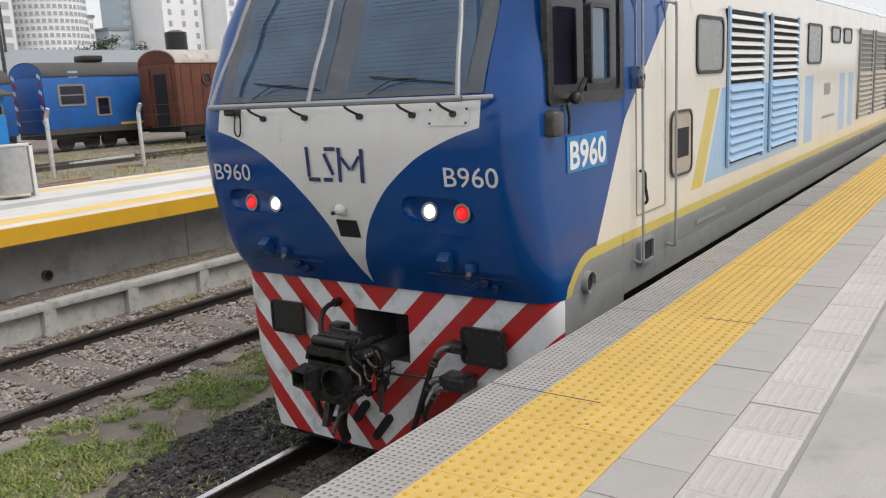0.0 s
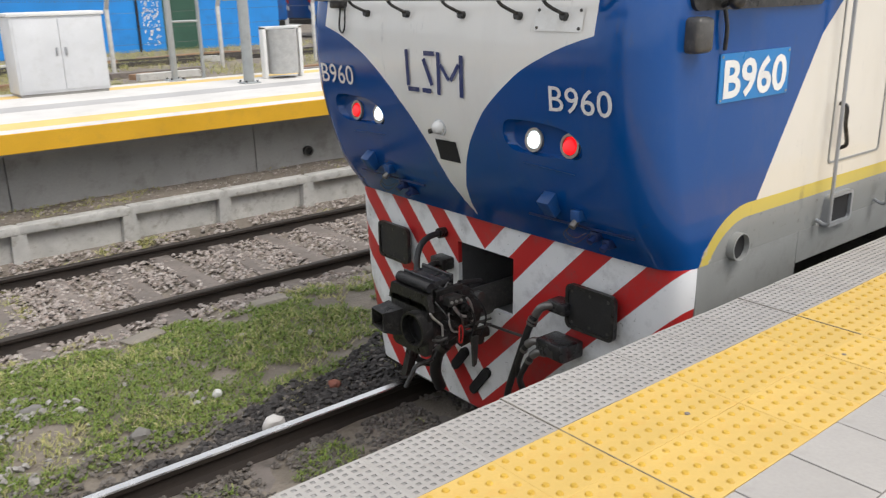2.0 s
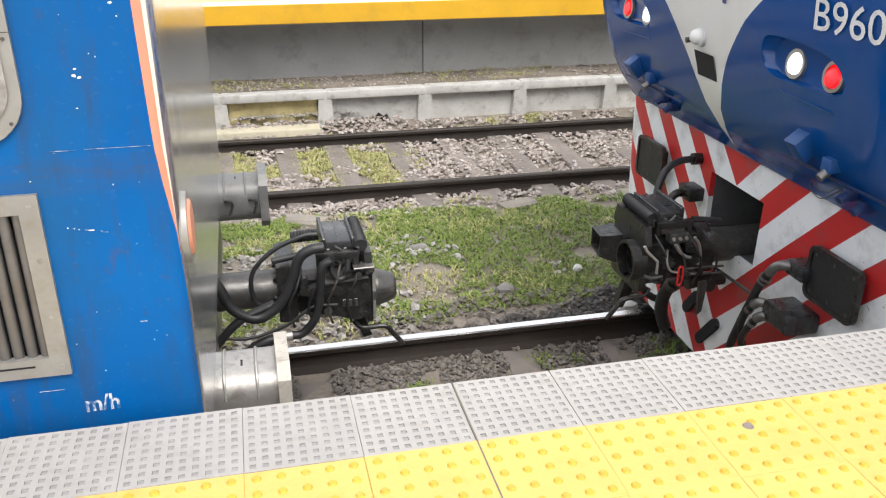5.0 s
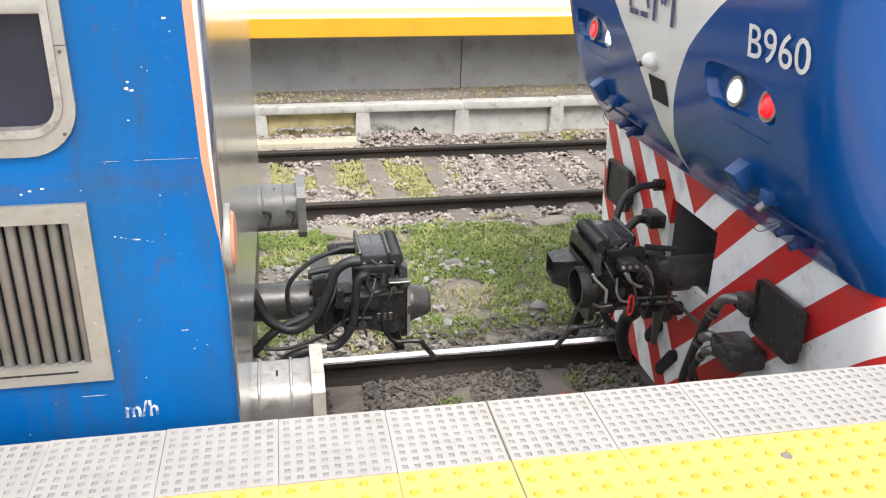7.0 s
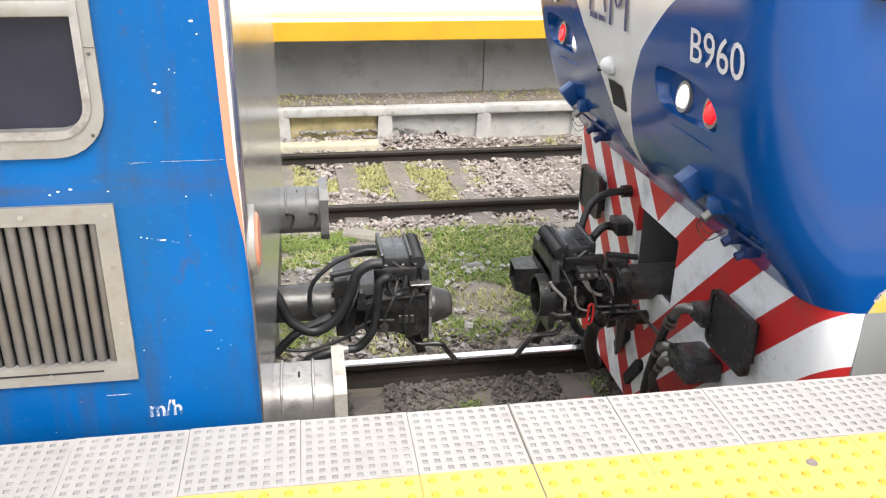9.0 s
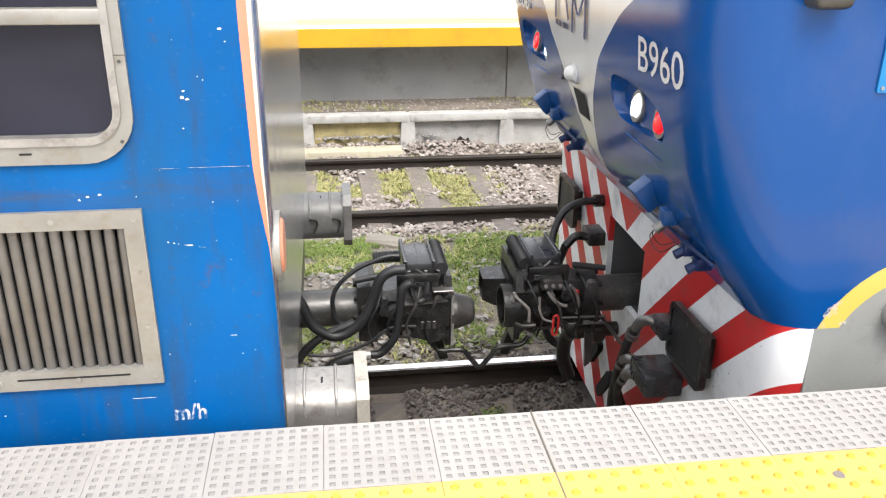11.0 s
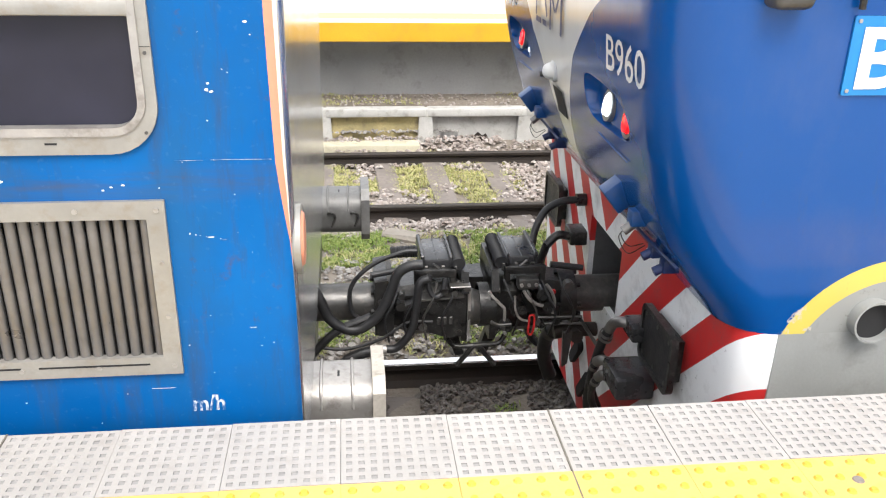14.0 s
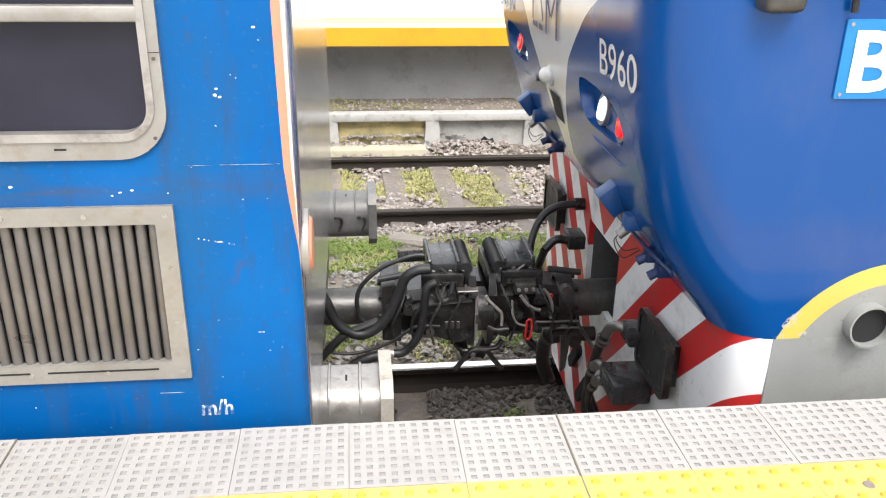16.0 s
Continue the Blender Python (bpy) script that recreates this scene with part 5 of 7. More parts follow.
    h = side_part("hatch", bm, M["hatch_tan"], loco, "tan rounded hatch with a dark grille")
    bm = bmesh.new()
    frame_prism(bm, rounded(2.69, 3.22, .62, 1.16, .09), rounded(2.71, 3.20, .64, 1.14, .08), "y", ys - .022, ys - .01)
    side_part("hatch_frame", bm, M["black_iron"], h)
    bm = bmesh.new()
    box(bm, 2.79, 3.13, ys - .016, ys - .011, .77, 1.01)
    side_part("grille", bm, M["void_shade"], h)
    # engine-room windows
    for a, b, z0, z1 in ((3.34, 4.13, 1.436, 1.935), (7.8, 8.68, 1.48, 2.0), (9.38, 10.06, 1.77, 2.005), (10.36, 11.06, 1.77, 2.005)):
        bm = bmesh.new()
        frame_prism(bm, rounded(a, b, z0, z1, .09), rounded(a + .035, b - .035, z0 + .03, z1 - .03, .07), "y", ys - .015, ys + .005)
        w = side_part("engine_room_window", bm, M["rubber"], loco, "rounded grey glass window in a black rubber seal")
        bm = bmesh.new()
        prism(bm, rounded(a + .03, b - .03, z0 + .025, z1 - .025, .07), "y", ys - .006, ys - .001)
        side_part("pane", bm, M["grey_glass"], w)
    # louvred air intakes: open white slats above, pale blue below
    for a, b, low in ((4.25, 5.58, True), (5.86, 7.22, True), (11.85, 13.3, False), (13.6, 15.1, False), (15.4, 16.9, False)):
        # panels of the front intakes painted near-black as shade behind the slats
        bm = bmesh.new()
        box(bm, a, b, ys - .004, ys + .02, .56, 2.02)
        lv = side_part("louvre_panel", bm, M["void_shade"] if low else M["sill_grey"], loco, "louvred air intake, white slats above pale blue")
        for x in (a, b - .05):
            bm = bmesh.new()
            box(bm, x, x + .05, ys - .03, ys - .003, .54, 2.04, .004, 1)
            side_part("stile", bm, M["pale_blue"] if low else M["sill_grey"], lv)
        n = 8
        for i in range(n):
            z = 1.385 + i * .081
            bm = bmesh.new()
            box(bm, a + .05, b - .05, -.03, .03, -.004, .004, 0, 1, Matrix.Translation((0, ys - .018, z)) @ Euler((radians(48 if a < 6 else 20), 0, 0)).to_matrix().to_4x4())
            side_part("slat", bm, M["white_paint"] if low else M["hatch_tan"], lv)
        for i in range(9):
            z = .58 + i * .083
            bm = bmesh.new()
            prism(bm, [(ys - .006, z), (ys - .045, z + .012), (ys - .006, z + .082)], "x", a + .05, b - .05)
            side_part("slat", bm, M["pale_blue"] if low else M["hatch_tan"], lv)
    # pipe end in the sill and worn paint at the corner
    bm = bmesh.new()
    ring(bm, (1.11, ys + .05, .117), (1.11, ys - .035, .117), .076, .007, 28)
    p = side_part("exhaust_pipe", bm, M["sill_grey"], loco, "grey pipe end in the sill")
    # flat disc, its near-black colour standing in for shade in the pipe
    bm = bmesh.new()
    cyl(bm, (1.11, ys + .02, .117), (1.11, ys - .006, .117), .07, n=24)
    side_part("pipe_mouth", bm, M["void_shade"], p)
    # plain bars where small writing is
    for x, z, w_ in ((9.0, 1.05, .45), (8.9, .72, .9), (3.4, .13, .9)):
        bm = bmesh.new()
        box(bm, x, x + w_, ys - .003, ys - .001, z, z + (.16 if z > 1 else .04))
        side_part("marking_bar", bm, M["sill_grey"] if z > .5 else M["grille_grey"], loco)
    bm = bmesh.new()
    box(bm, .9, 19.4, Y - 1.33, Y + 1.33, 2.30, 2.34)
    side_part("cant_rail", bm, M["sill_grey"], loco)
    for x in (5.2, 8.0, 11.5, 15.0):
        bm = bmesh.new()
        box(bm, x, x + .9, Y - .5, Y + .5, 2.74, 2.9, .03)
        side_part("roof_vent", bm, M["grille_grey"], loco)


def loco_skirt_fittings():
    # square rubber pads
    for s in (-1, 1):
        yc = Y + s * 0.898
        bm = bmesh.new()
        prism(bm, rounded(yc - .17, yc + .17, -.398, -.142, .038), "x", .602, .62)
        pad = part("anti_climb_pad", bm, M["rubber"], loco, "black rubber faced square buffer pad")
        bm = bmesh.new()
        frame_prism(bm, rounded(yc - .172, yc + .172, -.40, -.14, .04), rounded(yc - .152, yc + .152, -.38, -.16, .03), "x", .594, .622)
        part("pad_rim", bm, M["black_iron"], pad)
        bm = bmesh.new()
        box(bm, .61, .69, yc - .12, yc + .12, -.36, -.18)
        part("pad_mount", bm, M["black_iron"], pad)
        for dy in (-.14, 0, .14):
            for z in (-.36, -.18):
                bm = bmesh.new()
                cyl(bm, (.602, yc + dy * .9, z), (.598, yc + dy * .9, z), .009, n=8)
                part("bolt", bm, M["grey_iron"], pad)
    # hose sockets by the pads
    U, W = .035, .068
    bm = bmesh.new()
    box(bm, .555, .67, Y - .76, Y - .62, -.365 + U, -.295 + U, .012)
    a = part("air_valve_block", bm, M["box_black"], loco, "black air valve block with an elbow fitting")
    bm = bmesh.new()
    tube(bm, [(.575, Y - .655, -.325 + U), (.545, Y - .635, -.325 + U), (.525, Y - .60, -.35 + U), (.515, Y - .575, -.395 + U)], .024, 14)
    part("elbow", bm, M["elbow_steel"], a, "grey steel elbow")
    bm = bmesh.new()
    tube(bm, [(.516, Y - .578, -.39 + U), (.50, Y - .535, -.49 + U), (.495, Y - .46, -.66), (.52, Y - .36, -.88), (.57, Y - .28, -1.04)], .021, 14)
    part("hose", bm, M["rubber"], a, "thick black air hose")
    for q in (0, .028):
        bm = bmesh.new()
        ring(bm, (.511, Y - .566 + q * .4, -.415 + U - q * .9), (.509, Y - .561 + q * .4, -.427 + U - q * .9), .031, .005, 18)
        part("hose_clamp", bm, M["elbow_steel"], a)
    bm = bmesh.new()
    box(bm, .49, .66, Y - .815, Y - .60, -.645 + W, -.545 + W, .016)
    b = part("jumper_box", bm, M["box_black"], loco, "black socket box with two plugs")
    for dy, dz in ((0, 0), (.02, -.055)):
        bm = bmesh.new()
        tube(bm, [(.53, Y - 0.610 - dy * 2, -.585 + W + dz), (.50, Y - 0.575 - dy * 2, -.58 + W + dz), (.485, Y - 0.540 - dy * 2, -.61 + W + dz)], .024, 14)
        part("plug", bm, M["elbow_steel"], b, "dull steel plug elbow")
        bm = bmesh.new()
        tube(bm, [(.488, Y - 0.548 - dy * 2, -.60 + W + dz), (.48, Y - 0.500 - dy * 2, -.68 + W + dz), (.51, Y - 0.440 - dy, -.82 + W + dz), (.60, Y - .44, -.98)], .018, 10)
        part("cable", bm, M["rubber"], b)
        bm = bmesh.new()
        ring(bm, (.483, Y - 0.525 - dy * 2, -.64 + W + dz), (.482, Y - 0.515 - dy * 2, -.657 + W + dz), .022, .004, 16)
        part("cable_ring", bm, M["elbow_steel"], b)
    # valve tee in the middle with its hose
    bm = bmesh.new()
    tube(bm, [(.64, Y - .02, -.66), (.50, Y - .02, -.66), (.42, Y - .02, -.67)], .038, 12)
    tube(bm, [(.52, Y - .10, -.66), (.52, Y + .10, -.69)], .034, 12, steps=1)
    t = part("brake_cock", bm, M["cone_iron"], loco, "grimy brake pipe cock with a lever")
    bm = bmesh.new()
    prism(bm, [(.44, -.62), (.49, -.62), (.475, -.80), (.45, -.82)], "y", Y - .12, Y - .10)
    part("lever", bm, M["grey_iron"], t)
    bm = bmesh.new()
    tube(bm, [(.50, Y + .09, -.69), (.47, Y + .17, -.76), (.45, Y + .24, -.86), (.46, Y + .28, -1.0), (.5, Y + .28, -1.12)], .038, 12, .06)
    part("hose", bm, M["rubber"], t, "ribbed black hose")
    bm = bmesh.new()
    ring(bm, (.465, Y + .18, -.77), (.455, Y + .205, -.80), .046, .007, 16)
    part("hose_clamp", bm, M["grey_iron"], t)
    bm = bmesh.new()
    cyl(bm, (.52, Y - .05, -.545), (.52, Y - .52, -.52), .009)
    box(bm, .47, .53, Y - .08, Y + .03, -.58, -.53, .008)
    part("release_rod", bm, M["grey_iron"], loco, "thin uncoupling rod")
    # far side hoses
    bm = bmesh.new()
    cyl(bm, (.655, Y + .391, -.099), (.60, Y + .391, -.099), .034)
    f = part("hose_flange", bm, M["black_iron"], loco)
    bm = bmesh.new()
    tube(bm, [(.62, Y + .391, -.099), (.52, Y + .388, -.105), (.43, Y + .37, -.15), (.37, Y + .33, -.25), (.34, Y + .25, -.35), (.34, Y + .2, -.4)], .020, 12)
    part("hose", bm, M["rubber"], f, "curved black hose to the coupler")
    bm = bmesh.new()
    box(bm, .56, .66, Y + .30, Y + .44, -.33, -.25, .012)
    tube(bm, [(.58, Y + .34, -.29), (.50, Y + .34, -.28), (.44, Y + .33, -.33)], .024, 12)
    part("air_elbow", bm, M["black_iron"], f)
    bm = bmesh.new()
    tube(bm, [(.44, Y + .33, -.33), (.40, Y + .36, -.5), (.36, Y + .42, -.72), (.40, Y + .40, -.92), (.5, Y + .34, -.98)], .022, 10)
    part("cable", bm, M["rubber"], f)
    # slots of the lower skirt: near-black slabs standing in for their shade
    for y, z, h in ((.34, -.80, .13), (.22, -.93, .15), (.02, -1.02, .20), (.50, -.90, .10)):
        bm = bmesh.new()
        n = 10
        ang = radians(38)
        pts = []
        for i in range(2 * n):
            a = math.pi * i / n
            du, dv = .032 * math.cos(a), .032 * math.sin(a) + (h / 2 if i < n else -h / 2)
            pts.append((Y + y - du * math.cos(ang) - dv * math.sin(ang), z - du * math.sin(ang) + dv * math.cos(ang)))
        prism(bm, pts, "x", .607, .70)
        part("slot", bm, M["void_shade"], loco, "near-black slab painted as the shade of a skirt slot")


def coupler(parent, xf, s, z, label):
    """An automatic coupler head whose face is at xf; s is -1 where it looks towards -x."""
    def px(a):
        return xf - s * a
    def rng(a, b):
        return sorted((px(a), px(b)))
    bm = bmesh.new()
    cyl(bm, (px(.40), Y, z), (px(1.02 if s < 0 else .84), Y, z), .094 if s < 0 else .092, n=24)
    c = part("coupler", bm, M["grey_iron"], parent, label)
    bm = bmesh.new()
    ring(bm, (px(.36), Y, z), (px(.44), Y, z), .135, .04, 24)
    part("clamp_ring", bm, M["black_iron"], c)
    for k in range(8):
        bm = bmesh.new()
        a = k * math.tau / 8
        cyl(bm, (px(.345), Y + .12 * math.cos(a), z + .12 * math.sin(a)), (px(.46), Y + .12 * math.cos(a), z + .12 * math.sin(a)), .014, n=6)
        part("ring_bolt", bm, M["black_iron"], c)
    # head casting: tapered box
    bm = bmesh.new()
    vs = []
    for a, w, h in ((.40, .10, .10), (.24, .15, .135), (.06, .155, .14), (.045, .165, .155), (.03, .165, .155)):
        ring_ = [bm.verts.new((px(a), Y + u * w, z + v * h)) for u, v in ((-1, -.7), (-.7, -1), (.7, -1), (1, -.7), (1, .7), (.7, 1), (-.7, 1), (-1, .7))]
        vs.append(ring_)
    for p, q in zip(vs, vs[1:]):
        for i in range(8):
            bm.faces.new((p[i], p[(i + 1) % 8], q[(i + 1) % 8], q[i]))
    bm.faces.new(vs[0])
    bm.faces.new(vs[-1])
    bmesh.ops.recalc_face_normals(bm, faces=bm.faces)
    part("head", bm, M["black_iron"], c, "greasy black cast coupler head")
    # face plate frame with a funnel on one side, a cone on the other
    fy, cy = (Y - .085, Y + .10) if s < 0 else (Y + .085, Y - .10)
    bm = bmesh.new()
    a, b = rng(0, .03)
    frame_prism(bm, rounded(Y - .175, Y + .175, z - .165, z + .16, .04), [(fy + .085 * math.cos(radians(90 * q + 90 * k / 5)), z + .085 * math.sin(radians(90 * q + 90 * k / 5))) for q in range(4) for k in range(6)], "x", a, b)
    part("face_plate", bm, M["black_iron"], c, "worn greasy face plate")
    bm = bmesh.new()
    ring(bm, (px(-.05 if s < 0 else -.008), fy, z), (px(.03), fy, z), .108, .014, 28)
    part("funnel", bm, M["black_iron"], c)
    # near-black disc painted as the shade deep in the funnel
    bm = bmesh.new()
    cyl(bm, (px(.024), fy, z), (px(.029), fy, z), .099, n=28)
    part("funnel_mouth", bm, M["void_shade"], c)
    if s > 0:
        bm = bmesh.new()
        ring_at = [(-.0, .096), (-.03, .092), (-.075, .078), (-.105, .068), (-.118, .058), (-.122, .04)]
        for (a, r), (b, q) in zip(ring_at, ring_at[1:]):
            cyl(bm, (px(a), cy, z), (px(b), cy, z), r, q, n=28, caps=b == -.122)
        part("cone", bm, M["grey_iron"], c, "dark blunt guide cone")
    bm = bmesh.new()
    a, b = rng(.0, .035)
    prism(bm, [(Y - .20, z + .12), (Y + .20, z + .12), (Y + .17, z + .22), (Y - .17, z + .22)], "x", a, b)
    part("lock_housing", bm, M["black_iron"], c)
    # electric head box on top
    bm = bmesh.new()
    a, b = rng(.06, .22)
    box(bm, a, b, Y - .135, Y + .135, z + .19, z + .275, .012, 2)
    e = part("electric_head", bm, M["box_black"], c, "black electric coupling box with a raised lid rim")
    bm = bmesh.new()
    a, b = rng(.03, .065)
    tube(bm, [((a + b) / 2, Y - .15 + .0075 * i, z + .25) for i in range(41)], .03, 14, .16, 1)
    part("cover_roll", bm, M["rubber"], e)
    for f, w, h in ((.075, .014, .29), (.145, .006, .278), (.208, .018, .294)):
        bm = bmesh.new()
        a, b = rng(f, f + w)
        box(bm, a, b, Y - .142, Y + .142, z + .20 if h > .28 else z + .27, z + h, .004, 1)
        part("lid_rim", bm, M["box_black"], e)
    for f in (.06, .12, .20):
        bm = bmesh.new()
        box(bm, px(f) - .009, px(f) + .009, Y - .152, Y - .134, z + .205, z + .245, .003, 1)
        part("latch", bm, M["grey_iron"], e)
    bm = bmesh.new()
    tube(bm, [(px(.08), Y - .15, z + .215), (px(.12), Y - .17, z + .23), (px(.17), Y - .16, z + .262)], .006, 6)
    part("lid_lever", bm, M["grey_iron"], e)
    bm = bmesh.new()
    a, b = rng(.06, .26)
    box(bm, a, b, Y - .185, Y - .15, z + .20, z + .24, .006)
    box(bm, a, a + .03, Y - .18, Y - .15, z + .16, z + .24, .006)
    box(bm, b - .03, b, Y - .18, Y - .15, z + .16, z + .24, .006)
    part("guide_bracket", bm, M["black_iron"], e)
    # levers, pipes and small fittings along the side by the platform
    rnd = random.Random(21 if s < 0 else 22)
    for k in range(7):
        bm = bmesh.new()
        x = px(.07 + .05 * k)
        zz = z + rnd.uniform(-.10, .14)
        cyl(bm, (x, Y - .155 - rnd.uniform(0, .03), zz), (x, Y - .22, zz), rnd.uniform(.016, .03), n=10)
        part("bolt_head", bm, M["black_iron"] if k % 3 else M["grey_iron"], c)
    for k in range(4):
        bm = bmesh.new()
        x = px(.06 + .09 * k)
        tube(bm, [(x, Y - .17, z + .17), (x - s * .03, Y - .23, z + .10), (x - s * .07, Y - .225, z + .0), (x - s * .05, Y - .20, z - .12)], .006, 8)
        part("air_pipe", bm, M["grey_iron"] if k == 1 else M["rubber"], c)
    bm = bmesh.new()
    tube(bm, [(px(.09), Y - .12, z - .16), (px(.05), Y - .13, z - .20), (px(-.06), Y - .14, z - .20), (px(-.10), Y - .14, z - .245), (px(-.15), Y - .14, z - .31)], .013, 10, steps=4)
    part("guide_horn", bm, M["black_iron"], c, "bent steel guide horn")
    bm = bmesh.new()
    prism(bm, [(px(.13), z - .17), (px(.03), z - .17), (px(.01), z - .24), (px(-.02), z - .34), (px(.025), z - .35), (px(.06), z - .26)], "y", Y + .03, Y + .075)
    part("lower_guide", bm, M["black_iron"], c)
    bm = bmesh.new()
    tube(bm, [(px(.30), Y - .10, z + .21), (px(.37), Y - .10, z + .20), (px(.46), Y - .11, z + .19)], .016, 10)
    part("cable_stub", bm, M["rubber"], c)
    return c


def loco_coupler_extras(c):
    bm = bmesh.new()
    tube(bm, [(.236, Y - .235, -.46), (.234, Y - .24, -.50), (.232, Y - .24, -.545), (.243, Y - .24, -.557), (.254, Y - .24, -.545), (.260, Y - .24, -.50), (.258, Y - .235, -.46), (.247, Y - .235, -.452), (.236, Y - .235, -.46)], .0055, 8, steps=3)
    part("release_handle", bm, M["red_paint"], c, "red release handle")
    bm = bmesh.new()
    cyl(bm, (.36, Y - .17, -.36), (.36, Y - .185, -.36), .011, n=12)
    part("red_cap", bm, M["red_paint"], c)
    # bare steel air pipes and a valve box on the side by the platform
    for line, r in (([(.037, -.325), (.055, -.355), (.10, -.40), (.113, -.42), (.115, -.48)], .0075), ([(.20, -.325), (.232, -.37), (.27, -.40), (.30, -.41)], .0085), ([(.16, -.35), (.165, -.42), (.19, -.47), (.24, -.49)], .006),
                    ([(.31, -.30), (.34, -.34), (.36, -.40), (.355, -.46)], .008), ([(.05, -.49), (.09, -.505), (.15, -.50)], .009)):
        bm = bmesh.new()
        tube(bm, [(x, Y - .215 - .02 * math.sin(9 * x), z) for x, z in line], r, 8)
        part("air_pipe", bm, M["worn_steel"] if r < .009 else M["grey_iron"], c, "bare steel air pipe")
    bm = bmesh.new()
    box(bm, .175, .275, Y - .225, Y - .165, -.325, -.27, .008)
    v = part("valve_box", bm, M["grey_iron"], c, "dusty grey valve box")
    for x in (.19, .225, .26):
        bm = bmesh.new()
        cyl(bm, (x, Y - .225, -.297), (x, Y - .236, -.297), .009, n=8)
        part("bolt", bm, M["worn_steel"], v)
    for x, z, r in ((.30, -.36, .03), (.335, -.43, .024), (.20, -.44, .026), (.14, -.53, .022), (.30, -.52, .02)):
        bm = bmesh.new()
        cyl(bm, (x, Y - .15, z), (x, Y - .215, z), r, n=12)
        cyl(bm, (x, Y - .215, z), (x, Y - .235, z), r * .55, n=6)
        part("pipe_union", bm, M["black_iron"], c)
    for dz in (-.02, .015):
        bm = bmesh.new()
        cyl(bm, (.27, Y - .20, -.50 + dz), (.50, Y - .22, -.495 + dz), .007, n=10)
        part("link_rod", bm, M["grey_iron"], c)
    # square flared horn, hollow, narrowing towards its mouth
    bm = bmesh.new()
    loops = []
    for x, y0, y1, z0, z1 in ((.06, .06, .21, -.55, -.37), (.0, .09, .225, -.54, -.385), (-.05, .12, .235, -.525, -.395), (-.047, .13, .226, -.515, -.405), (.045, .11, .20, -.51, -.41)):
        loops.append([bm.verts.new((x, Y + y, z)) for y, z in ((y0, z0), (y1, z0 + .02), (y1, z1), (y0, z1 - .01))])
    for p, q in zip(loops, loops[1:]):
        for i in range(4):
            bm.faces.new((p[i], p[(i + 1) % 4], q[(i + 1) % 4], q[i]))
    bm.faces.new(loops[-1])
    bmesh.ops.recalc_face_normals(bm, faces=bm.faces)
    part("gathering_horn", bm, M["black_iron"], c, "greasy black square gathering horn", smooth=False)


loco_front()
loco_side()
loco_skirt_fittings()
loco_head = coupler(loco, 0.055, -1, -0.46, "automatic coupler with a heavy draw shaft")
loco_coupler_extras(loco_head)


# ---- coach coupler, buffers and hoses ----
def coach_head_details(c):
    """Side casting, bright edges and small hoses of the coach's coupler head."""
    z = -.478
    bm = bmesh.new()
    prism(bm, [(-.32, z + .055), (-.24, z + .09), (-.02, z + .10), (-.02, z - .11), (-.10, z - .12), (-.20, z - .085), (-.30, z - .03)], "y", Y - .20, Y - .145)
    part("side_casting", bm, M["black_iron"], c, "heavy black side casting")
    # ledge coloured paler than the casting to paint in its metallic sheen
    bm = bmesh.new()
    prism(bm, [(-.26, z + .085), (-.03, z + .10), (-.03, z + .108), (-.26, z + .094)], "y", Y - .215, Y - .14)
    part("top_ledge", bm, M["elbow_steel"], c, "ledge along the casting, its sheen put in as paler steel")
    bm = bmesh.new()
    prism(bm, [(-.008, z - .12), (.006, z - .13), (.006, z + .13), (-.002, z + .15), (-.008, z + .13)], "y", Y - .192, Y - .172)
    part("face_rim", bm, M["worn_steel"], c, "pale steel edge of the face plate")
    for i in range(3):
        bm = bmesh.new()
        box(bm, -.155 + .028 * i, -.138 + .028 * i, Y - .204, Y - .199, z - .045, z - .005, .002, 1)
        part("cast_mark", bm, M["grey_iron"], c)
    bm = bmesh.new()
    tube(bm, [(-.195, Y - .19, -.265), (-.20, Y - .205, -.32), (-.175, Y - .215, -.365), (-.14, Y - .21, -.36), (-.125, Y - .20, -.315), (-.12, Y - .19, -.28)], .013, 10)
    part("loop_hose", bm, M["rubber"], c, "short looped hose under the box")
    bm = bmesh.new()
    box(bm, -.10, .0, Y - .225, Y - .17, -.325, -.315, .003, 1)
    box(bm, -.03, .0, Y - .22, Y - .18, -.345, -.325, .003, 1)
    part("latch_plate", bm, M["elbow_steel"], c, "bare steel latch plate")
    for x, zz, r in ((-.27, z - .02, .022), (-.22, z + .03, .018), (-.05, z - .09, .016), (-.05, z + .06, .016), (-.33, z + .06, .024)):
        bm = bmesh.new()
        cyl(bm, (x, Y - .15, zz), (x, Y - .212, zz), r, n=8)
        part("bolt_head", bm, M["black_iron"], c)
    bm = bmesh.new()
    prism(bm, [(-.45, z - .12), (-.36, z - .13), (-.36, z + .15), (-.39, z + .17), (-.45, z + .16)], "y", Y - .15, Y + .15)
    part("clamp_block", bm, M["black_iron"], c, "square clamp block round the shaft")
    for x in (-.39, -.42):
        bm = bmesh.new()
        cyl(bm, (x, Y - .15, z + .06), (x, Y - .165, z + .06), .016, n=6)
        part("clamp_bolt", bm, M["grey_iron"], c)


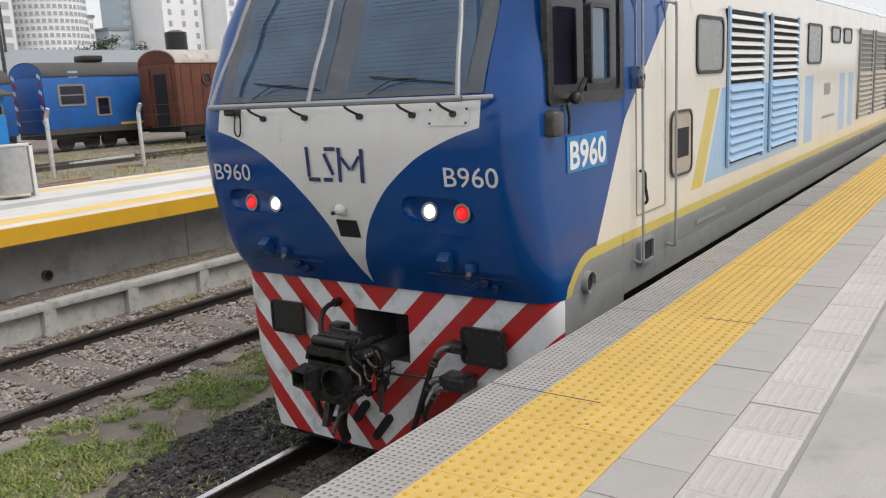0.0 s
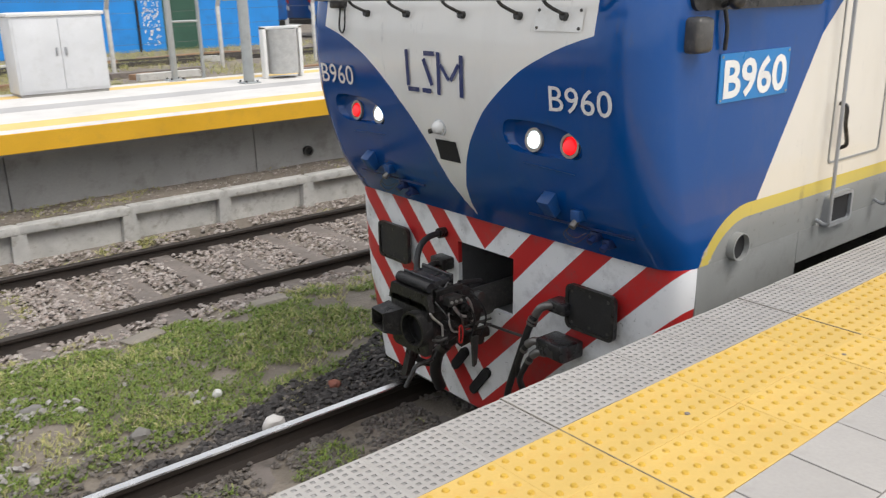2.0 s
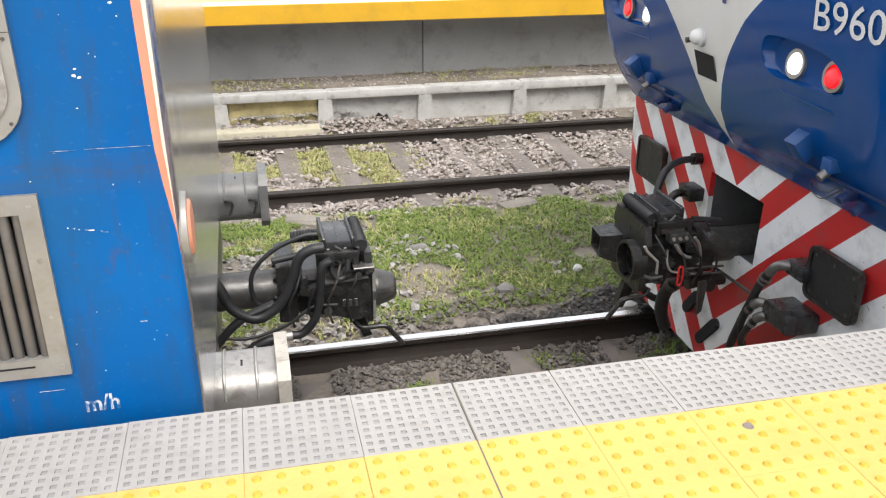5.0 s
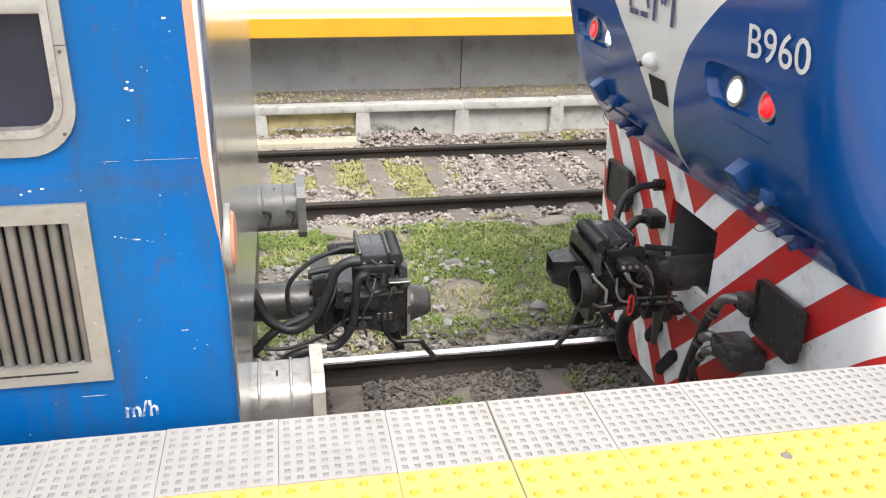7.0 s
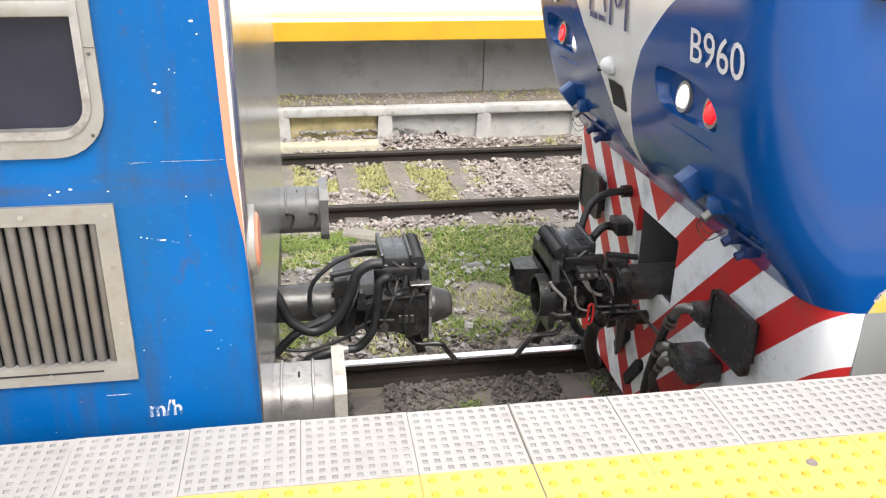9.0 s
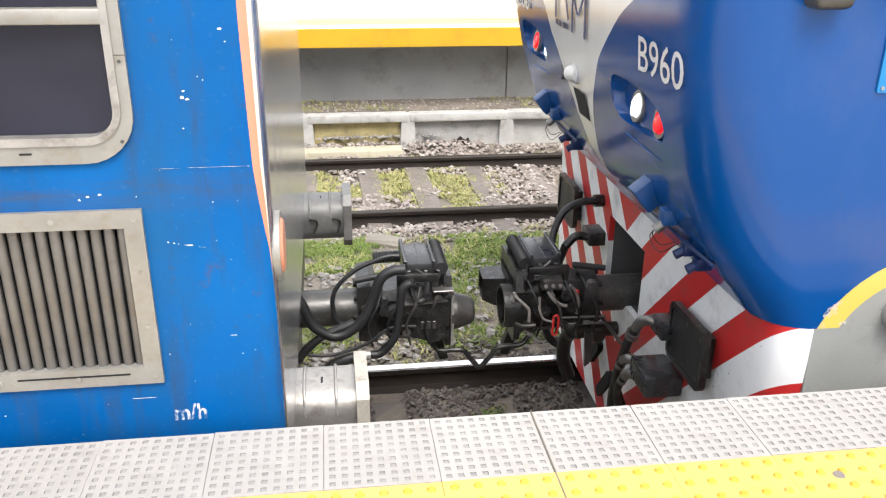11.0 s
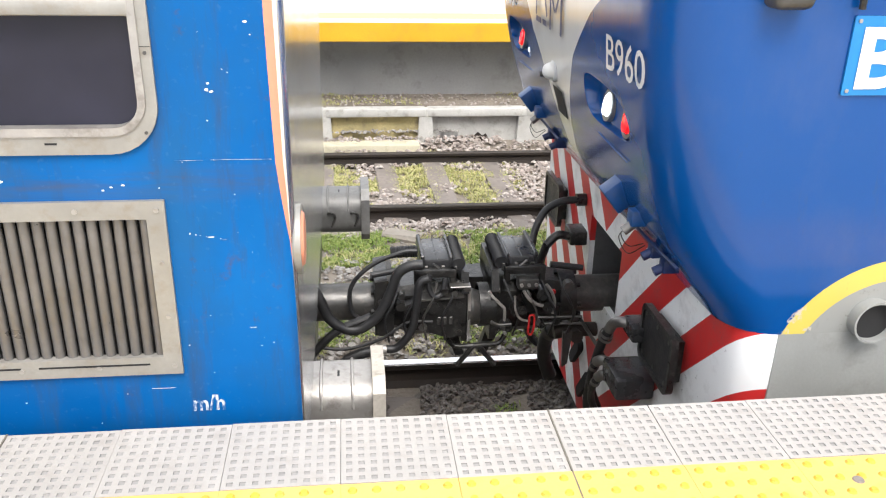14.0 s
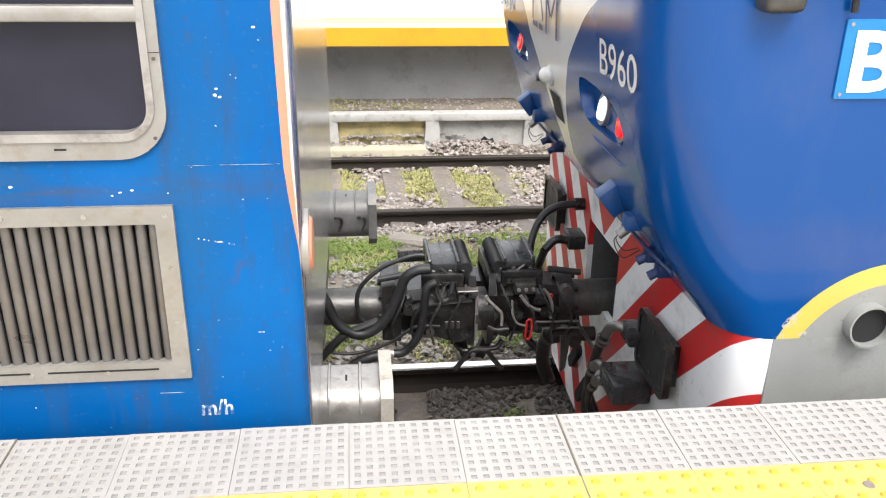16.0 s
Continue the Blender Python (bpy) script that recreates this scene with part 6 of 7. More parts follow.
def coach_end():
    c = coupler(coach, -0.006, 1, -0.484, "automatic coupler with hoses on the coach")
    coach_head_details(c)
    bm = bmesh.new()
    tube(bm, [(-.23, 1.5, -.20), (-.29, 1.5, -.205), (-.345, 1.5, -.245), (-.38, 1.5, -.34), (-.44, 1.5, -.46), (-.55, 1.5, -.53), (-.66, 1.5, -.47), (-.72, 1.5, -.33), (-.80, 1.5, -.22)], .024, 14, .03, 8)
    part("air_hose", bm, M["rubber"], c, "thick ribbed black hose")
    bm = bmesh.new()
    tube(bm, [(-.25, 1.58, -.165), (-.32, 1.58, -.17), (-.46, 1.58, -.23), (-.56, 1.58, -.34), (-.555, 1.58, -.48), (-.47, 1.58, -.53), (-.40, 1.58, -.52)], .011, 10)
    part("cable", bm, M["rubber"], c)
    bm = bmesh.new()
    tube(bm, [(-.24, 1.66, -.20), (-.30, 1.66, -.20), (-.37, 1.66, -.205)], .026, 14, .14, 10)
    part("bellows", bm, M["rubber"], c)
    bm = bmesh.new()
    tube(bm, [(-.20, 1.48, -.26), (-.245, 1.48, -.29), (-.26, 1.48, -.42), (-.285, 1.48, -.54), (-.35, 1.48, -.62), (-.41, 1.48, -.627)], .020, 12)
    part("brake_hose", bm, M["rubber"], c, "black brake hose with a steel coupling")
    bm = bmesh.new()
    cyl(bm, (-.40, 1.48, -.627), (-.455, 1.48, -.63), .025)
    part("hose_coupling", bm, M["worn_steel"], c)
    bm = bmesh.new()
    tube(bm, [(-.45, 1.48, -.63), (-.53, 1.48, -.65), (-.60, 1.48, -.69), (-.68, 1.47, -.80)], .026, 12)
    part("brake_hose", bm, M["rubber"], c)
    bm = bmesh.new()
    tube(bm, [(-.80, 1.5, -.72), (-.74, 1.5, -.64), (-.63, 1.5, -.53), (-.47, 1.52, -.47)], .02, 10)
    part("drag_hose", bm, M["rubber"], c)
    bm = bmesh.new()
    tube(bm, [(-.78, 1.5, -.60), (-.6, 1.5, -.63), (-.42, 1.5, -.58), (-.30, 1.5, -.50), (-.18, 1.5, -.50)], .008, 8)
    part("thin_cable", bm, M["rubber"], c)
    for yc in (0.74, 2.60):
        dz = -.022 if yc < 1 else .058
        bm = bmesh.new()
        prism(bm, rounded(yc - .135, yc + .135, -.50 + dz, -.262 + dz, .085, 6), "x", -.80, -.49)
        b = part("buffer", bm, M["worn_steel"] if yc < 1 else M["buffer_grey"], coach, "worn steel box buffer with a flat face plate")
        bm = bmesh.new()
        cut = .05
        prism(bm, [(yc + p, q + dz) for p, q in ((-.16 + cut, -.225), (.16 - cut, -.225), (.16, -.225 - cut), (.16, -.53 + cut), (.16 - cut, -.53), (-.16 + cut, -.53), (-.16, -.53 + cut), (-.16, -.225 - cut))], "x", -.492, -.445)
        part("face_plate", bm, M["buffer_plate"] if yc < 1 else M["buffer_grey"], b, "thick pale steel plate")
        for x in (-.68, -.565):
            bm = bmesh.new()
            tube(bm, [(x, yc - .134, -.35 + dz), (x, yc - .11, -.28 + dz), (x, yc - .05, -.259 + dz), (x, yc + .05, -.259 + dz), (x, yc + .11, -.28 + dz)], .006, 6, steps=3)
            part("weld_rib", bm, M["worn_steel"] if yc < 1 else M["buffer_grey"], b)
        for x in (-.72, -.62):
            bm = bmesh.new()
            box(bm, x, x + .008, yc - .045, yc - .005, -.2625 + dz, -.2605 + dz)
            part("slot", bm, M["void_shade"], b)
        if yc > 1:
            for x in (-.66, -.53):
                bm = bmesh.new()
                tube(bm, [(x - .02, yc - .14, -.30), (x, yc - .165, -.29), (x + .02, yc - .14, -.32), (x, yc - .145, -.38)], .008, 6)
                part("hook", bm, M["grey_iron"], b)
    bm = bmesh.new()
    box(bm, -.79, -.765, .9, 2.4, -.75, -.28)
    part("end_beam", bm, M["buffer_grey"], coach)


coach_end()

# ---- ballast, grass and litter ----
def near_rail(y):
    return any(abs(y - r) < 0.06 for r in (0.828, 2.574, 5.45, 7.196))


def far_bed(x, y):
    return not near_rail(y) and (abs((x + 2.65 + 0.31) % 0.62 - 0.31) > 0.085 + 0.05 * patch(x, y, 3) or patch(x, y, 0.8, 2.0) > 0.05) and not (x < 1.1 and patch(x, y, 1.6, 3.0) > -0.1 and 5.5 < y < 7.1)


stones("ballast", 24000, -1.6, 16, 5.15, 7.82, 0.032, M["ballast_brown"], "brown and grey crushed stone ballast of the far track", 0.02, far_bed, 1)
stones("ballast", 9000, -1.6, 12, 2.6, 4.2, 0.030, M["ballast_dark"], "dark oily ballast beside the near track", 0.012, lambda x, y: not near_rail(y) and y < 3.15 + 0.3 * noise.noise((x * 1.3, 5, 2)) + 0.22 * max(0, min(x - 2.2, 4)), 2)
stones("ballast", 24000, -1.4, 10, 0.85, 2.5, 0.024, M["ballast_dark"], "dark dirty ballast between the near rails", 0.005, lambda x, y: not near_rail(y) and (abs((x + 2.9 + 0.33) % 0.66 - 0.33) > 0.1 or patch(x, y, 2) > 0.2), 3)
stones("ballast", 1400, -1.2, 3.0, 2.6, 4.3, 0.035, M["ballast_grey"], "loose grey stones beside the near track", 0.01, lambda x, y: x < 2.0 and x < 0.3 or patch(x, y, 1.2) > 0.25, 4)
stones("gravel", 7000, -1.4, 9, 2.9, 5.1, 0.014, M["ballast_grey"], "fine grey gravel showing through the grass", 0.004, lambda x, y: x < 2.0 and (patch(x, y, 1.3) < 0.12 or x < 0.5), 15)
stones("ballast", 20000, 0.6, 9, 2.63, 4.2, 0.036, M["ballast_black"], "black oily ballast beside the near rail", 0.012, lambda x, y: y < 2.72 + 0.12 * noise.noise((x * 1.3, 5, 2)) + 0.30 * max(0, min(x - 0.8, 3.2)) + 0.1 * patch(x, y, 3), 16)
stones("rubble", 2600, -1.5, 14, 4.85, 5.4, 0.030, M["ballast_brown"], "scattered stones along the grass verge", 0.0, None, 5)
stones("rubble", 420, -1.3, 1.35, 7.74, 7.93, 0.034, M["ballast_brown"], "stones heaped against the kerb", 0.05, lambda x, y: patch(x, y, 2.2, 1.0) > -0.25, 17)
stones("rubble", 220, -1.0, 1.3, 7.86, 7.93, 0.028, M["ballast_grey"], "pale stones piled on the kerb foot", 0.13, lambda x, y: patch(x, y, 1.7, 4.0) > -0.1, 18)
stones("rubble", 1700, -1.5, 14, 8.0, 8.4, 0.022, M["ballast_brown"], "loose stones and dirt on the ledge", 0.0, None, 6)
blades("grass", 52000, -1.6, 16, 2.9, 5.25, 0.028, M["grass"], "short green grass between the tracks", lawn, 3)
blades("grass", 7000, -1.3, 7, 2.7, 5.2, 0.04, M["dry_grass"], "pale dry grass tufts between the tracks", lambda x, y: patch(x, y, 1.7, 6.0) > 0.12, 4)
blades("grass", 15000, -1.5, 4, 5.5, 7.15, 0.035, M["dry_grass"], "yellowish moss and grass between the far rails", lambda x, y: x < 1.3 and patch(x, y, 1.6, 3.0) > -0.22 and abs((x + 2.65 + 0.31) % 0.62 - 0.31) > 0.06 + 0.1 * patch(x, y, 3) and patch(x, y, 4.5, 1.0) > -0.25, 5)
blades("grass", 9000, -1.5, 14, 7.25, 7.82, 0.035, M["dry_grass"], "sparse dry grass along the kerb", lambda x, y: patch(x, y, 1.1, 9.0) > (0.0 if x < 1 else 0.25), 6)
blades("grass", 1100, -1.5, 14, 8.0, 8.4, 0.03, M["dry_grass"], "dry weeds on the ledge below the platform wall", lambda x, y: patch(x, y, 0.9, 5.0) > 0.1, 7)
blades("grass", 7000, 0.3, 9, 0.9, 2.4, 0.035, M["grass"], "weeds growing between the near rails", lambda x, y: patch(x, y, 1.5, 2.0) > 0.18, 8)
blades("grass", 16000, 4, 40, 14, 34, 0.16, M["dry_grass"], "rough yard grass behind the platform", lambda x, y: patch(x, y, 0.25, 1.0) > -0.1, 9)

rnd = random.Random(31)


def pebble(name, x, y, s, material, label, category, lift=0.0):
    bm = bmesh.new()
    bmesh.ops.create_icosphere(bm, subdivisions=2, radius=1)
    for v in bm.verts:
        v.co *= 1 + 0.35 * noise.noise(v.co * 1.7 + Vector((x, y, 0)))
        v.co = Vector((x + v.co.x * s[0], y + v.co.y * s[1], ground_height(y) + lift + s[2] * .6 + v.co.z * s[2]))
    solid(name, bm, material, label, category)


pebble("crumpled_paper", 1.846, 3.40, (.035, .03, .035), M["white_paint"], "small crumpled white paper lying on the grass", "litter", .02)
pebble("plastic_scrap", 1.952, 2.74, (.085, .05, .06), M["paving_white"], "white plastic scrap lying beside the rail", "litter", .04)
pebble("red_stone", 1.05, 2.1, (.06, .05, .04), M["brick_red"], "reddish brick fragment lying in the ballast", "stone", .01)
pebble("red_stone", 2.6, 3.0, (.05, .05, .04), M["brick_red"], "reddish brick fragment lying in the ballast", "stone", .01)
pebble("stone", 0.737, 4.05, (.09, .05, .03), M["ballast_lump"], "flat grey stone lying in the grass", "stone")
pebble("stone", 1.2, 3.2, (.07, .06, .05), M["ballast_lump"], "grey lump of stone beside the ballast", "stone")
pebble("stone", 0.15, 2.85, (.06, .05, .05), M["ballast_lump"], "grey lump of stone beside the ballast", "stone")
for i in range(9):
    x = 0.2 + i * 1.35 + rnd.uniform(-.3, .3)
    bm = bmesh.new()
    box(bm, -.16, .16, -.10, .10, -.03, .03, .015, 1, Matrix.Translation((x, 4.98 + rnd.uniform(-.12, .12), -1.438)) @ Euler((rnd.uniform(-.1, .1), rnd.uniform(-.1, .1), rnd.uniform(-.5, .5))).to_matrix().to_4x4())
    for v in bm.verts:
        v.co += Vector((rnd.uniform(-.02, .02), rnd.uniform(-.02, .02), rnd.uniform(-.008, .008)))
    solid("broken_slab", bm, M["worn_slab"], "broken piece of weathered concrete in the grass", "slab", "", None, "broken slabs along the verge")
# chewing gum flattened on the yellow tiles
for x, y, r in ((0.733, -0.385, .016), (1.9, -0.5, .010), (2.75, -0.62, .010)):
    bm = bmesh.new()
    cyl(bm, (x, y, 0.0), (x, y, .004), r, r * .8, n=11)
    solid("chewing_gum", bm, M["sleeper"], "grey flattened chewing gum on the yellow tiles", "gum")
# broken hole and dry weed in the kerb; dark sheet paints the hole's shade
bm = bmesh.new()
prism(bm, [(.93, -1.47), (1.26, -1.47), (1.23, -1.41), (1.17, -1.39), (1.14, -1.33), (1.10, -1.36), (1.04, -1.31), (1.0, -1.35), (.97, -1.42)], "y", 7.908, 7.922)
solid("kerb_hole", bm, M["cone_iron"], "dark sheet painted as the shade in a broken kerb hole", "hole", "structure")


# ---- far platform furniture ----
def pole(x, y, z0, top, r, label):
    t = thing("platform_pole", (x, y, z0), label, "pole", "poles on the far platform")
    bm = bmesh.new()
    cyl(bm, (x, y, z0 + .02), (x, y, top), r, r * .9, n=18)
    part("shaft", bm, M["pole_grey"], t)
    bm = bmesh.new()
    box(bm, x - .14, x + .14, y - .14, y + .14, z0, z0 + .02, .004, 1)
    part("base_plate", bm, M["pole_grey"], t)
    for dx in (-.1, .1):
        for dy in (-.1, .1):
            bm = bmesh.new()
            cyl(bm, (x + dx, y + dy, z0 + .02), (x + dx, y + dy, z0 + .05), .015, n=8)
            part("bolt", bm, M["black_iron"], t)


pole(5.88, 10.6, 0, 6.5, 0.085, "tall grey steel lamp pole on the far platform")
pole(5.22, 12.0, 0, 3.4, 0.055, "slender grey steel post at the platform's back")


def handrail():
    t = thing("back_fence", (4, 12.02, 0), "grey tubular railing along the platform's back", "railing")
    for x in (5.22, 5.75):
        bm = bmesh.new()
        cyl(bm, (x, 12.03, 0), (x, 12.03, 1.9), .03)
        part("post", bm, M["pole_grey"], t)
    for z in (.95, 1.35):
        bm = bmesh.new()
        cyl(bm, (5.22, 12.03, z), (5.75, 12.03, z), .02)
        part("crossbar", bm, M["pole_grey"], t)


handrail()


def litter_bin():
    t = thing("waste_bin", (6.68, 10.95, 0), "white mesh waste drum in a steel stand", "bin")
    bm = bmesh.new()
    ring(bm, (6.72, 11.0, .08), (6.72, 11.0, .80), .27, .015, 28)
    part("drum", bm, M["drum_grey"], t)
    bm = bmesh.new()
    cyl(bm, (6.72, 11.0, .09), (6.72, 11.0, .12), .25, n=24)
    part("drum_floor", bm, M["void_shade"], t)
    for x in (6.38, 7.05):
        bm = bmesh.new()
        box(bm, x - .03, x + .03, 10.92, 11.05, 0, .84, .006)
        part("stand_leg", bm, M["white_paint"], t)
    bm = bmesh.new()
    box(bm, 6.35, 7.08, 10.92, 11.05, .80, .845, .006)
    part("stand_top", bm, M["white_paint"], t)


litter_bin()


def cabinet(x0, x1, y0, y1, h, label):
    t = thing("equipment_cabinet", ((x0 + x1) / 2, (y0 + y1) / 2, 0), label, "cabinet", "cabinets on the far platform")
    bm = bmesh.new()
    box(bm, x0, x1, y0, y1, .04, h - .05, .01)
    part("body", bm, M["cabinet_white"], t)
    bm = bmesh.new()
    box(bm, x0 - .03, x1 + .03, y0 - .03, y1 + .03, h - .05, h, .01)
    part("lid", bm, M["white_paint"], t)
    bm = bmesh.new()
    box(bm, x0 + .02, x1 - .02, y0 + .02, y1 - .02, 0, .04)
    part("plinth", bm, M["concrete"], t)
    n = 2 if x1 - x0 > .7 else 1
    for i in range(n):
        a = x0 + .03 + i * (x1 - x0 - .06) / n
        b = x0 + .03 + (i + 1) * (x1 - x0 - .06) / n
        bm = bmesh.new()
        box(bm, a + .004, b - .004, y0 - .016, y0 - .001, .08, h - .09, .004)
        d = part("door", bm, M["cabinet_white"], t)
        bm = bmesh.new()
        box(bm, b - .08 if i == 0 else a + .05, b - .05 if i == 0 else a + .08, y0 - .035, y0 - .016, h * .48, h * .58, .004)
        part("handle", bm, M["grille_grey"], d)


cabinet(2.64, 3.92, 11.3, 11.9, 1.18, "white double-door metal equipment cabinet")

# ---- the yard beyond ----
def fence():
    t = thing("yard_fence", (12, 23.6, YARD_Z), "sagging wire fence on white concrete posts", "fence")
    for i in range(-4, 9):
        x = 11.45 + 3.42 * (i)
        bm = bmesh.new()
        box(bm, x - .055, x + .055, 23.55, 23.65, YARD_Z - .1, 1.02, .012)
        prism(bm, [(23.55, 1.0), (23.65, 1.0), (23.47, 1.32), (23.39, 1.28)], "x", x - .05, x + .05)
        part("post", bm, M["post_white"], t)
    for z in (-.5, 0, .45, .9, 1.25):
        bm = bmesh.new()
        y = 23.6 if z < 1 else 23.45
        tube(bm, [(-2.2 + 3.42 * i, y, z + .03 * ((i * 7) % 3 - 1)) for i in range(13)], .004, 4, steps=3)
        part("wire", bm, M["grey_iron"], t)


fence()


def old_coach(x0, x1, y, top, colour, label, ends):
    """A stored coach on its bogies beyond the fence."""
    z0 = YARD_Z
    t = thing("stored_coach", ((x0 + x1) / 2, y + 1.5, z0), label, "train coach", "stored coaches in the yard")
    body0, wall = z0 + .95, top - .75
    bm = bmesh.new()
    box(bm, x0, x1, y, y + 2.9, body0, wall, .03)
    part("body", bm, M[colour], t)
    bm = bmesh.new()
    prism(bm, [(y - .04, wall)] + [(y + 1.45 - 1.5 * math.cos(radians(a)), wall + .72 * math.sin(radians(a))) for a in range(10, 171, 16)] + [(y + 2.94, wall)], "x", x0 + .02, x1 - .02)
    part("roof", bm, M["roof_rust"] if ends else M["roof_grey"], t)
    bm = bmesh.new()
    prism(bm, [(y, wall)] + [(y + 1.45 - 1.44 * math.cos(radians(a)), wall + .66 * math.sin(radians(a))) for a in range(10, 171, 16)] + [(y + 2.9, wall)], "x", x0, x0 + .03)
    part("end_arch", bm, M[colour], t)
    for bx in (x0 + 1.8, x0 + 4.2, x1 - 1.6):
        for wx in (bx - .7, bx + .7):
            bm = bmesh.new()
            cyl(bm, (wx, y + .45, z0 + .46), (wx, y + .55, z0 + .46), .45, n=20)
            part("wheel", bm, M["black_iron"], t)
        bm = bmesh.new()
        box(bm, bx - 1.1, bx + 1.1, y + .35, y + .45, z0 + .40, z0 + .70, .03)
        part("bogie_frame", bm, M["black_iron"], t)
    bm = bmesh.new()
    box(bm, x0 + .1, x1 - .1, y + .15, y + 2.7, z0 + .65, body0 + .02)
    part("underframe", bm, M["black_iron"], t)
    return t


def coach_window(t, x0, x1, z0, z1, y, bar=True):
    bm = bmesh.new()
    frame_prism(bm, rounded(x0, x1, z0, z1, .08), rounded(x0 + .12, x1 - .12, z0 + .10, z1 - .10, .05), "y", y - .03, y + .01)
    w = part("window", bm, M["steel_trim"], t)
    bm = bmesh.new()
    box(bm, x0 + .08, x1 - .08, y - .012, y - .004, z0 + .06, z1 - .06)
    part("pane", bm, M["dark_glass"], w)
    if bar:
        bm = bmesh.new()
        box(bm, x0 + .1, x1 - .1, y - .025, y - .012, (z0 + z1) / 2 - .03, (z0 + z1) / 2 + .03)
        part("crossbar", bm, M["steel_trim"], w)


blue = old_coach(22.25, 34, 36, 3.45, "old_blue", "faded blue stored coach with a soot-stained grey roof", False)
coach_window(blue, 22.95, 24.4, 1.28, 2.33, 36)
coach_window(blue, 24.9, 25.75, .72, 1.70, 36, False)
bm = bmesh.new()
box(bm, 22.3, 34, 35.985, 35.998, -.05, .22)
part("grey_band", bm, M["roof_grey"], blue)
bm = bmesh.new()
box(bm, 26.2, 29, 35.98, 35.995, .24, .36)
part("yellow_band", bm, M["fascia_yellow"], blue)
for y in (36.25, 38.5):
    for i in range(7):
        bm = bmesh.new()
        z = 0.4 + i * .36
        prism(bm, [(y - .12, z), (y + .12, z + .12), (y + .12, z + .30), (y - .12, z + .18)], "x", 22.225, 22.245)
        part("end_stripe", bm, M["red_paint"] if i % 2 else M["white_paint"], blue)
bm = bmesh.new()
box(bm, 25.2, 26.3, 37.0, 37.9, 3.42, 3.75, .08)
part("roof_unit", bm, M["black_iron"], blue)
bm = bmesh.new()
box(bm, 23.6, 24.1, 35.985, 35.998, 2.62, 2.95)
part("emblem_patch", bm, M["pale_blue"], blue)
blue2 = old_coach(5.0, 20.9, 36.2, 3.2, "old_blue", "blue stored coach behind the yard shed", False)

red = old_coach(26.9, 36, 32.2, 3.85, "old_red", "rusty red-brown wooden wagon with a peeling pale roof", True)
bm = bmesh.new()
prism(bm, [(33.0, .05), (33.9, .05), (33.9, 2.6), (33.0, 2.6)], "x", 26.87, 26.895)
part("end_doorway", bm, M["void_shade"], red, "dark open end doorway")
for y in (32.6, 34.3):
    bm = bmesh.new()
    box(bm, 26.80, 26.9, y - .08, y + .08, .05, 2.9, .02)
    part("end_post", bm, M["old_red"], red)
bm = bmesh.new()
ring(bm, (28.75, 32.12, 2.3), (28.75, 32.21, 2.3), .30, .07, 24)
rw = part("round_window", bm, M["old_red"], red)
bm = bmesh.new()
cyl(bm, (28.75, 32.17, 2.3), (28.75, 32.195, 2.3), .24, n=20)
part("pane", bm, M["dark_glass"], rw)
for i in range(14):
    bm = bmesh.new()
    box(bm, 27.2 + i * .62, 27.22 + i * .62, 32.185, 32.199, .1, 3.0)
    part("plank_seam", bm, M["black_iron"], red)
bm = bmesh.new()
cyl(bm, (36.6, 44.0, -.9), (36.6, 44.0, 4.5), .1)
cyl(bm, (36.6, 44.0, 4.5), (36.6, 44.0, 5.6), .7, n=24)
cyl(bm, (36.6, 44.0, 5.6), (36.6, 44.0, 5.75), .7, .3, n=24)
solid("water_tank", bm, M["black_iron"], "black plastic water tank on a stand", "tank")


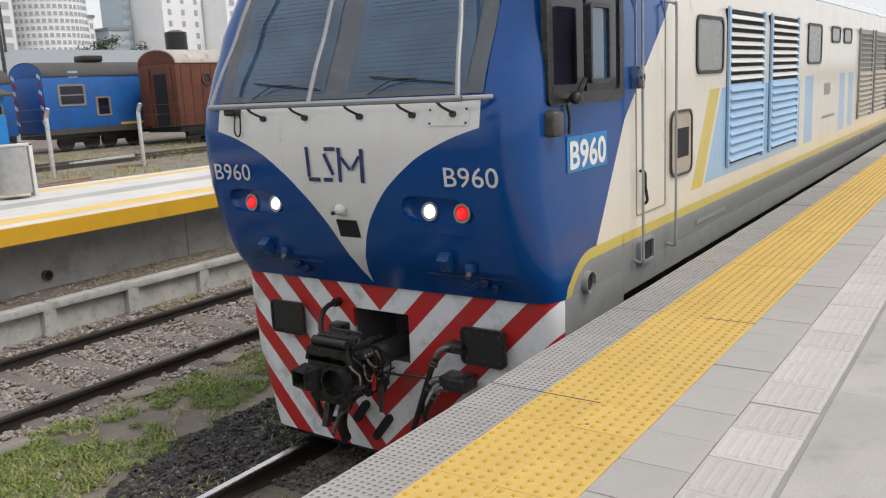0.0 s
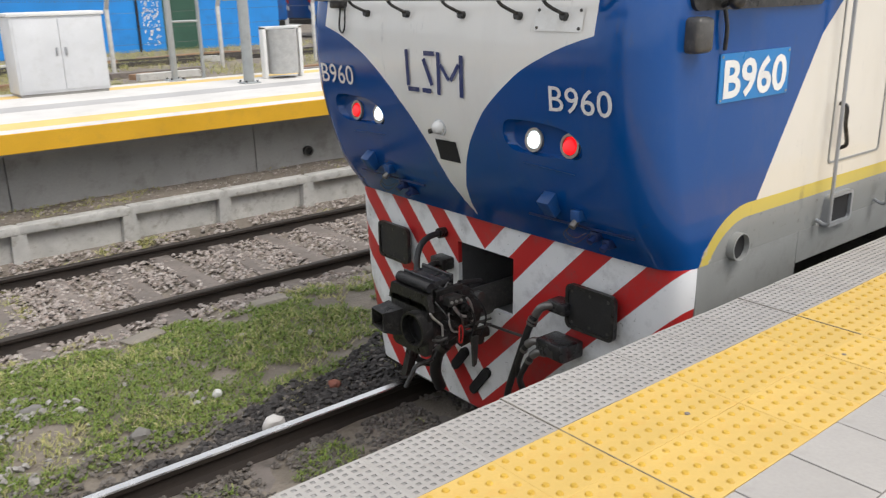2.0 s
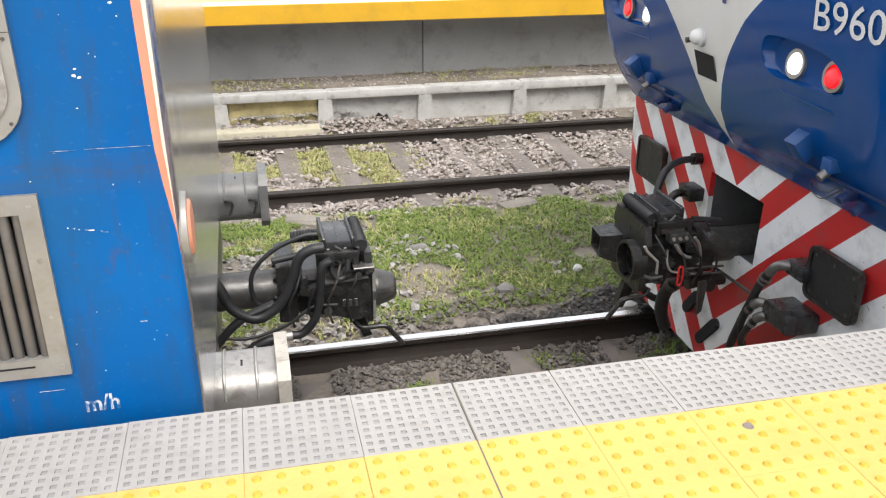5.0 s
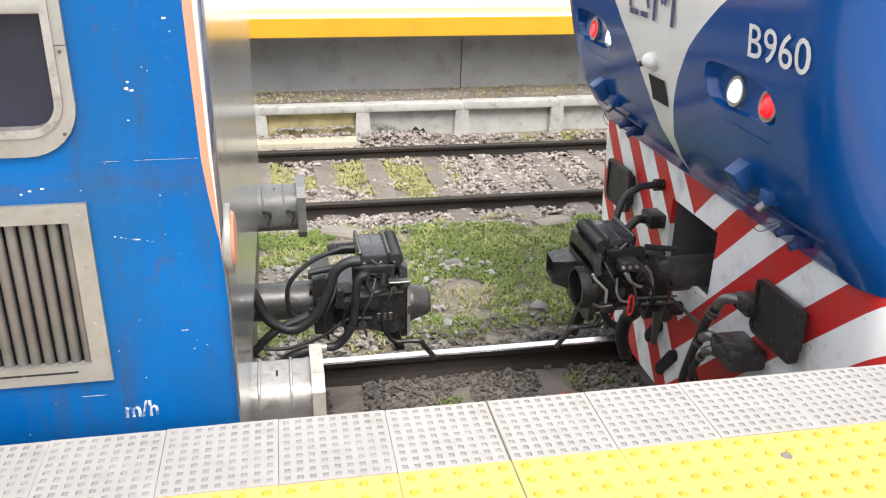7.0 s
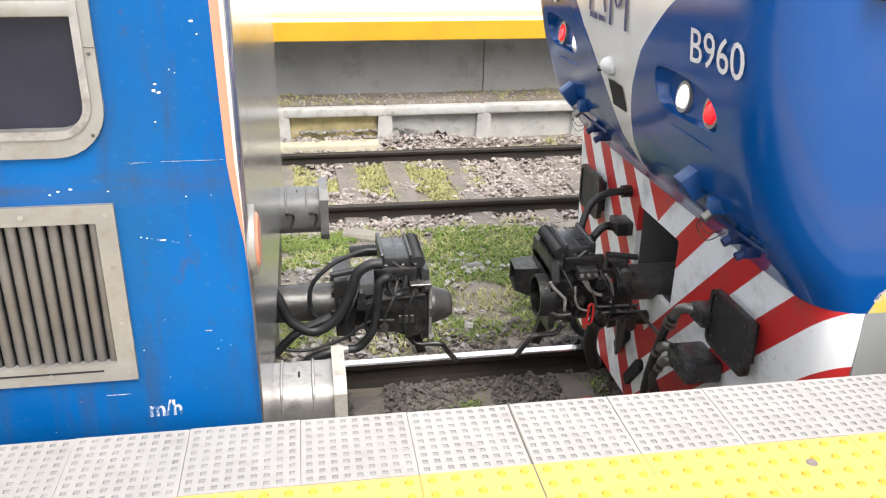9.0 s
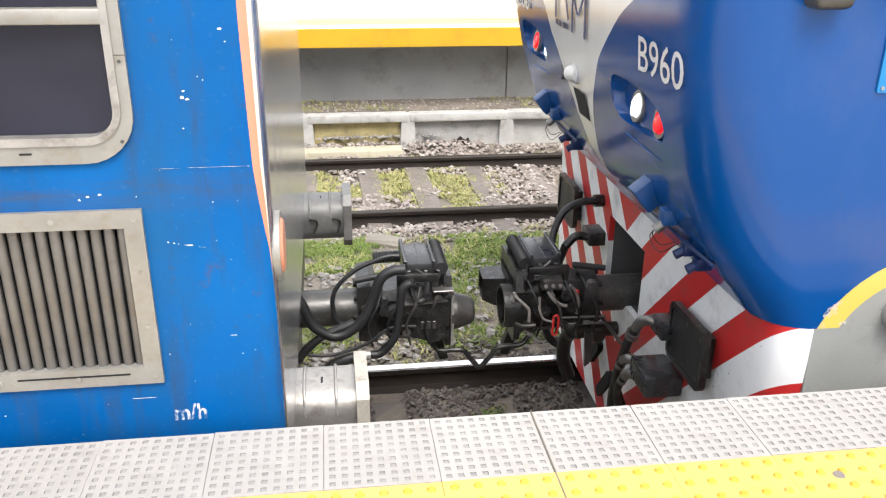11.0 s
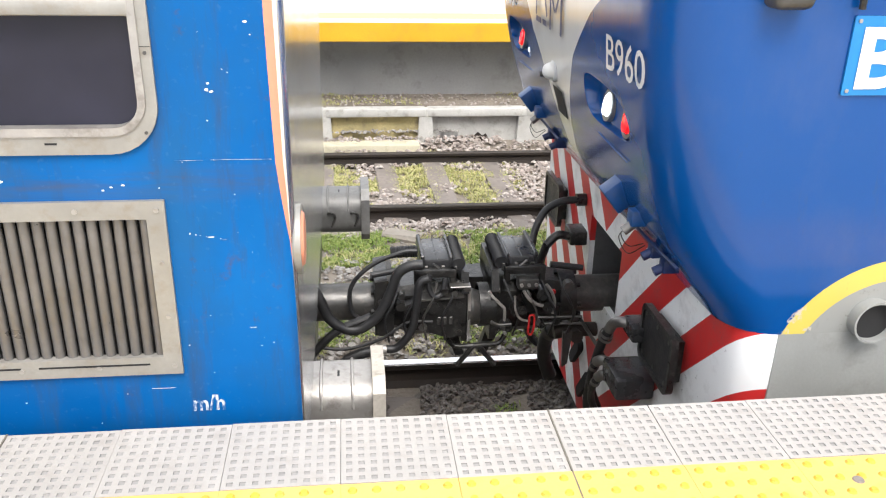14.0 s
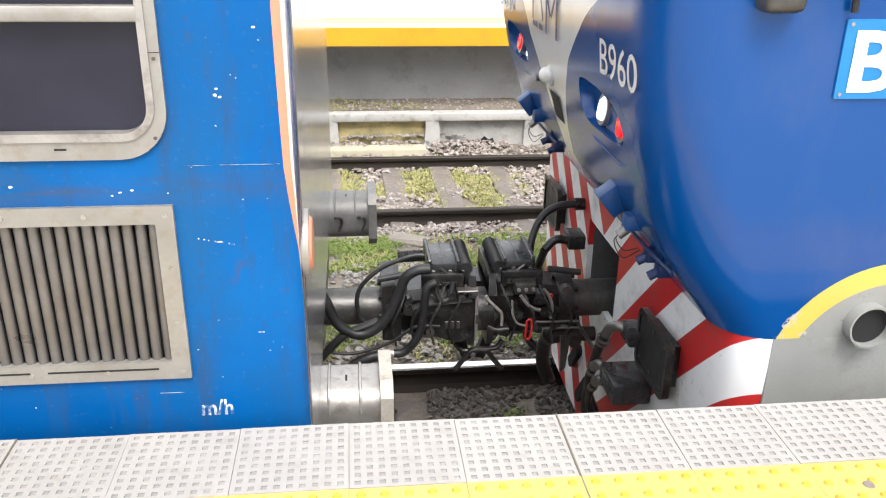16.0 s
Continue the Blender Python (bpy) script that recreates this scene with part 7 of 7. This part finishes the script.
def shed():
    """The blue yard building with a green door and a strip of windows."""
    t = thing("yard_shed", (14, 36, YARD_Z), "bright blue rendered yard building with a green door", "building")
    x0, x1, y, top = 5.2, 19.0, 33.6, 1.85
    for a, b, u, v in ((x0, 13.6, YARD_Z, top), (13.6, 15.2, 1.45, top), (15.2, 16.3, YARD_Z, top), (16.3, x1, YARD_Z, 1.05), (16.3, x1, 1.5, top)):
        bm = bmesh.new()
        box(bm, a, b, y, y + .2, u, v)
        part("wall", bm, M["shed_blue"], t)
    bm = bmesh.new()
    box(bm, x0, x1, y + .2, y + 2.2, YARD_Z, top - .02)
    part("core", bm, M["void_shade"], t)
    bm = bmesh.new()
    box(bm, 13.62, 15.18, y + .06, y + .12, YARD_Z, 1.45)
    part("door", bm, M["door_green"], t, "dark green double door")
    for i in range(4):
        bm = bmesh.new()
        a = 16.33 + i * .66
        box(bm, a, a + .62, y + .08, y + .1, 1.07, 1.48)
        w = part("window", bm, M["dark_glass"], t)
        bm = bmesh.new()
        frame_prism(bm, rounded(a - .02, a + .64, 1.05, 1.5, .01, 1), rounded(a + .03, a + .59, 1.1, 1.45, .01, 1), "y", y + .03, y + .09)
        part("frame", bm, M["steel_trim"], w)
    bm = bmesh.new()
    prism(bm, [(y - .3, top - .02), (y + 2.4, top + .7), (y + 2.4, top + .8), (y - .3, top + .08)], "x", x0 - .3, x1 + .3)
    part("roof", bm, M["roof_grey"], t, "grey sheet roof")
    bm = bmesh.new()
    cyl(bm, (12.5, y - .05, YARD_Z), (12.5, y - .05, top), .05)
    part("downpipe", bm, M["black_iron"], t)
    r2 = random.Random(5)
    bm = bmesh.new()
    for _ in range(120):
        x, z, s = r2.uniform(12.7, 13.4), r2.uniform(-.7, 1.1), r2.uniform(.02, .07)
        box(bm, x, x + s, y - .006, y - .002, z, z + s * 1.4)
    tagged(part("flaked_paint", bm, M["white_paint"], t, "white patches where the blue paint has flaked"), kind="stuff")
    bm = bmesh.new()
    box(bm, 15.6, 16.2, y - .3, y - .0, 1.55, 1.75, .03)
    part("wall_lamp", bm, M["white_paint"], t)


shed()


def depot():
    t = thing("train_depot", (20, 52, YARD_Z), "long pale grey depot hall with ribbed sheet walls", "building")
    bm = bmesh.new()
    box(bm, -40, 70, 52, 70, YARD_Z, 3.2)
    part("wall", bm, M["depot_grey"], t)
    bm = bmesh.new()
    prism(bm, [(51.6, 3.2), (61, 5.6), (70.4, 3.2), (70.4, 3.0), (51.6, 3.0)], "x", -41, 71)
    part("roof", bm, M["roof_pale"], t)
    for i in range(26):
        bm = bmesh.new()
        box(bm, -38 + i * 4.1, -35.4 + i * 4.1, 51.93, 51.99, 1.9, 2.5)
        part("window", bm, M["dark_glass"], t)
    for z in (1.5, 2.8):
        bm = bmesh.new()
        box(bm, -40, 70, 51.9, 52, z, z + .1)
        part("ledge", bm, M["roof_grey"], t)


depot()


def tower(name, x0, x1, y0, y1, h, storeys, cols, material, label, inset=.25):
    t = thing(name, ((x0 + x1) / 2, (y0 + y1) / 2, YARD_Z), label, "building", "city buildings beyond the yard")
    bm = bmesh.new()
    box(bm, x0, x1, y0, y1, YARD_Z, h)
    part("wall", bm, M[material], t)
    bm = bmesh.new()
    box(bm, x0 - .3, x1 + .3, y0 - .3, y1 + .3, h, h + .8)
    part("roof", bm, M["roof_pale"], t)
    sw, sh = (x1 - x0) / cols, (h - 2) / storeys
    pane = None
    for i in range(cols):
        for j in range(storeys):
            if pane is None:
                bm = bmesh.new()
                box(bm, 0, sw * (1 - 2 * inset), -.12, .05, 0, sh * .5)
                ob = part("window", bm, M["far_glass"], t)
                ob.location = Vector((x0 + sw * inset, y0, YARD_Z + 2 + sh * .3)) - ORIGIN[t]
                bpy.context.view_layer.update()
                pane = ob.data
                pane.transform(Matrix.Translation(ORIGIN[t]))
                continue
            ob = new("window", pane)
            ob.parent = t
            ob.location = Vector((x0 + sw * (i + inset), y0, YARD_Z + 2 + sh * (j + .3))) - ORIGIN[t]
    return t


def round_tower():
    t = thing("round_tower", (127, 207, YARD_Z), "white round apartment tower with a grid of windows", "building", "city buildings beyond the yard")
    cx, cy, r, top = 127, 207, 9.8, 62
    bm = bmesh.new()
    cyl(bm, (cx, cy, YARD_Z), (cx, cy, top), r, n=48)
    part("wall", bm, M["tower_white"], t)
    bm = bmesh.new()
    box(bm, -.42, .42, -.1, .1, 0, .95)
    me = bpy.data.meshes.new("window")
    bm.to_mesh(me)
    bm.free()
    me.materials.append(M["far_glass"])
    for j in range(14):
        for i in range(22):
            a = radians(180 + i * 8)
            ob = new("window", me)
            ob.parent = t
            ob.location = Vector((cx + (r + .02) * math.cos(a), cy + (r + .02) * math.sin(a), 9 + j * 1.75)) - ORIGIN[t]
            ob.rotation_euler = (0, 0, a + math.pi / 2)


round_tower()
tower("city_block", 92, 114.5, 200, 214, 40, 12, 6, "tower_cream", "pale apartment block with long rows of windows")
tower("city_block", 62, 88, 190, 205, 21, 8, 9, "tower_brick", "low brick-red and cream city block")
tower("city_block", 137.5, 146, 215, 225, 24.5, 8, 5, "tower_white", "small white office building")
tower("city_block", 148.5, 154.5, 212, 222, 21, 8, 4, "tower_glass", "grey-blue glazed office tower", .1)
tower("city_block", 154.8, 157.6, 214, 224, 52, 18, 2, "tower_glass", "slim grey-blue glazed tower", .1)
tower("city_block", 158, 172, 200, 216, 60, 18, 3, "tower_white", "tall white tower with few narrow windows", .38)
tower("city_block", 172.5, 190, 190, 206, 30, 9, 4, "tower_white", "white apartment block with balconies", .3)
tower("city_block", 142, 150, 240, 250, 22, 7, 4, "tower_glass", "distant grey-blue glass building", .1)


def tree(x, y, z0, h, w, seed):
    """A dark broadleaf tree: trunk, limbs and a crown of leaf clumps."""
    r3 = random.Random(seed)
    t = thing("tree", (x, y, z0), "dark green leafy tree beyond the depot", "tree")
    bm = bmesh.new()
    tube(bm, [(x, y, z0), (x + .1, y, z0 + h * .3), (x - .1, y, z0 + h * .6)], w * .05, 8)
    for k in range(6):
        a = r3.uniform(0, 6.28)
        tube(bm, [(x, y, z0 + h * (.3 + .05 * k)), (x + w * .2 * math.cos(a), y + w * .2 * math.sin(a), z0 + h * .6), (x + w * .4 * math.cos(a), y + w * .4 * math.sin(a), z0 + h * .75)], w * .018, 6)
    part("trunk", bm, M["sleeper"], t)
    verts, faces = [], []
    hubs = [(r3.gauss(0, w * .22), r3.gauss(0, w * .22), h * .68 + r3.gauss(0, h * .11)) for _ in range(40)]
    for hx, hy, hz in hubs:
        for _ in range(90):
            d = Vector((r3.gauss(0, 1), r3.gauss(0, 1), r3.gauss(0, .7))).normalized() * w * r3.uniform(.03, .13)
            c = Vector((x + hx, y + hy, z0 + hz)) + d
            u = Vector((r3.gauss(0, 1), r3.gauss(0, 1), r3.gauss(0, 1))).normalized() * .16
            v = u.orthogonal().normalized() * .1
            k = len(verts)
            verts += [tuple(c - u), tuple(c + v), tuple(c + u), tuple(c - v)]
            faces.append((k, k + 1, k + 2, k + 3))
    me = bpy.data.meshes.new("crown")
    me.from_pydata(verts, [], faces)
    me.transform(Matrix.Translation(-ORIGIN[t]))
    me.materials.append(M["tree_leaf"])
    ob = new("crown", me)
    ob.parent = t


tree(55.5, 80, YARD_Z, 9.2, 6.5, 3)
tree(58.0, 82, YARD_Z, 8.4, 5.5, 4)
# posts, planks and rubble of the yard
for x, y, h in ((25.5, 45, 9), (34, 60, 13)):
    bm = bmesh.new()
    cyl(bm, (x, y, YARD_Z), (x, y, h), .12, .08)
    box(bm, x - .8, x + .8, y - .05, y + .05, h - .6, h - .45)
    solid("utility_pole", bm, M["grey_iron"], "slim dark utility pole standing in the yard", "pole")
for i in range(26):
    x, y = rnd.uniform(2, 20), rnd.uniform(15, 29)
    bm = bmesh.new()
    l = rnd.uniform(.3, 1.6)
    box(bm, -l, l, -.12, .12, 0, rnd.uniform(.08, .25), .01, 1, Matrix.Translation((x, y, YARD_Z)) @ Euler((0, 0, rnd.uniform(-.5, .5))).to_matrix().to_4x4())
    solid("timber_scrap", bm, M[rnd.choice(("sleeper", "plank_tan", "kerb_concrete"))], "weathered scrap timber lying in the yard", "timber", "", None, "scrap in the yard")
for y in (26.4, 28.0, 15.5, 17.1):
    bm = bmesh.new()
    prism(bm, [(y - .05, YARD_Z), (y + .05, YARD_Z), (y + .03, YARD_Z + .15), (y - .03, YARD_Z + .15)], "x", -20, 60)
    solid("yard_rail", bm, M["rail_dull"], "rusty siding rail lying in the yard", "rail", "structure")
bm = bmesh.new()
box(bm, 2.0, 3.4, 22.3, 23.0, YARD_Z, .25, .03)
solid("rusty_crate", bm, M["plank_tan"], "rust-brown wooden crate standing in the yard", "crate")
bm = bmesh.new()
box(bm, 7.6, 9.2, 13.3, 14.6, YARD_Z, YARD_Z + .35, .02)
solid("pallet", bm, M["plank_tan"], "low brown timber pallet behind the platform", "pallet")


def motions():
    walk(loco, [(t, pose(LOCO.x + d, LOCO.y, LOCO.z + h)) for t, d, h in RUN])


motions()
